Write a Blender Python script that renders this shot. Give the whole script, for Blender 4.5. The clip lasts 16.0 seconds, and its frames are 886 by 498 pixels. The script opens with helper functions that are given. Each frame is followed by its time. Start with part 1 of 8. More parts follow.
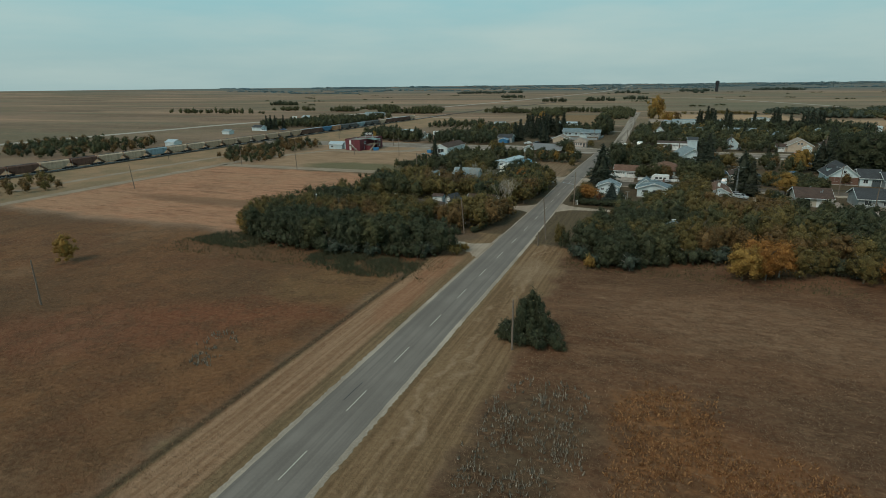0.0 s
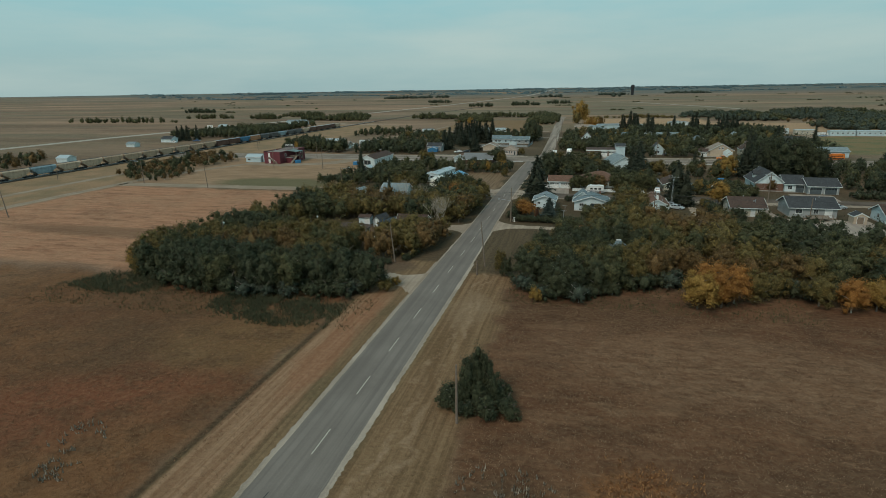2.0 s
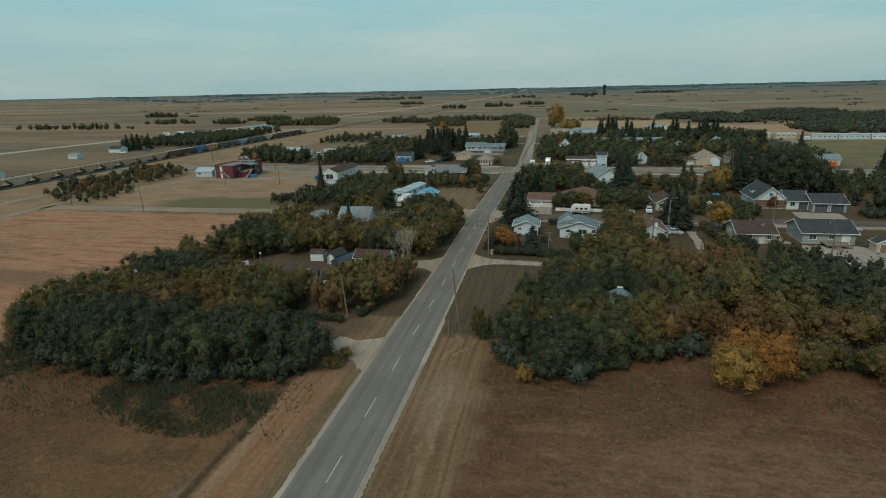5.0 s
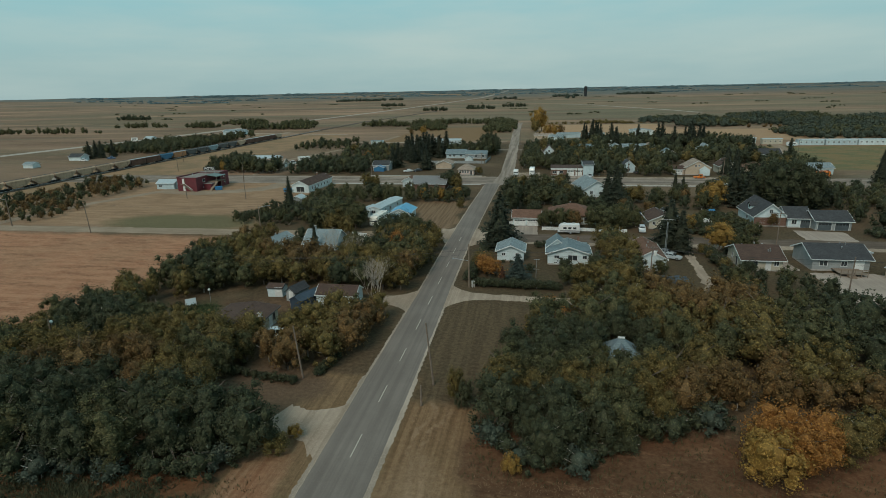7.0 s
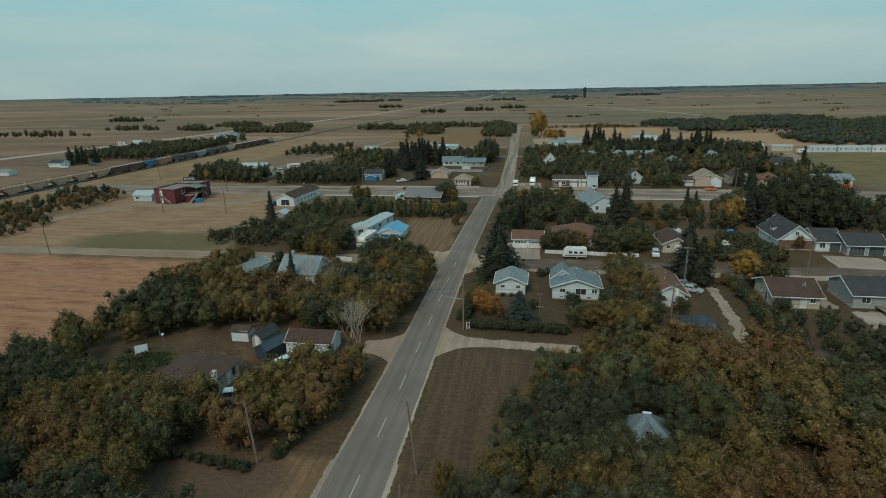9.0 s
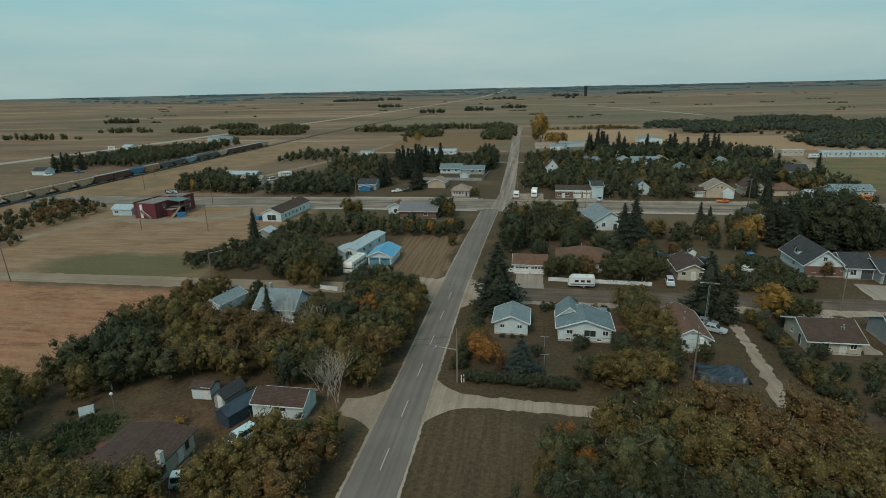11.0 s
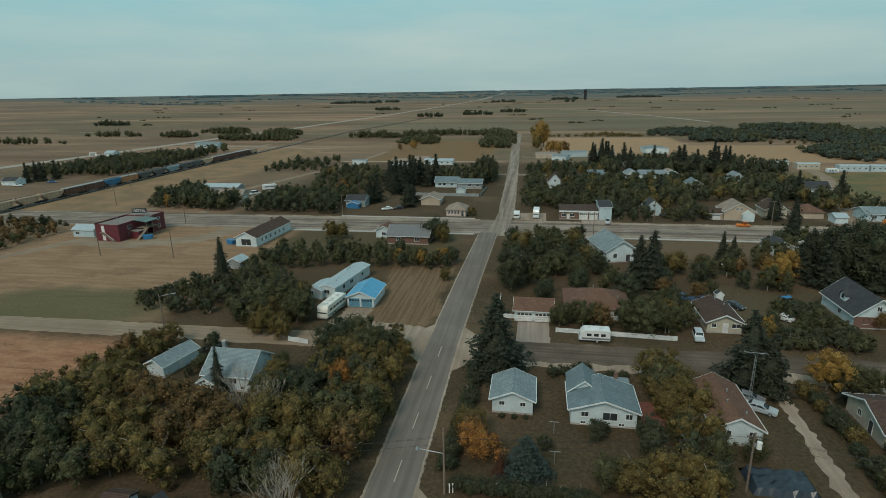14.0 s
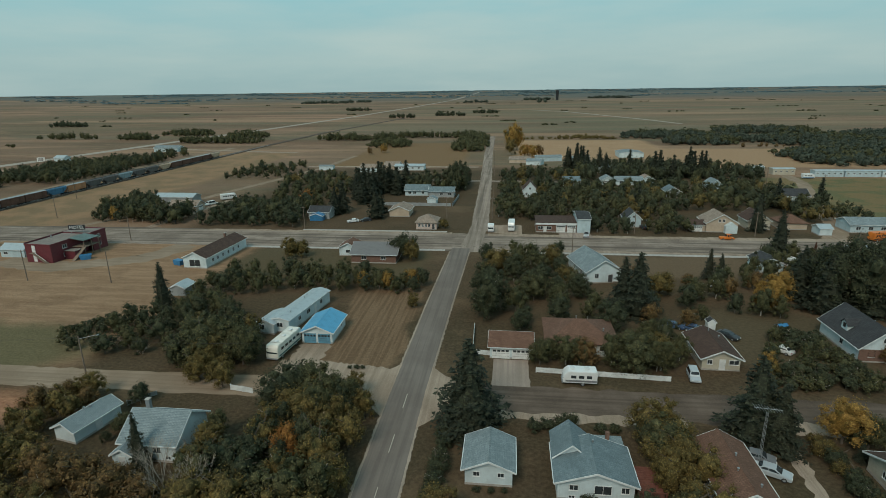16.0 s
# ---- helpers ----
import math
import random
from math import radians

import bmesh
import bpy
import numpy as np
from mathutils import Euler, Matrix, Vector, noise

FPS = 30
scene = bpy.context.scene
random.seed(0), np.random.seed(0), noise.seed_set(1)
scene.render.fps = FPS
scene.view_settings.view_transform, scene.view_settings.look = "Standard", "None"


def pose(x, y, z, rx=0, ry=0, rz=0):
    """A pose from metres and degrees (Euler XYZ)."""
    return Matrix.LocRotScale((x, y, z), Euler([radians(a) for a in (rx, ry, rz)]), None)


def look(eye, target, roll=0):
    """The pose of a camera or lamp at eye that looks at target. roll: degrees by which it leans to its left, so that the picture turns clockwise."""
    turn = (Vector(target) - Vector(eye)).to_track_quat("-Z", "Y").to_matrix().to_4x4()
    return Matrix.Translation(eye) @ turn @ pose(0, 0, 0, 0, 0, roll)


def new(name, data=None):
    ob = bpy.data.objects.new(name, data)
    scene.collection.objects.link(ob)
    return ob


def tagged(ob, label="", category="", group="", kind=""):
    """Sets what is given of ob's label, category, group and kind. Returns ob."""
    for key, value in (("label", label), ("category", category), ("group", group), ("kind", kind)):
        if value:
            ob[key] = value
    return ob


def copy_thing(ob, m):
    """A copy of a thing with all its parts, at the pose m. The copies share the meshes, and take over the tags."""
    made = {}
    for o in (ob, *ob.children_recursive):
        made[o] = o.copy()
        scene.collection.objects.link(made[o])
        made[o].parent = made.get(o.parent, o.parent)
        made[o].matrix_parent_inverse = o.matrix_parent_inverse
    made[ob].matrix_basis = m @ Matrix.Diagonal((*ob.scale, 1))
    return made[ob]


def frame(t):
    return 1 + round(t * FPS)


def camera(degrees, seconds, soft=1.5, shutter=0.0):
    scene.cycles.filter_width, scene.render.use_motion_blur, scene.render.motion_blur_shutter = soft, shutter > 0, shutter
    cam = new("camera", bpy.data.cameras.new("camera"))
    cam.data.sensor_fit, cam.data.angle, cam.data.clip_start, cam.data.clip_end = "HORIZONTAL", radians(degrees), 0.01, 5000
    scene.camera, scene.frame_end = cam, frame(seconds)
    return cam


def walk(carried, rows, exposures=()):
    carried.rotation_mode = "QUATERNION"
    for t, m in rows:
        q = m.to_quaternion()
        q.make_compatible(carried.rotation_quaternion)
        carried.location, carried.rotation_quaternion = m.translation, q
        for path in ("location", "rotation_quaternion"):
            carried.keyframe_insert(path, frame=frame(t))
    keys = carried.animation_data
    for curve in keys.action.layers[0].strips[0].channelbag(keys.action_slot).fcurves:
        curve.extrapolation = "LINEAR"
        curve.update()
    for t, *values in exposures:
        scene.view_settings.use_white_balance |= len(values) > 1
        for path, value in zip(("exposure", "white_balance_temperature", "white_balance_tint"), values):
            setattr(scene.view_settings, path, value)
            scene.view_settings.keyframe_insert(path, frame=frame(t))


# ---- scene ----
cam = camera(77.9, 16.0, soft=0.5)
PATH = [
    (0, (28.853, 0.89, 33.181), (28.035, 2.937, 32.524), -0.7),
    (0.5, (27.738, 4.033, 33.595), (27.063, 6.133, 32.943), -1.0),
    (1, (26.674, 7.325, 33.985), (26.105, 9.458, 33.336), -1.1),
    (1.5, (25.701, 10.736, 34.35), (25.148, 12.873, 33.704), -1.1),
    (2, (24.805, 14.121, 34.699), (24.252, 16.259, 34.055), -1.0),
    (2.5, (23.941, 17.573, 35.06), (23.384, 19.709, 34.416), -0.9),
    (3, (23.264, 21.319, 35.412), (22.706, 23.455, 34.77), -0.9),
    (3.5, (22.64, 25.126, 35.714), (22.098, 27.269, 35.073), -0.9),
    (4, (22.139, 29.078, 36.092), (21.625, 31.226, 35.451), -1.1),
    (6.5, (20.45, 47.903, 39.103), (20.058, 50.074, 38.456), -1.3),
    (7, (20.123, 51.82, 39.584), (19.737, 53.995, 38.94), -1.3),
    (7.5, (19.863, 55.815, 40.247), (19.482, 57.99, 39.604), -1.3),
    (8, (19.588, 59.717, 40.846), (19.207, 61.893, 40.203), -1.3),
    (8.5, (19.245, 63.601, 41.351), (18.867, 65.777, 40.709), -1.3),
    (9, (18.944, 67.512, 41.808), (18.564, 69.688, 41.165), -1.2),
    (11.5, (18.085, 84.74, 45.765), (17.702, 86.912, 45.114), -1.4),
    (12, (17.797, 88.268, 46.194), (17.411, 90.442, 45.547), -1.3),
    (12.5, (17.467, 91.673, 46.63), (17.081, 93.847, 45.985), -1.2),
    (13, (17.164, 95.064, 47.144), (16.776, 97.237, 46.5), -1.1),
    (13.5, (16.879, 98.519, 47.692), (16.493, 100.694, 47.048), -1.1),
    (14, (16.605, 102.025, 48.251), (16.23, 104.2, 47.607), -1.0),
    (14.5, (16.324, 105.625, 48.804), (15.976, 107.806, 48.157), -0.9),
    (15, (16.13, 109.159, 49.327), (15.814, 111.343, 48.678), -1.0),
    (15.5, (16.01, 112.734, 49.75), (15.718, 114.922, 49.1), -0.9),
    (16, (15.97, 116.296, 50.066), (15.701, 118.486, 49.419), -0.8),
]
walk(cam, [(t, look(eye, target, roll)) for t, eye, target, roll in PATH])

# ---- world, sun, exposure ----
EXPOSURE = 0.0
scene.view_settings.exposure = EXPOSURE
world = bpy.data.worlds.new("sky")
scene.world = world
world.use_nodes = True
wt = world.node_tree
wt.nodes.clear()


def wnode(kind, **kw):
    n = wt.nodes.new(kind)
    for k, v in kw.items():
        n.inputs[k].default_value = v
    return n


SUN_ELEVATION, SUN_TURN = 46.0, 200.0
nishita = wt.nodes.new("ShaderNodeTexSky")
nishita.sky_type, nishita.sun_disc = "NISHITA", False
nishita.sun_elevation, nishita.sun_rotation = radians(SUN_ELEVATION), radians(SUN_TURN)
nishita.air_density, nishita.dust_density = 1.2, 2.5
thin = wt.nodes.new("ShaderNodeVectorMath")
thin.operation = "SCALE"
thin.inputs["Scale"].default_value = 0.06
wt.links.new(nishita.outputs[0], thin.inputs[0])
# a thin high overcast: soft streaks of cloud over a teal-grey sky
coord = wt.nodes.new("ShaderNodeTexCoord")
split = wt.nodes.new("ShaderNodeSeparateXYZ")
wt.links.new(coord.outputs["Generated"], split.inputs[0])
lift = wt.nodes.new("ShaderNodeMath")
lift.operation = "MAXIMUM"
lift.inputs[1].default_value = 0.0
wt.links.new(split.outputs["Z"], lift.inputs[0])
height_ramp = wt.nodes.new("ShaderNodeValToRGB")
cr = height_ramp.color_ramp
cr.elements[0].position, cr.elements[0].color = 0.0, (0.258, 0.378, 0.382, 1)
cr.elements[1].position, cr.elements[1].color = 0.55, (0.22, 0.42, 0.49, 1)
e = cr.elements.new(0.05)
e.color = (0.270, 0.408, 0.412, 1)
e = cr.elements.new(0.17)
e.color = (0.230, 0.452, 0.480, 1)
wt.links.new(lift.outputs[0], height_ramp.inputs[0])
stretch = wt.nodes.new("ShaderNodeMapping")
stretch.inputs["Scale"].default_value = (1.6, 1.2, 9.0)
wt.links.new(coord.outputs["Generated"], stretch.inputs["Vector"])
cloud = wnode("ShaderNodeTexNoise", Scale=1.5, Detail=5.0, Roughness=0.55)
wt.links.new(stretch.outputs[0], cloud.inputs["Vector"])
cloud_ramp = wt.nodes.new("ShaderNodeMapRange")
cloud_ramp.inputs["From Min"].default_value, cloud_ramp.inputs["From Max"].default_value = 0.38, 0.72
cloud_ramp.inputs["To Max"].default_value = 0.65
wt.links.new(cloud.outputs["Fac"], cloud_ramp.inputs["Value"])
mix_cloud = wt.nodes.new("ShaderNodeMix")
mix_cloud.data_type = "RGBA"
wt.links.new(cloud_ramp.outputs[0], mix_cloud.inputs["Factor"])
wt.links.new(height_ramp.outputs[0], mix_cloud.inputs["A"])
mix_cloud.inputs["B"].default_value = (0.395, 0.485, 0.455, 1)
add_sky = wt.nodes.new("ShaderNodeMix")
add_sky.data_type = "RGBA"
add_sky.inputs["Factor"].default_value = 0.93
wt.links.new(thin.outputs[0], add_sky.inputs["A"])
wt.links.new(mix_cloud.outputs["Result"], add_sky.inputs["B"])
back = wnode("ShaderNodeBackground", Strength=1.25)
wt.links.new(add_sky.outputs["Result"], back.inputs["Color"])
wout = wt.nodes.new("ShaderNodeOutputWorld")
wt.links.new(back.outputs[0], wout.inputs[0])

sun_lamp = bpy.data.lights.new("sun", "SUN")
sun_lamp.energy, sun_lamp.angle, sun_lamp.color = 1.9, radians(22), (1.0, 0.90, 0.76)
sun = new("sun", sun_lamp)
sun.matrix_basis = look((0, 0, 100), (100 * math.sin(radians(SUN_TURN)) * -1, 100 * math.cos(radians(SUN_TURN)) * -1, 100 - 100 * math.tan(radians(SUN_ELEVATION))))


# ---- materials ----
class Nodes:
    """A small builder for node materials."""

    def __init__(self, name):
        self.m = bpy.data.materials.new(name)
        self.m.use_nodes = True
        self.t = self.m.node_tree
        self.t.nodes.clear()
        self.out = self.t.nodes.new("ShaderNodeOutputMaterial")
        self.bsdf = self.t.nodes.new("ShaderNodeBsdfPrincipled")
        self.t.links.new(self.bsdf.outputs[0], self.out.inputs[0])
        self.place = self.t.nodes.new("ShaderNodeTexCoord").outputs["Object"]

    def put(self, socket, v):
        if isinstance(v, bpy.types.NodeSocket):
            self.t.links.new(v, socket)
        elif isinstance(v, tuple) and len(v) == 3 and socket.type == "RGBA":
            socket.default_value = (*v, 1)
        else:
            socket.default_value = v

    def noise(self, scale, detail=4.0, rough=0.6, at=None, stretch=None):
        n = self.t.nodes.new("ShaderNodeTexNoise")
        n.inputs["Scale"].default_value, n.inputs["Detail"].default_value, n.inputs["Roughness"].default_value = scale, detail, rough
        at = at or self.place
        if stretch:
            mp = self.t.nodes.new("ShaderNodeMapping")
            mp.inputs["Scale"].default_value = stretch
            self.put(mp.inputs["Vector"], at)
            at = mp.outputs[0]
        self.put(n.inputs["Vector"], at)
        return n.outputs["Fac"]

    def span(self, v, a, b, lo=0.0, hi=1.0, soft=True):
        n = self.t.nodes.new("ShaderNodeMapRange")
        n.interpolation_type = "SMOOTHSTEP" if soft else "LINEAR"
        self.put(n.inputs["Value"], v)
        n.inputs["From Min"].default_value, n.inputs["From Max"].default_value = a, b
        n.inputs["To Min"].default_value, n.inputs["To Max"].default_value = lo, hi
        return n.outputs[0]

    def math(self, op, a, b=0.0):
        n = self.t.nodes.new("ShaderNodeMath")
        n.operation = op
        self.put(n.inputs[0], a)
        self.put(n.inputs[1], b)
        return n.outputs[0]

    def mix(self, f, a, b, blend="MIX"):
        n = self.t.nodes.new("ShaderNodeMix")
        n.data_type, n.blend_type = "RGBA", blend
        self.put(n.inputs["Factor"], f)
        self.put(n.inputs["A"], a)
        self.put(n.inputs["B"], b)
        return n.outputs["Result"]

    def bump(self, h, strength=0.3, distance=0.05):
        n = self.t.nodes.new("ShaderNodeBump")
        n.inputs["Strength"].default_value, n.inputs["Distance"].default_value = strength, distance
        self.put(n.inputs["Height"], h)
        self.put(self.bsdf.inputs["Normal"], n.outputs[0])

    def done(self, color, rough=0.85, metal=0.0):
        self.put(self.bsdf.inputs["Base Color"], color)
        self.put(self.bsdf.inputs["Roughness"], rough)
        self.bsdf.inputs["Metallic"].default_value = metal
        return self.m


def dim(c, f):
    return tuple(min(1.0, a * f) for a in c)


def paint(name, c, rough=0.6, metal=0.0, dirt=0.75, scale=0.6):
    n = Nodes(name)
    big = n.span(n.noise(scale, 5), 0.35, 0.7)
    fine = n.noise(scale * 14, 3)
    col = n.mix(big, c, dim(c, dirt))
    col = n.mix(n.span(fine, 0.55, 0.8, 0, 0.35), col, dim(c, 0.6))
    n.bump(fine, 0.15, 0.01)
    return n.done(col, n.span(big, 0, 1, rough, min(1, rough + 0.15)), metal)


def siding(name, c, pitch=0.16):
    n = Nodes(name)
    w = n.t.nodes.new("ShaderNodeTexWave")
    w.wave_type, w.bands_direction, w.wave_profile = "BANDS", "Z", "SAW"
    w.inputs["Scale"].default_value = 0.314 / pitch
    n.put(w.inputs["Vector"], n.place)
    big = n.span(n.noise(0.5, 5), 0.35, 0.75)
    col = n.mix(big, c, dim(c, 0.78))
    streak = n.span(n.noise(1.5, 4, stretch=(4, 4, 0.5)), 0.52, 0.8, 0, 0.4)
    col = n.mix(streak, col, dim(c, 0.55))
    col = n.mix(n.span(w.outputs["Fac"], 0.86, 1.0, 0, 0.5), col, dim(c, 0.5))
    n.bump(w.outputs["Fac"], 0.5, 0.02)
    return n.done(col, 0.55)


def shingles(name, c, c2):
    n = Nodes(name)
    b = n.t.nodes.new("ShaderNodeTexBrick")
    b.inputs["Scale"].default_value = 1.0
    b.inputs["Brick Width"].default_value, b.inputs["Row Height"].default_value = 0.45, 0.2
    b.inputs["Mortar Size"].default_value = 0.02
    n.put(b.inputs["Vector"], n.place)
    b.inputs["Color1"].default_value, b.inputs["Color2"].default_value = (*c, 1), (*c2, 1)
    b.inputs["Mortar"].default_value = (*dim(c, 0.55), 1)
    big = n.span(n.noise(0.7, 5), 0.35, 0.7, 0, 0.6)
    col = n.mix(big, b.outputs["Color"], dim(c, 0.7))
    col = n.mix(n.span(n.noise(3.0, 4), 0.5, 0.75, 0, 0.5), col, dim(c2, 1.15))
    n.bump(b.outputs["Fac"], 0.4, -0.02)
    n.bsdf.inputs["Specular IOR Level"].default_value = 0.25
    return n.done(col, 0.92)


def metal_roof(name, c):
    n = Nodes(name)
    w = n.t.nodes.new("ShaderNodeTexWave")
    w.bands_direction = "X"
    w.inputs["Scale"].default_value = 0.9
    n.put(w.inputs["Vector"], n.place)
    rust = n.span(n.noise(0.9, 6), 0.45, 0.75, 0, 0.55)
    col = n.mix(rust, c, dim(c, 0.6))
    n.bump(w.outputs["Fac"], 0.6, 0.03)
    return n.done(col, 0.42, 0.15)


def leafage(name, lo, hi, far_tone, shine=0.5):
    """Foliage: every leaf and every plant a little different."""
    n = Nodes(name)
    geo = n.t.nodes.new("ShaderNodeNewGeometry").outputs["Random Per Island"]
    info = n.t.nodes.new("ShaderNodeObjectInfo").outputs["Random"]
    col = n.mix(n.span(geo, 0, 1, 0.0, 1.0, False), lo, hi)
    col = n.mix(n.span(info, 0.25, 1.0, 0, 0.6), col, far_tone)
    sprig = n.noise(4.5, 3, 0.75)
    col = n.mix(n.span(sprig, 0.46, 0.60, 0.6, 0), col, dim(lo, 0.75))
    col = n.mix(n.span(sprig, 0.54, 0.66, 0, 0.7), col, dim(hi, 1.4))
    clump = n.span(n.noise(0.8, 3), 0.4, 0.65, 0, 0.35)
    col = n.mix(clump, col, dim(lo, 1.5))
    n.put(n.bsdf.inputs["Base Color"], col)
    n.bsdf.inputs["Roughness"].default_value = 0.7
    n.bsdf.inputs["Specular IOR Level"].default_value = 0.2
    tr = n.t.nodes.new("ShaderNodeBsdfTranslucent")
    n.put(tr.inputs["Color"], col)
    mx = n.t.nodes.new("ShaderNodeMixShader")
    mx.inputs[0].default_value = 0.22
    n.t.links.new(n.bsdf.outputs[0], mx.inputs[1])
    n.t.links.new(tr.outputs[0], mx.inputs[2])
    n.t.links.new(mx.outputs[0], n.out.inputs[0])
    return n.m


def glass_dark(name):
    n = Nodes(name)
    n.bsdf.inputs["Specular IOR Level"].default_value = 0.6
    return n.done(n.mix(n.noise(0.7, 2), (0.012, 0.016, 0.018), (0.05, 0.06, 0.065)), 0.08)


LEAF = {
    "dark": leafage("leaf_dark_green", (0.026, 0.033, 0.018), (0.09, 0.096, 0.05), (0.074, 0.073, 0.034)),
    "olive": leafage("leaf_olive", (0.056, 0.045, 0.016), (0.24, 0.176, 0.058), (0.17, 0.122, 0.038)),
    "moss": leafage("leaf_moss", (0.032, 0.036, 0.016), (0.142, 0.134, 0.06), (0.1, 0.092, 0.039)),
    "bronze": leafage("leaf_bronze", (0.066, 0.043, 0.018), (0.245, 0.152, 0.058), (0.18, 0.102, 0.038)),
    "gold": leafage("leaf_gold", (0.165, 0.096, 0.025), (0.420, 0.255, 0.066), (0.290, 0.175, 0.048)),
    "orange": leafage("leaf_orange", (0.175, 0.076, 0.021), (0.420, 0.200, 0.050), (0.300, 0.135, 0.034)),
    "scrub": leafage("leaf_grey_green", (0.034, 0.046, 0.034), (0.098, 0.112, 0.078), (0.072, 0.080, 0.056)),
    # the blue of distance haze is put into this leaf colour
    "far": leafage("leaf_far_haze_blue", (0.085, 0.135, 0.150), (0.130, 0.190, 0.200), (0.105, 0.160, 0.175)),
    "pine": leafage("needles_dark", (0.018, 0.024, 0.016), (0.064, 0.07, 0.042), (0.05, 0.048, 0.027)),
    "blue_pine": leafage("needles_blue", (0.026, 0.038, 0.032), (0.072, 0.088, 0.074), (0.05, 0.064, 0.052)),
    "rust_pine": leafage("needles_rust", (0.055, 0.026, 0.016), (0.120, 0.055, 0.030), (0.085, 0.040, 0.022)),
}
BARK = paint("bark_grey_brown", (0.11, 0.088, 0.068), 0.9, scale=2)
PALE_BARK = paint("bark_pale", (0.34, 0.31, 0.27), 0.9, scale=2)
DEAD = paint("dead_wood", (0.33, 0.29, 0.24), 0.9, scale=2)
WHITE = siding("siding_white", (0.54, 0.625, 0.64))
CREAM = siding("siding_cream", (0.44, 0.405, 0.32))
GREY_SIDING = siding("siding_grey", (0.27, 0.29, 0.29))
PALE_BLUE = siding("siding_pale_blue", (0.42, 0.52, 0.55))
TAN_SIDING = siding("siding_tan", (0.45, 0.36, 0.27))
PINK_SIDING = siding("siding_pink", (0.52, 0.40, 0.34))
RED_SIDING = siding("siding_dark_red", (0.125, 0.022, 0.030), 0.3)
NAVY = paint("wall_navy", (0.030, 0.048, 0.070), 0.6)
BRICK_WALL = paint("brick_brown", (0.16, 0.09, 0.065), 0.9, scale=3)
TRIM = paint("trim_white", (0.64, 0.665, 0.655), 0.5)
DARK_TRIM = paint("trim_dark", (0.05, 0.05, 0.05), 0.6)
CONCRETE = paint("concrete", (0.36, 0.34, 0.31), 0.9, scale=1.2)
ROOF_GREY = shingles("shingle_blue_grey", (0.125, 0.170, 0.185), (0.175, 0.225, 0.24))
ROOF_PALE = shingles("shingle_pale", (0.170, 0.215, 0.228), (0.235, 0.285, 0.295))
ROOF_DARK = shingles("shingle_charcoal", (0.042, 0.044, 0.047), (0.064, 0.066, 0.069))
ROOF_BROWN = shingles("shingle_brown", (0.064, 0.040, 0.031), (0.092, 0.059, 0.046))
ROOF_RED = shingles("shingle_red_brown", (0.125, 0.068, 0.046), (0.180, 0.102, 0.072))
ROOF_TAN = shingles("shingle_tan", (0.24, 0.19, 0.15), (0.32, 0.26, 0.21))
ROOF_FLAT = paint("roof_gravel", (0.20, 0.175, 0.155), 0.95)
ROOF_BLUE = metal_roof("roof_sky_blue", (0.075, 0.30, 0.48))
ROOF_METAL = metal_roof("roof_grey_metal", (0.34, 0.40, 0.42))
BLUE_DOOR = paint("door_blue", (0.10, 0.26, 0.36), 0.5)
SLATE_DOOR = paint("door_slate", (0.075, 0.095, 0.105), 0.35)
WHITE_DOOR = paint("door_white", (0.66, 0.67, 0.65), 0.5)
GLASS = glass_dark("window_glass")
WOOD = paint("weathered_wood", (0.20, 0.15, 0.11), 0.9, scale=2)
RED_WOOD = paint("deck_red_stain", (0.15, 0.052, 0.034), 0.8, scale=2)
POLE_WOOD = paint("pole_wood", (0.17, 0.13, 0.10), 0.9, scale=2)
STEEL = paint("galvanised_steel", (0.36, 0.38, 0.39), 0.45, 0.6)
RUBBER = paint("tyre_rubber", (0.02, 0.02, 0.02), 0.9)
BLACK = paint("black_paint", (0.015, 0.016, 0.018), 0.6)
SIGN_WHITE = paint("sign_white", (0.75, 0.75, 0.72), 0.5)
TARP_BLUE = paint("blue_plastic", (0.03, 0.16, 0.32), 0.45)
ORANGE_PAINT = paint("bus_orange", (0.62, 0.17, 0.02), 0.4)
LAMP_RED = paint("tail_lamp_red", (0.35, 0.02, 0.02), 0.3)
LAMP_CLEAR = paint("head_lamp", (0.7, 0.7, 0.66), 0.15)


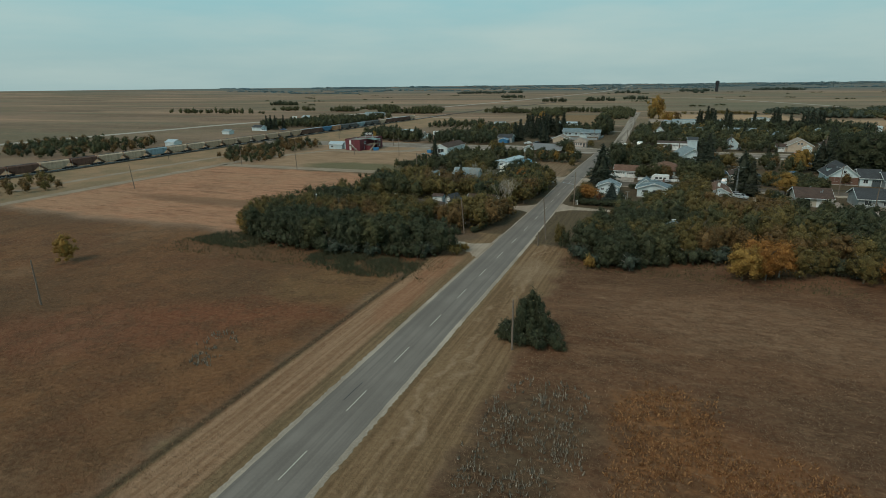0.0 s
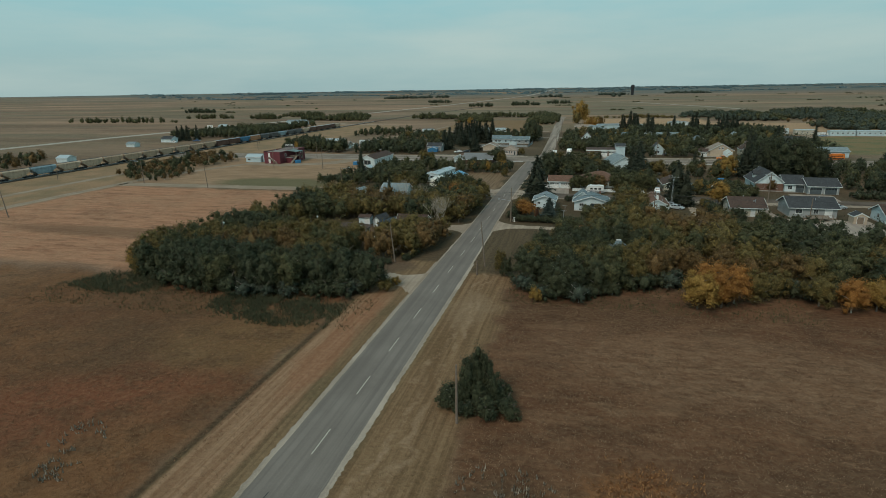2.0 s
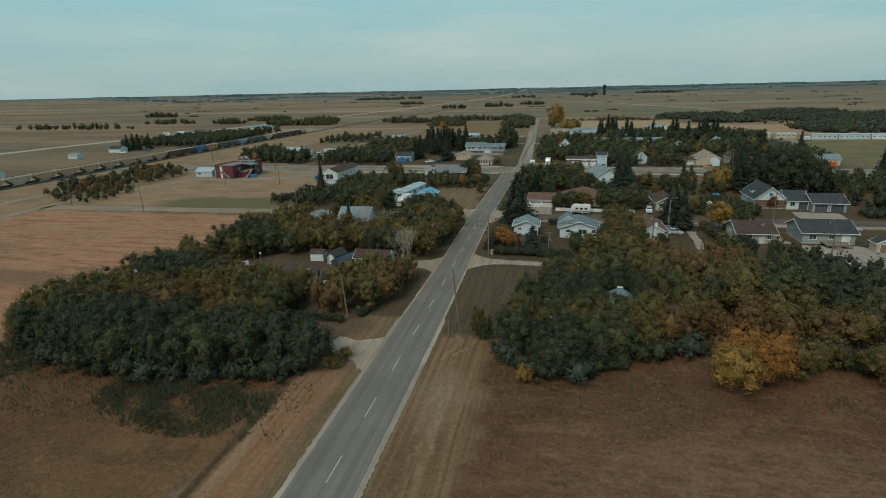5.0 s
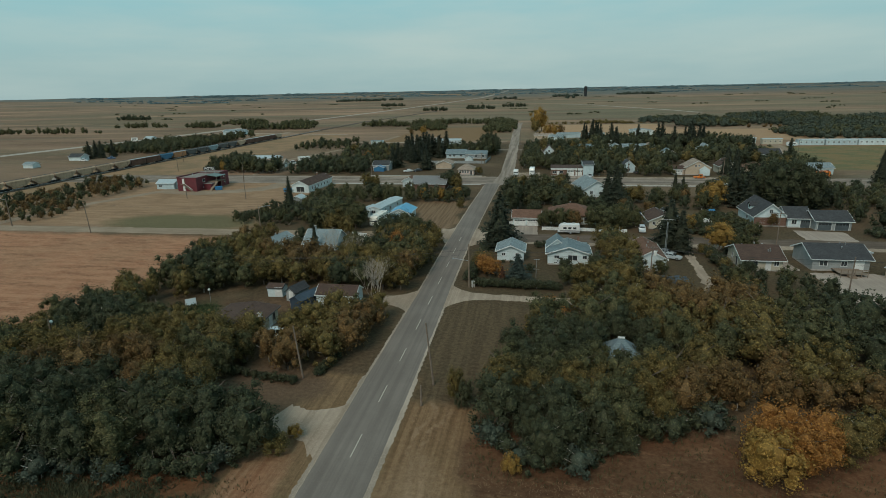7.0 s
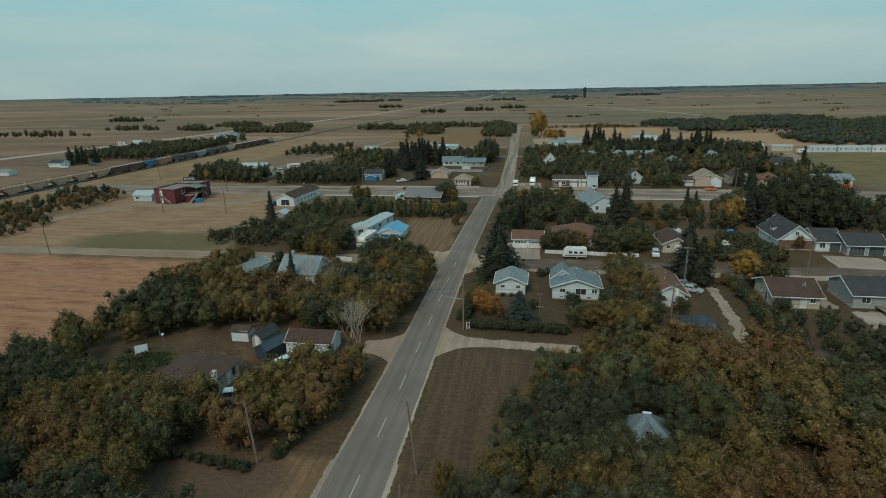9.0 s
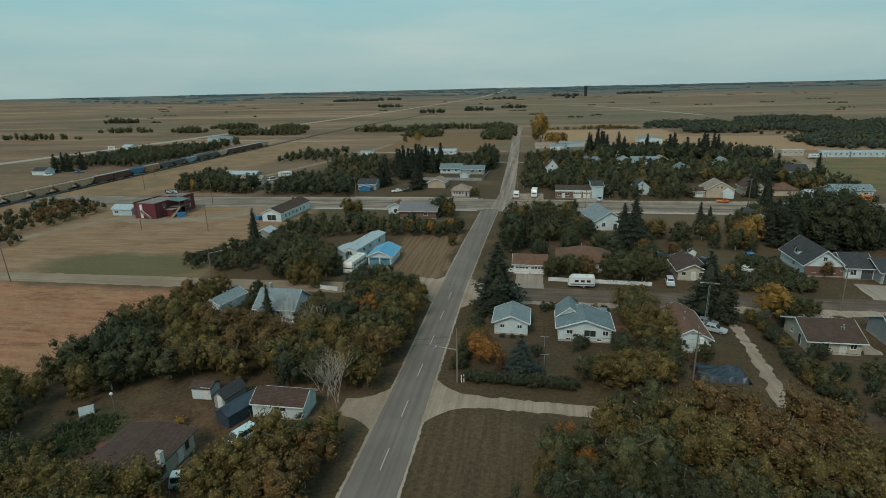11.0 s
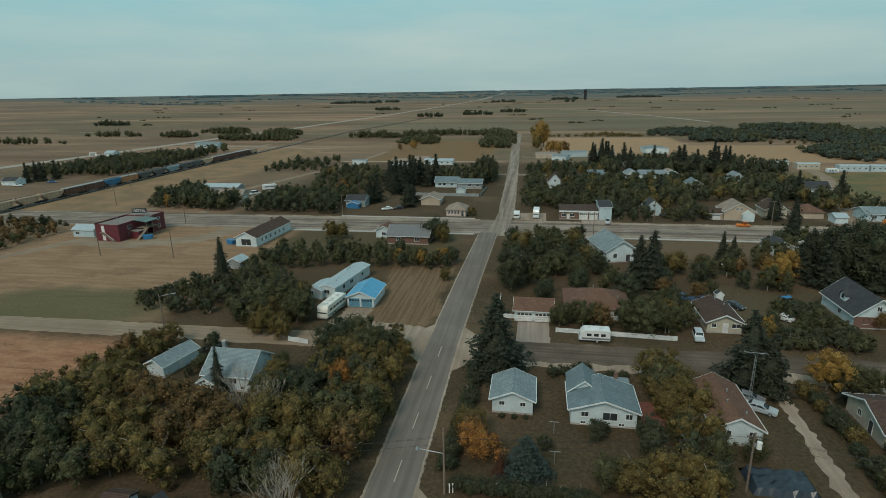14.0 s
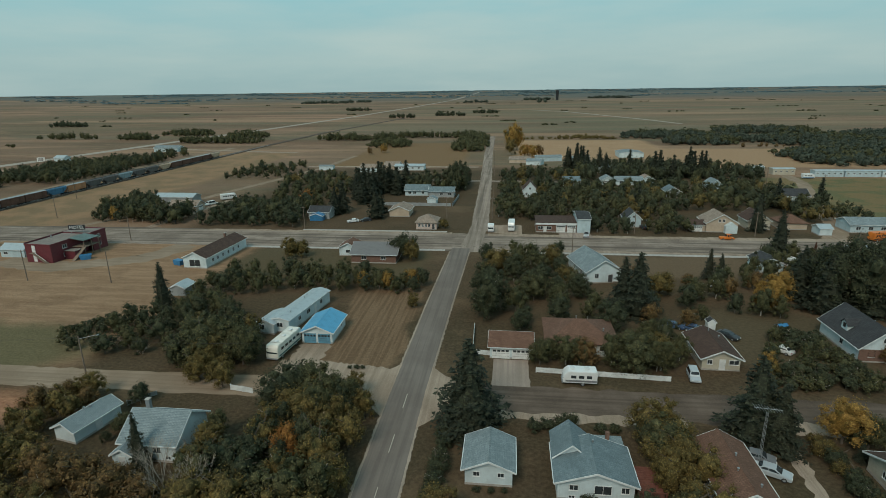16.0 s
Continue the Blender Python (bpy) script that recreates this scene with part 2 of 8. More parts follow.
# ---- ground ----
def ground_material():
    n = Nodes("prairie_ground")
    pos = n.t.nodes.new("ShaderNodeNewGeometry").outputs["Position"]
    warp = n.t.nodes.new("ShaderNodeTexNoise")
    warp.inputs["Scale"].default_value, warp.inputs["Detail"].default_value = 0.11, 5.0
    n.put(warp.inputs["Vector"], pos)
    off = n.t.nodes.new("ShaderNodeVectorMath")
    off.operation = "MULTIPLY_ADD"
    n.put(off.inputs[0], warp.outputs["Color"])
    off.inputs[1].default_value, off.inputs[2].default_value = (9, 9, 0), (-4.5, -4.5, 0)
    moved = n.t.nodes.new("ShaderNodeVectorMath")
    n.put(moved.inputs[0], pos)
    n.put(moved.inputs[1], off.outputs[0])
    sep = n.t.nodes.new("ShaderNodeSeparateXYZ")
    n.put(sep.inputs[0], moved.outputs[0])
    wx, wy = sep.outputs["X"], sep.outputs["Y"]
    raw = n.t.nodes.new("ShaderNodeSeparateXYZ")
    n.put(raw.inputs[0], pos)

    def box(x0, x1, y0, y1, s=3.0, amount=1.0):
        a = n.math("MULTIPLY", n.span(wx, x0 - s, x0 + s), n.span(wx, x1 - s, x1 + s, 1, 0))
        b = n.math("MULTIPLY", n.span(wy, y0 - s, y0 + s), n.span(wy, y1 - s, y1 + s, 1, 0))
        return n.math("MULTIPLY", n.math("MULTIPLY", a, b), amount)

    def spot(cx, cy, rx, ry, turn=0.0, s=0.45, amount=1.0):
        c, k = math.cos(radians(turn)), math.sin(radians(turn))
        dx, dy = n.math("SUBTRACT", wx, cx), n.math("SUBTRACT", wy, cy)
        u = n.math("DIVIDE", n.math("ADD", n.math("MULTIPLY", dx, c), n.math("MULTIPLY", dy, k)), rx)
        v = n.math("DIVIDE", n.math("SUBTRACT", n.math("MULTIPLY", dy, c), n.math("MULTIPLY", dx, k)), ry)
        r = n.math("ADD", n.math("MULTIPLY", u, u), n.math("MULTIPLY", v, v))
        return n.span(r, 1 - s, 1 + s, amount, 0)

    tuft = n.noise(1.6, 6, 0.7, pos)
    fine = n.noise(7.0, 4, 0.7, pos)
    patch = n.noise(0.07, 5, 0.6, pos)
    wide = n.noise(0.004, 5, 0.6, pos, (0.8, 2.2, 1))
    # open prairie
    col = n.mix(n.span(wide, 0.35, 0.65), (0.152, 0.108, 0.078), (0.106, 0.090, 0.064))
    col = n.mix(n.span(n.noise(0.0022, 3, 0.5, pos, (0.6, 2.6, 1)), 0.52, 0.62, 0, 0.75), col, (0.212, 0.146, 0.104))
    streaks = n.noise(0.03, 6, 0.7, pos, (0.07, 0.34, 1))
    col = n.mix(n.span(streaks, 0.46, 0.58, 0, 0.7), col, (0.078, 0.058, 0.040))
    col = n.mix(n.span(streaks, 0.34, 0.46, 0.6, 0), col, (0.205, 0.148, 0.106))
    col = n.mix(n.span(n.noise(0.0016, 3, 0.5, pos, (1.2, 1.8, 1)), 0.50, 0.60, 0, 0.55), col, (0.078, 0.082, 0.054))
    col = n.mix(n.span(n.noise(0.02, 5, 0.6, pos, (0.5, 1.6, 1)), 0.5, 0.7, 0, 0.5), col, (0.085, 0.078, 0.050))
    # long fields of stubble, hay and green crop, then woods far out, tinted blue as by haze
    col = n.mix(n.span(n.noise(0.004, 5, 0.65, pos, (0.25, 1.6, 1)), 0.53, 0.60, 0, 0.65), col, (0.245, 0.178, 0.122))
    col = n.mix(n.span(n.noise(0.005, 5, 0.65, pos, (0.3, 1.9, 1)), 0.54, 0.62, 0, 0.7), col, (0.088, 0.094, 0.066))
    # patches of haze blue are mixed into the ground colour with distance
    far_haze = n.span(raw.outputs["Y"], 1900, 3400)
    col = n.mix(n.math("MULTIPLY", far_haze, n.span(n.noise(0.0016, 5, 0.65, pos, (0.3, 1.6, 1)), 0.40, 0.48, 0, 0.9)), col, (0.052, 0.084, 0.092))
    specks = n.noise(0.16, 5, 0.75, pos, (0.35, 1.0, 1))
    col = n.mix(n.span(specks, 0.56, 0.66, 0, 0.55), col, (0.060, 0.050, 0.034))
    col = n.mix(n.span(specks, 0.36, 0.44, 0.35, 0), col, (0.240, 0.165, 0.112))
    col = n.mix(1.0, col, (1.06, 0.99, 1.0), "MULTIPLY")
    meadow = n.span(n.noise(0.006, 4, 0.6, pos, (0.4, 1.3, 1)), 0.38, 0.60, 0.05, 0.6)
    col = n.mix(n.math("MULTIPLY", meadow, box(-240, 1500, 690, 1900, 30)), col, (0.092, 0.098, 0.068))
    # town ground
    col = n.mix(box(-110, 150, 110, 470, 14, 0.85), col, n.mix(n.span(n.noise(0.045, 5, 0.65, pos), 0.52, 0.66, 0, 0.7), n.mix(n.span(patch, 0.4, 0.6), (0.040, 0.030, 0.018), (0.029, 0.025, 0.014)), (0.088, 0.066, 0.042)))
    # the rough field on the left
    left = n.mix(n.span(patch, 0.38, 0.62), (0.100, 0.048, 0.025), (0.142, 0.072, 0.035))
    left = n.mix(n.span(n.noise(0.035, 4, 0.6, pos), 0.45, 0.62, 0, 0.8), left, (0.078, 0.046, 0.027))
    left = n.mix(n.span(n.noise(0.05, 5, 0.7, pos, (1.0, 0.7, 1)), 0.52, 0.66, 0, 0.6), left, (0.150, 0.094, 0.058))
    left = n.mix(spot(-44, 50, 26, 9, 28, 0.9, 0.55), left, (0.135, 0.046, 0.026))
    left = n.mix(spot(-30, 62, 14, 6, 25, 0.9, 0.5), left, (0.150, 0.054, 0.028))
    left = n.mix(spot(-22, 78, 12, 9, 0, 0.7, 0.6), left, (0.140, 0.088, 0.042))
    left = n.mix(n.span(n.noise(0.22, 6, 0.7, pos), 0.46, 0.60, 0, 0.55), left, (0.060, 0.034, 0.019))
    left = n.mix(n.span(n.noise(0.55, 6, 0.75, pos), 0.54, 0.66, 0, 0.5), left, (0.185, 0.105, 0.060))
    left = n.mix(1.0, left, (0.86, 0.81, 0.78), "MULTIPLY")
    col = n.mix(box(-260, -12.5, -80, 100, 4), col, left)
    # rough field on the right
    right = n.mix(n.span(patch, 0.36, 0.64), (0.098, 0.050, 0.029), (0.124, 0.068, 0.040))
    right = n.mix(n.span(n.noise(0.16, 5, 0.65, pos, (0.6, 1.8, 1)), 0.50, 0.66, 0, 0.6), right, (0.170, 0.112, 0.072))
    right = n.mix(spot(62, 62, 22, 9, 10, 0.6, 0.5), right, (0.066, 0.044, 0.030))
    right = n.mix(spot(19, 46, 6, 11, -8, 0.6, 0.7), right, (0.060, 0.050, 0.036))
    right = n.mix(spot(26, 100, 20, 7, 4, 0.7, 0.65), right, (0.085, 0.050, 0.030))
    right = n.mix(spot(32, 50, 5.5, 10, 15, 0.75, 0.85), right, n.mix(n.span(n.noise(0.9, 6, 0.7, pos), 0.42, 0.6), (0.120, 0.062, 0.030), (0.235, 0.118, 0.050)))
    right = n.mix(spot(44, 40, 8, 14, 30, 0.8, 0.7), right, (0.185, 0.086, 0.036))
    right = n.mix(spot(75, 57, 9, 6, 0, 0.6, 0.6), right, (0.140, 0.062, 0.036))
    right = n.mix(n.span(n.noise(0.20, 6, 0.7, pos, (1.0, 1.4, 1)), 0.46, 0.60, 0, 0.6), right, (0.060, 0.032, 0.019))
    right = n.mix(n.span(n.noise(0.5, 6, 0.75, pos, (0.6, 1.5, 1)), 0.54, 0.66, 0, 0.6), right, (0.205, 0.135, 0.088))
    right = n.mix(n.math("MULTIPLY", spot(50, 82, 30, 10, -6, 0.8), n.span(n.noise(0.5, 6, 0.75, pos, (0.8, 1.6, 1)), 0.40, 0.62, 0.15, 0.85)), right, (0.190, 0.128, 0.086))
    right = n.mix(1.0, right, (0.79, 0.71, 0.67), "MULTIPLY")
    col = n.mix(box(12, 300, -80, 112, 3), col, right)
    # mown verges beside the road, with the mower's passes along it
    rows = n.noise(1.0, 3, 0.6, pos, (1.6, 0.03, 1))
    verge = n.mix(n.span(rows, 0.35, 0.65), (0.100, 0.066, 0.038), (0.150, 0.104, 0.062))
    verge = n.mix(n.span(n.noise(0.1, 4, 0.6, pos), 0.45, 0.65, 0, 0.7), verge, (0.088, 0.068, 0.038))
    verge = n.mix(n.span(raw.outputs["X"], 4.0, 5.0, 0, 0.75), verge, n.mix(n.span(rows, 0.35, 0.65), (0.104, 0.062, 0.033), (0.168, 0.108, 0.063)))
    for track_x in (6.9, 8.7):
        wheel_line = n.math("MULTIPLY", n.span(wx, track_x - 0.7, track_x - 0.1), n.span(wx, track_x + 0.1, track_x + 0.7, 1, 0))
        verge = n.mix(n.math("MULTIPLY", wheel_line, n.span(n.noise(0.2, 4, 0.6, pos), 0.38, 0.6, 0.1, 0.75)), verge, (0.215, 0.150, 0.100))
    col = n.mix(box(-12.5, 13, -80, 120, 0.9), col, verge)
    band = n.math("MULTIPLY", n.math("MULTIPLY", n.span(raw.outputs["X"], -12.5, -11.8), n.span(raw.outputs["X"], -6.6, -5.6, 1, 0)), n.span(raw.outputs["Y"], 96, 106, 0.95, 0))
    lip = n.math("MULTIPLY", n.math("MULTIPLY", n.span(raw.outputs["X"], -13.7, -12.9), n.span(raw.outputs["X"], -12.6, -12.2, 1, 0)), n.span(raw.outputs["Y"], 90, 100, 0.85, 0))
    col = n.mix(lip, col, (0.036, 0.024, 0.014))
    col = n.mix(band, col, n.mix(n.span(rows, 0.35, 0.65), (0.160, 0.092, 0.055), (0.225, 0.142, 0.092)))
    col = n.mix(spot(-8.6, 83, 2.0, 18, 0, 0.7, 0.5), col, (0.185, 0.080, 0.044))
    col = n.mix(spot(8, 96, 3.4, 8, 0, 0.9, 0.5), col, (0.200, 0.145, 0.098))
    # cut field
    cut = n.mix(n.span(n.noise(0.5, 3, 0.6, pos, (0.12, 1.0, 1)), 0.4, 0.65), (0.215, 0.112, 0.072), (0.275, 0.158, 0.104))
    cut = n.mix(n.span(n.noise(0.03, 4, 0.6, pos), 0.45, 0.6, 0, 0.7), cut, (0.225, 0.142, 0.095))
    cut = n.mix(n.span(n.noise(0.09, 5, 0.7, pos, (0.35, 1, 1)), 0.5, 0.68, 0, 0.7), cut, (0.130, 0.078, 0.052))
    cut = n.mix(n.span(n.noise(0.6, 5, 0.7, pos, (0.5, 1, 1)), 0.42, 0.62, 0, 0.5), cut, (0.300, 0.190, 0.130))
    cut = n.mix(spot(-104, 128, 26, 5, 0, 0.7, 0.7), cut, (0.110, 0.070, 0.046))
    cut = n.mix(n.span(n.noise(0.25, 6, 0.75, pos, (0.3, 1.3, 1)), 0.50, 0.64, 0, 0.65), cut, (0.115, 0.062, 0.040))
    cut = n.mix(1.0, cut, (1.0, 0.93, 0.88), "MULTIPLY")
    col = n.mix(box(-154, -64, 103, 192, 3), col, cut)
    pale = n.mix(n.span(n.noise(0.5, 3, 0.6, pos, (0.12, 1.0, 1)), 0.4, 0.65), (0.180, 0.118, 0.076), (0.235, 0.162, 0.108))
    pale = n.mix(n.span(n.noise(0.08, 5, 0.7, pos), 0.48, 0.66, 0, 0.6), pale, (0.130, 0.084, 0.054))
    col = n.mix(box(-152, -66, 200, 300, 4), col, pale)
    col = n.mix(spot(-93, 208, 26, 11, 0, 0.5, 0.85), col, (0.070, 0.074, 0.040))
    # railway land, and the fields beyond the town
    col = n.mix(box(-236, -158, -60, 560, 6), col, n.mix(n.span(patch, 0.4, 0.62), (0.200, 0.134, 0.084), (0.138, 0.106, 0.066)))
    col = n.mix(box(20, 140, 520, 668, 5), col, n.mix(n.span(n.noise(0.4, 3, 0.6, pos, (0.1, 1, 1)), 0.4, 0.65), (0.235, 0.160, 0.098), (0.285, 0.200, 0.130)))
    col = n.mix(box(120, 262, 480, 590, 5), col, (0.240, 0.165, 0.105))
    col = n.mix(box(150, 330, 330, 438, 5), col, n.mix(n.span(patch, 0.45, 0.6), (0.125, 0.098, 0.050), (0.080, 0.088, 0.044)))
    col = n.mix(box(-104, -16, 478, 640, 4), col, (0.135, 0.090, 0.050))
    # lawns and yards
    lawn_rows = n.span(n.noise(1.0, 2, 0.5, pos, (1.3, 0.05, 1)), 0.4, 0.6)
    lawn = n.mix(lawn_rows, (0.050, 0.037, 0.023), (0.066, 0.050, 0.031))
    col = n.mix(box(4.5, 24, 114, 150, 1.2), col, lawn)
    col = n.mix(box(-22, -5, 203, 250, 1.2), col, n.mix(lawn_rows, (0.098, 0.066, 0.042), (0.135, 0.095, 0.062)))
    col = n.mix(box(-66, -8, 250, 283, 2), col, (0.062, 0.053, 0.032))
    col = n.mix(box(46, 92, 262, 282, 2), col, (0.090, 0.068, 0.046))
    col = n.mix(box(56, 84, 214, 240, 2), col, (0.060, 0.050, 0.032))
    col = n.mix(spot(-31, 137, 14, 11, 0, 0.4, 0.9), col, n.mix(n.span(n.noise(0.3, 5, 0.7, pos), 0.4, 0.62), (0.050, 0.031, 0.020), (0.092, 0.057, 0.037)))
    col = n.mix(spot(-44, 138, 6, 7, -30, 0.4, 0.9), col, (0.036, 0.036, 0.020))
    col = n.mix(spot(-16, 115, 8, 6, 0, 0.5, 0.9), col, (0.075, 0.052, 0.037))
    # grain at two scales
    col = n.mix(1.0, col, (1.42, 1.32, 1.22), "MULTIPLY")
    col = n.mix(n.span(tuft, 0.3, 0.72, 0, 1.0), n.mix(0.20, col, (0.01, 0.008, 0.005)), n.mix(0.10, col, (0.45, 0.33, 0.20)))
    col = n.mix(n.span(fine, 0.35, 0.68, 0, 0.3), col, n.mix(0.4, col, (0.02, 0.016, 0.010)))
    n.bump(n.math("ADD", tuft, n.math("MULTIPLY", fine, 0.4)), 0.7, 0.35)
    n.bsdf.inputs["Specular IOR Level"].default_value = 0.1
    return n.done(col, 0.95)


def road_material(name, c, c2, speck=0.25, lanes=False, along="Y"):
    n = Nodes(name)
    pos = n.t.nodes.new("ShaderNodeNewGeometry").outputs["Position"]
    big = n.span(n.noise(0.12, 5, 0.6, pos), 0.35, 0.68)
    st = (2.2, 0.04, 1) if along == "Y" else (0.04, 2.2, 1)
    tracks = n.span(n.noise(0.5, 3, 0.6, pos, st), 0.38, 0.66)
    fine = n.noise(5.0, 5, 0.7, pos)
    col = n.mix(big, c, c2)
    col = n.mix(n.math("MULTIPLY", tracks, 0.55), col, dim(c, 0.68))
    col = n.mix(n.span(fine, 0.45, 0.75, 0, speck), col, dim(c2, 1.35))
    if lanes:
        wide_st = (1.2, 0.025, 1) if along == "Y" else (0.025, 1.2, 1)
        worn = n.noise(0.35, 4, 0.6, pos, wide_st)
        col = n.mix(n.span(worn, 0.50, 0.60, 0, 0.75), col, dim(c, 0.55))
        col = n.mix(n.span(worn, 0.36, 0.46, 0.6, 0), col, dim(c2, 1.15))
        vor = n.t.nodes.new("ShaderNodeTexVoronoi")
        vor.feature = "DISTANCE_TO_EDGE"
        vor.inputs["Scale"].default_value = 0.16
        n.put(vor.inputs["Vector"], pos)
        col = n.mix(n.span(vor.outputs["Distance"], 0.004, 0.012, 0.5, 0), col, dim(c, 0.45))
    n.bump(fine, 0.3, 0.03)
    n.bsdf.inputs["Specular IOR Level"].default_value = 0.12
    return n.done(col, 0.95)


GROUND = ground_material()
ASPHALT = road_material("asphalt_bleached", (0.150, 0.128, 0.111), (0.180, 0.155, 0.135), 0.2)
GRAVEL = road_material("gravel_pale", (0.235, 0.180, 0.134), (0.335, 0.268, 0.206), 0.45)
STREET = road_material("street_worn_asphalt", (0.165, 0.132, 0.106), (0.285, 0.235, 0.192), 0.35, True, "X")
STREET_N = road_material("street_worn_asphalt_north", (0.215, 0.176, 0.142), (0.285, 0.236, 0.194), 0.3, True)
DIRT = road_material("dirt_track", (0.215, 0.160, 0.112), (0.275, 0.212, 0.155), 0.3, along="X")
DIRT_N = road_material("dirt_road_north", (0.215, 0.160, 0.112), (0.275, 0.212, 0.155), 0.3)
MUD_STREET = road_material("street_dark_gravel", (0.085, 0.064, 0.049), (0.150, 0.115, 0.090), 0.3, along="X")
BALLAST = road_material("railway_ballast", (0.075, 0.058, 0.046), (0.115, 0.092, 0.074), 0.4)
HIGHWAY = road_material("highway_pale_concrete", (0.30, 0.265, 0.225), (0.36, 0.32, 0.275), 0.2)
SHOULDER = road_material("shoulder_gravel_mix", (0.235, 0.190, 0.148), (0.345, 0.285, 0.228), 0.5)
PAD = road_material("concrete_pad", (0.26, 0.21, 0.172), (0.33, 0.272, 0.228), 0.3)
LINE_PAINT = paint("road_line_paint", (0.40, 0.365, 0.30), 0.7, scale=2.5)


def mesh_of(name, verts, faces, mats, smooth=False, idx=None):
    me = bpy.data.meshes.new(name)
    me.from_pydata(verts, [], faces)
    for m in mats:
        me.materials.append(m)
    if idx is not None:
        me.polygons.foreach_set("material_index", idx)
    if smooth:
        me.polygons.foreach_set("use_smooth", [True] * len(me.polygons))
    me.update()
    return me


def swell(x, y):
    """The plain lies flat for two and a half kilometres, then rises gently to a low far divide."""
    r = math.hypot(x - 20, y - 60)
    height = 25.5 - 6.5 * math.sin(math.atan2(x - 20, y - 60))
    return height * min(1.0, max(0.0, (r - 2500) / 2150)) ** 1.4


def ground_sheet():
    xs = sorted({*range(-30000, 30001, 3000), *range(-6000, 6001, 150), *range(-400, 401, 40)})
    ys = sorted({*range(-6000, 6001, 150), *range(-30000, 34001, 3000), *range(-40, 761, 40)})
    v = [(x, y, swell(x, y)) for y in ys for x in xs]
    w = len(xs)
    f = [(j * w + i, j * w + i + 1, (j + 1) * w + i + 1, (j + 1) * w + i) for j in range(len(ys) - 1) for i in range(w - 1)]
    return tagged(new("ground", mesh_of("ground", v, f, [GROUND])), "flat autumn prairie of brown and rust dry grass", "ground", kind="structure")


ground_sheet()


def strip(name, line, width, z, mat_, label, category, ragged=0.0, step=2.0, seed=1, flare=0.0, narrows=None):
    """A ribbon of ground along a line, with a thin raised body and ragged edges."""
    rng = random.Random(seed)
    pts = []
    for (x0, y0), (x1, y1) in zip(line, line[1:]):
        k = max(1, int(math.hypot(x1 - x0, y1 - y0) / step))
        pts += [(x0 + (x1 - x0) * i / k, y0 + (y1 - y0) * i / k) for i in range(k)]
    pts.append(line[-1])
    v, f = [], []
    for i, (x, y) in enumerate(pts):
        a, b = pts[max(0, i - 1)], pts[min(len(pts) - 1, i + 1)]
        l = math.hypot(b[0] - a[0], b[1] - a[1]) or 1
        nx, ny = (b[1] - a[1]) / l, -(b[0] - a[0]) / l
        far = math.hypot(x - pts[0][0], y - pts[0][1])
        here = narrows(y) if narrows else width
        full = here * (1 + flare * math.exp(-far / 2.0))
        wl, wr = full / 2 + rng.uniform(-ragged, ragged), here / 2 + rng.uniform(-ragged, ragged)
        g = swell(x, y)
        v += [(x - nx * (wl + 0.1), y - ny * (wl + 0.1), g - 0.02), (x - nx * wl, y - ny * wl, g + z), (x + nx * wr, y + ny * wr, g + z), (x + nx * (wr + 0.1), y + ny * (wr + 0.1), g - 0.02)]
        if i:
            q = 4 * (i - 1)
            f += [(q + k, q + k + 1, q + k + 5, q + k + 4) for k in range(3)]
    ob = new(name, mesh_of(name, v, [tuple(reversed(a)) for a in f], [mat_]))
    return tagged(ob, label, category, kind="structure")


# main road: gravel shoulders, asphalt, centre dashes
ROAD_LINE = [(0.05, -120), (0.0, 112), (-0.1, 150), (-0.35, 175), (-0.55, 200), (-0.1, 240), (0.9, 287)]


def road_width(y):
    """Two full lanes outside the town, a little narrower inside it."""
    return 6.9 - 1.0 * min(1.0, max(0.0, (y - 118) / 45))


strip("shoulder_gravel", ROAD_LINE, 8.0, 0.025, SHOULDER, "pale ragged gravel shoulders of the country road", "road shoulder", 0.12, 0.35, 3, narrows=lambda y: road_width(y) + (1.25 if y < 120 else .7))
road = strip("road", ROAD_LINE, 6.9, 0.05, ASPHALT, "bleached grey two-lane asphalt road with dashed centre line", "road", 0.04, 1.0, 4, narrows=road_width)
dash_v = [(-0.065, 0, 0), (0.065, 0, 0), (0.065, 4.3, 0), (-0.065, 4.3, 0), (-0.065, 0, 0.012), (0.065, 0, 0.012), (0.065, 4.3, 0.012), (-0.065, 4.3, 0.012)]
dash_f = [(4, 5, 6, 7), (0, 1, 5, 4), (1, 2, 6, 5), (2, 3, 7, 6), (3, 0, 4, 7)]
dash_mesh = mesh_of("lane_dash", dash_v, dash_f, [LINE_PAINT])
for k in range(-8, 15):
    d = new("lane_dash", dash_mesh)
    d.parent = road
    d.location = (0.1 if k < 10 else 0.1 - 0.12 * (k - 9), 33.05 + 11.46 * k, 0.048)
crack = new("tar_seam", mesh_of("tar_seam", [(-1.35, 46.2, 0.053), (-1.25, 46.2, 0.053), (-1.15, 50.2, 0.053), (-1.25, 50.2, 0.053)], [(0, 1, 2, 3)], [BLACK]))
crack.parent = road
strip("main_street", [(-240, 293), (-130, 296), (140, 294), (330, 300)], 22.0, 0.035, STREET, "wide worn main street of patched asphalt and gravel", "street", 0.5, 3, 5)
strip("sidewalk", [(-75, 284.2), (-4, 284.4)], 1.6, 0.09, CONCRETE, "narrow pale concrete sidewalk along the main street", "sidewalk", 0.02, 3, 6)
strip("sidewalk", [(12, 283.6), (100, 283.8)], 1.6, 0.09, CONCRETE, "narrow pale concrete sidewalk along the main street", "sidewalk", 0.02, 3, 6)
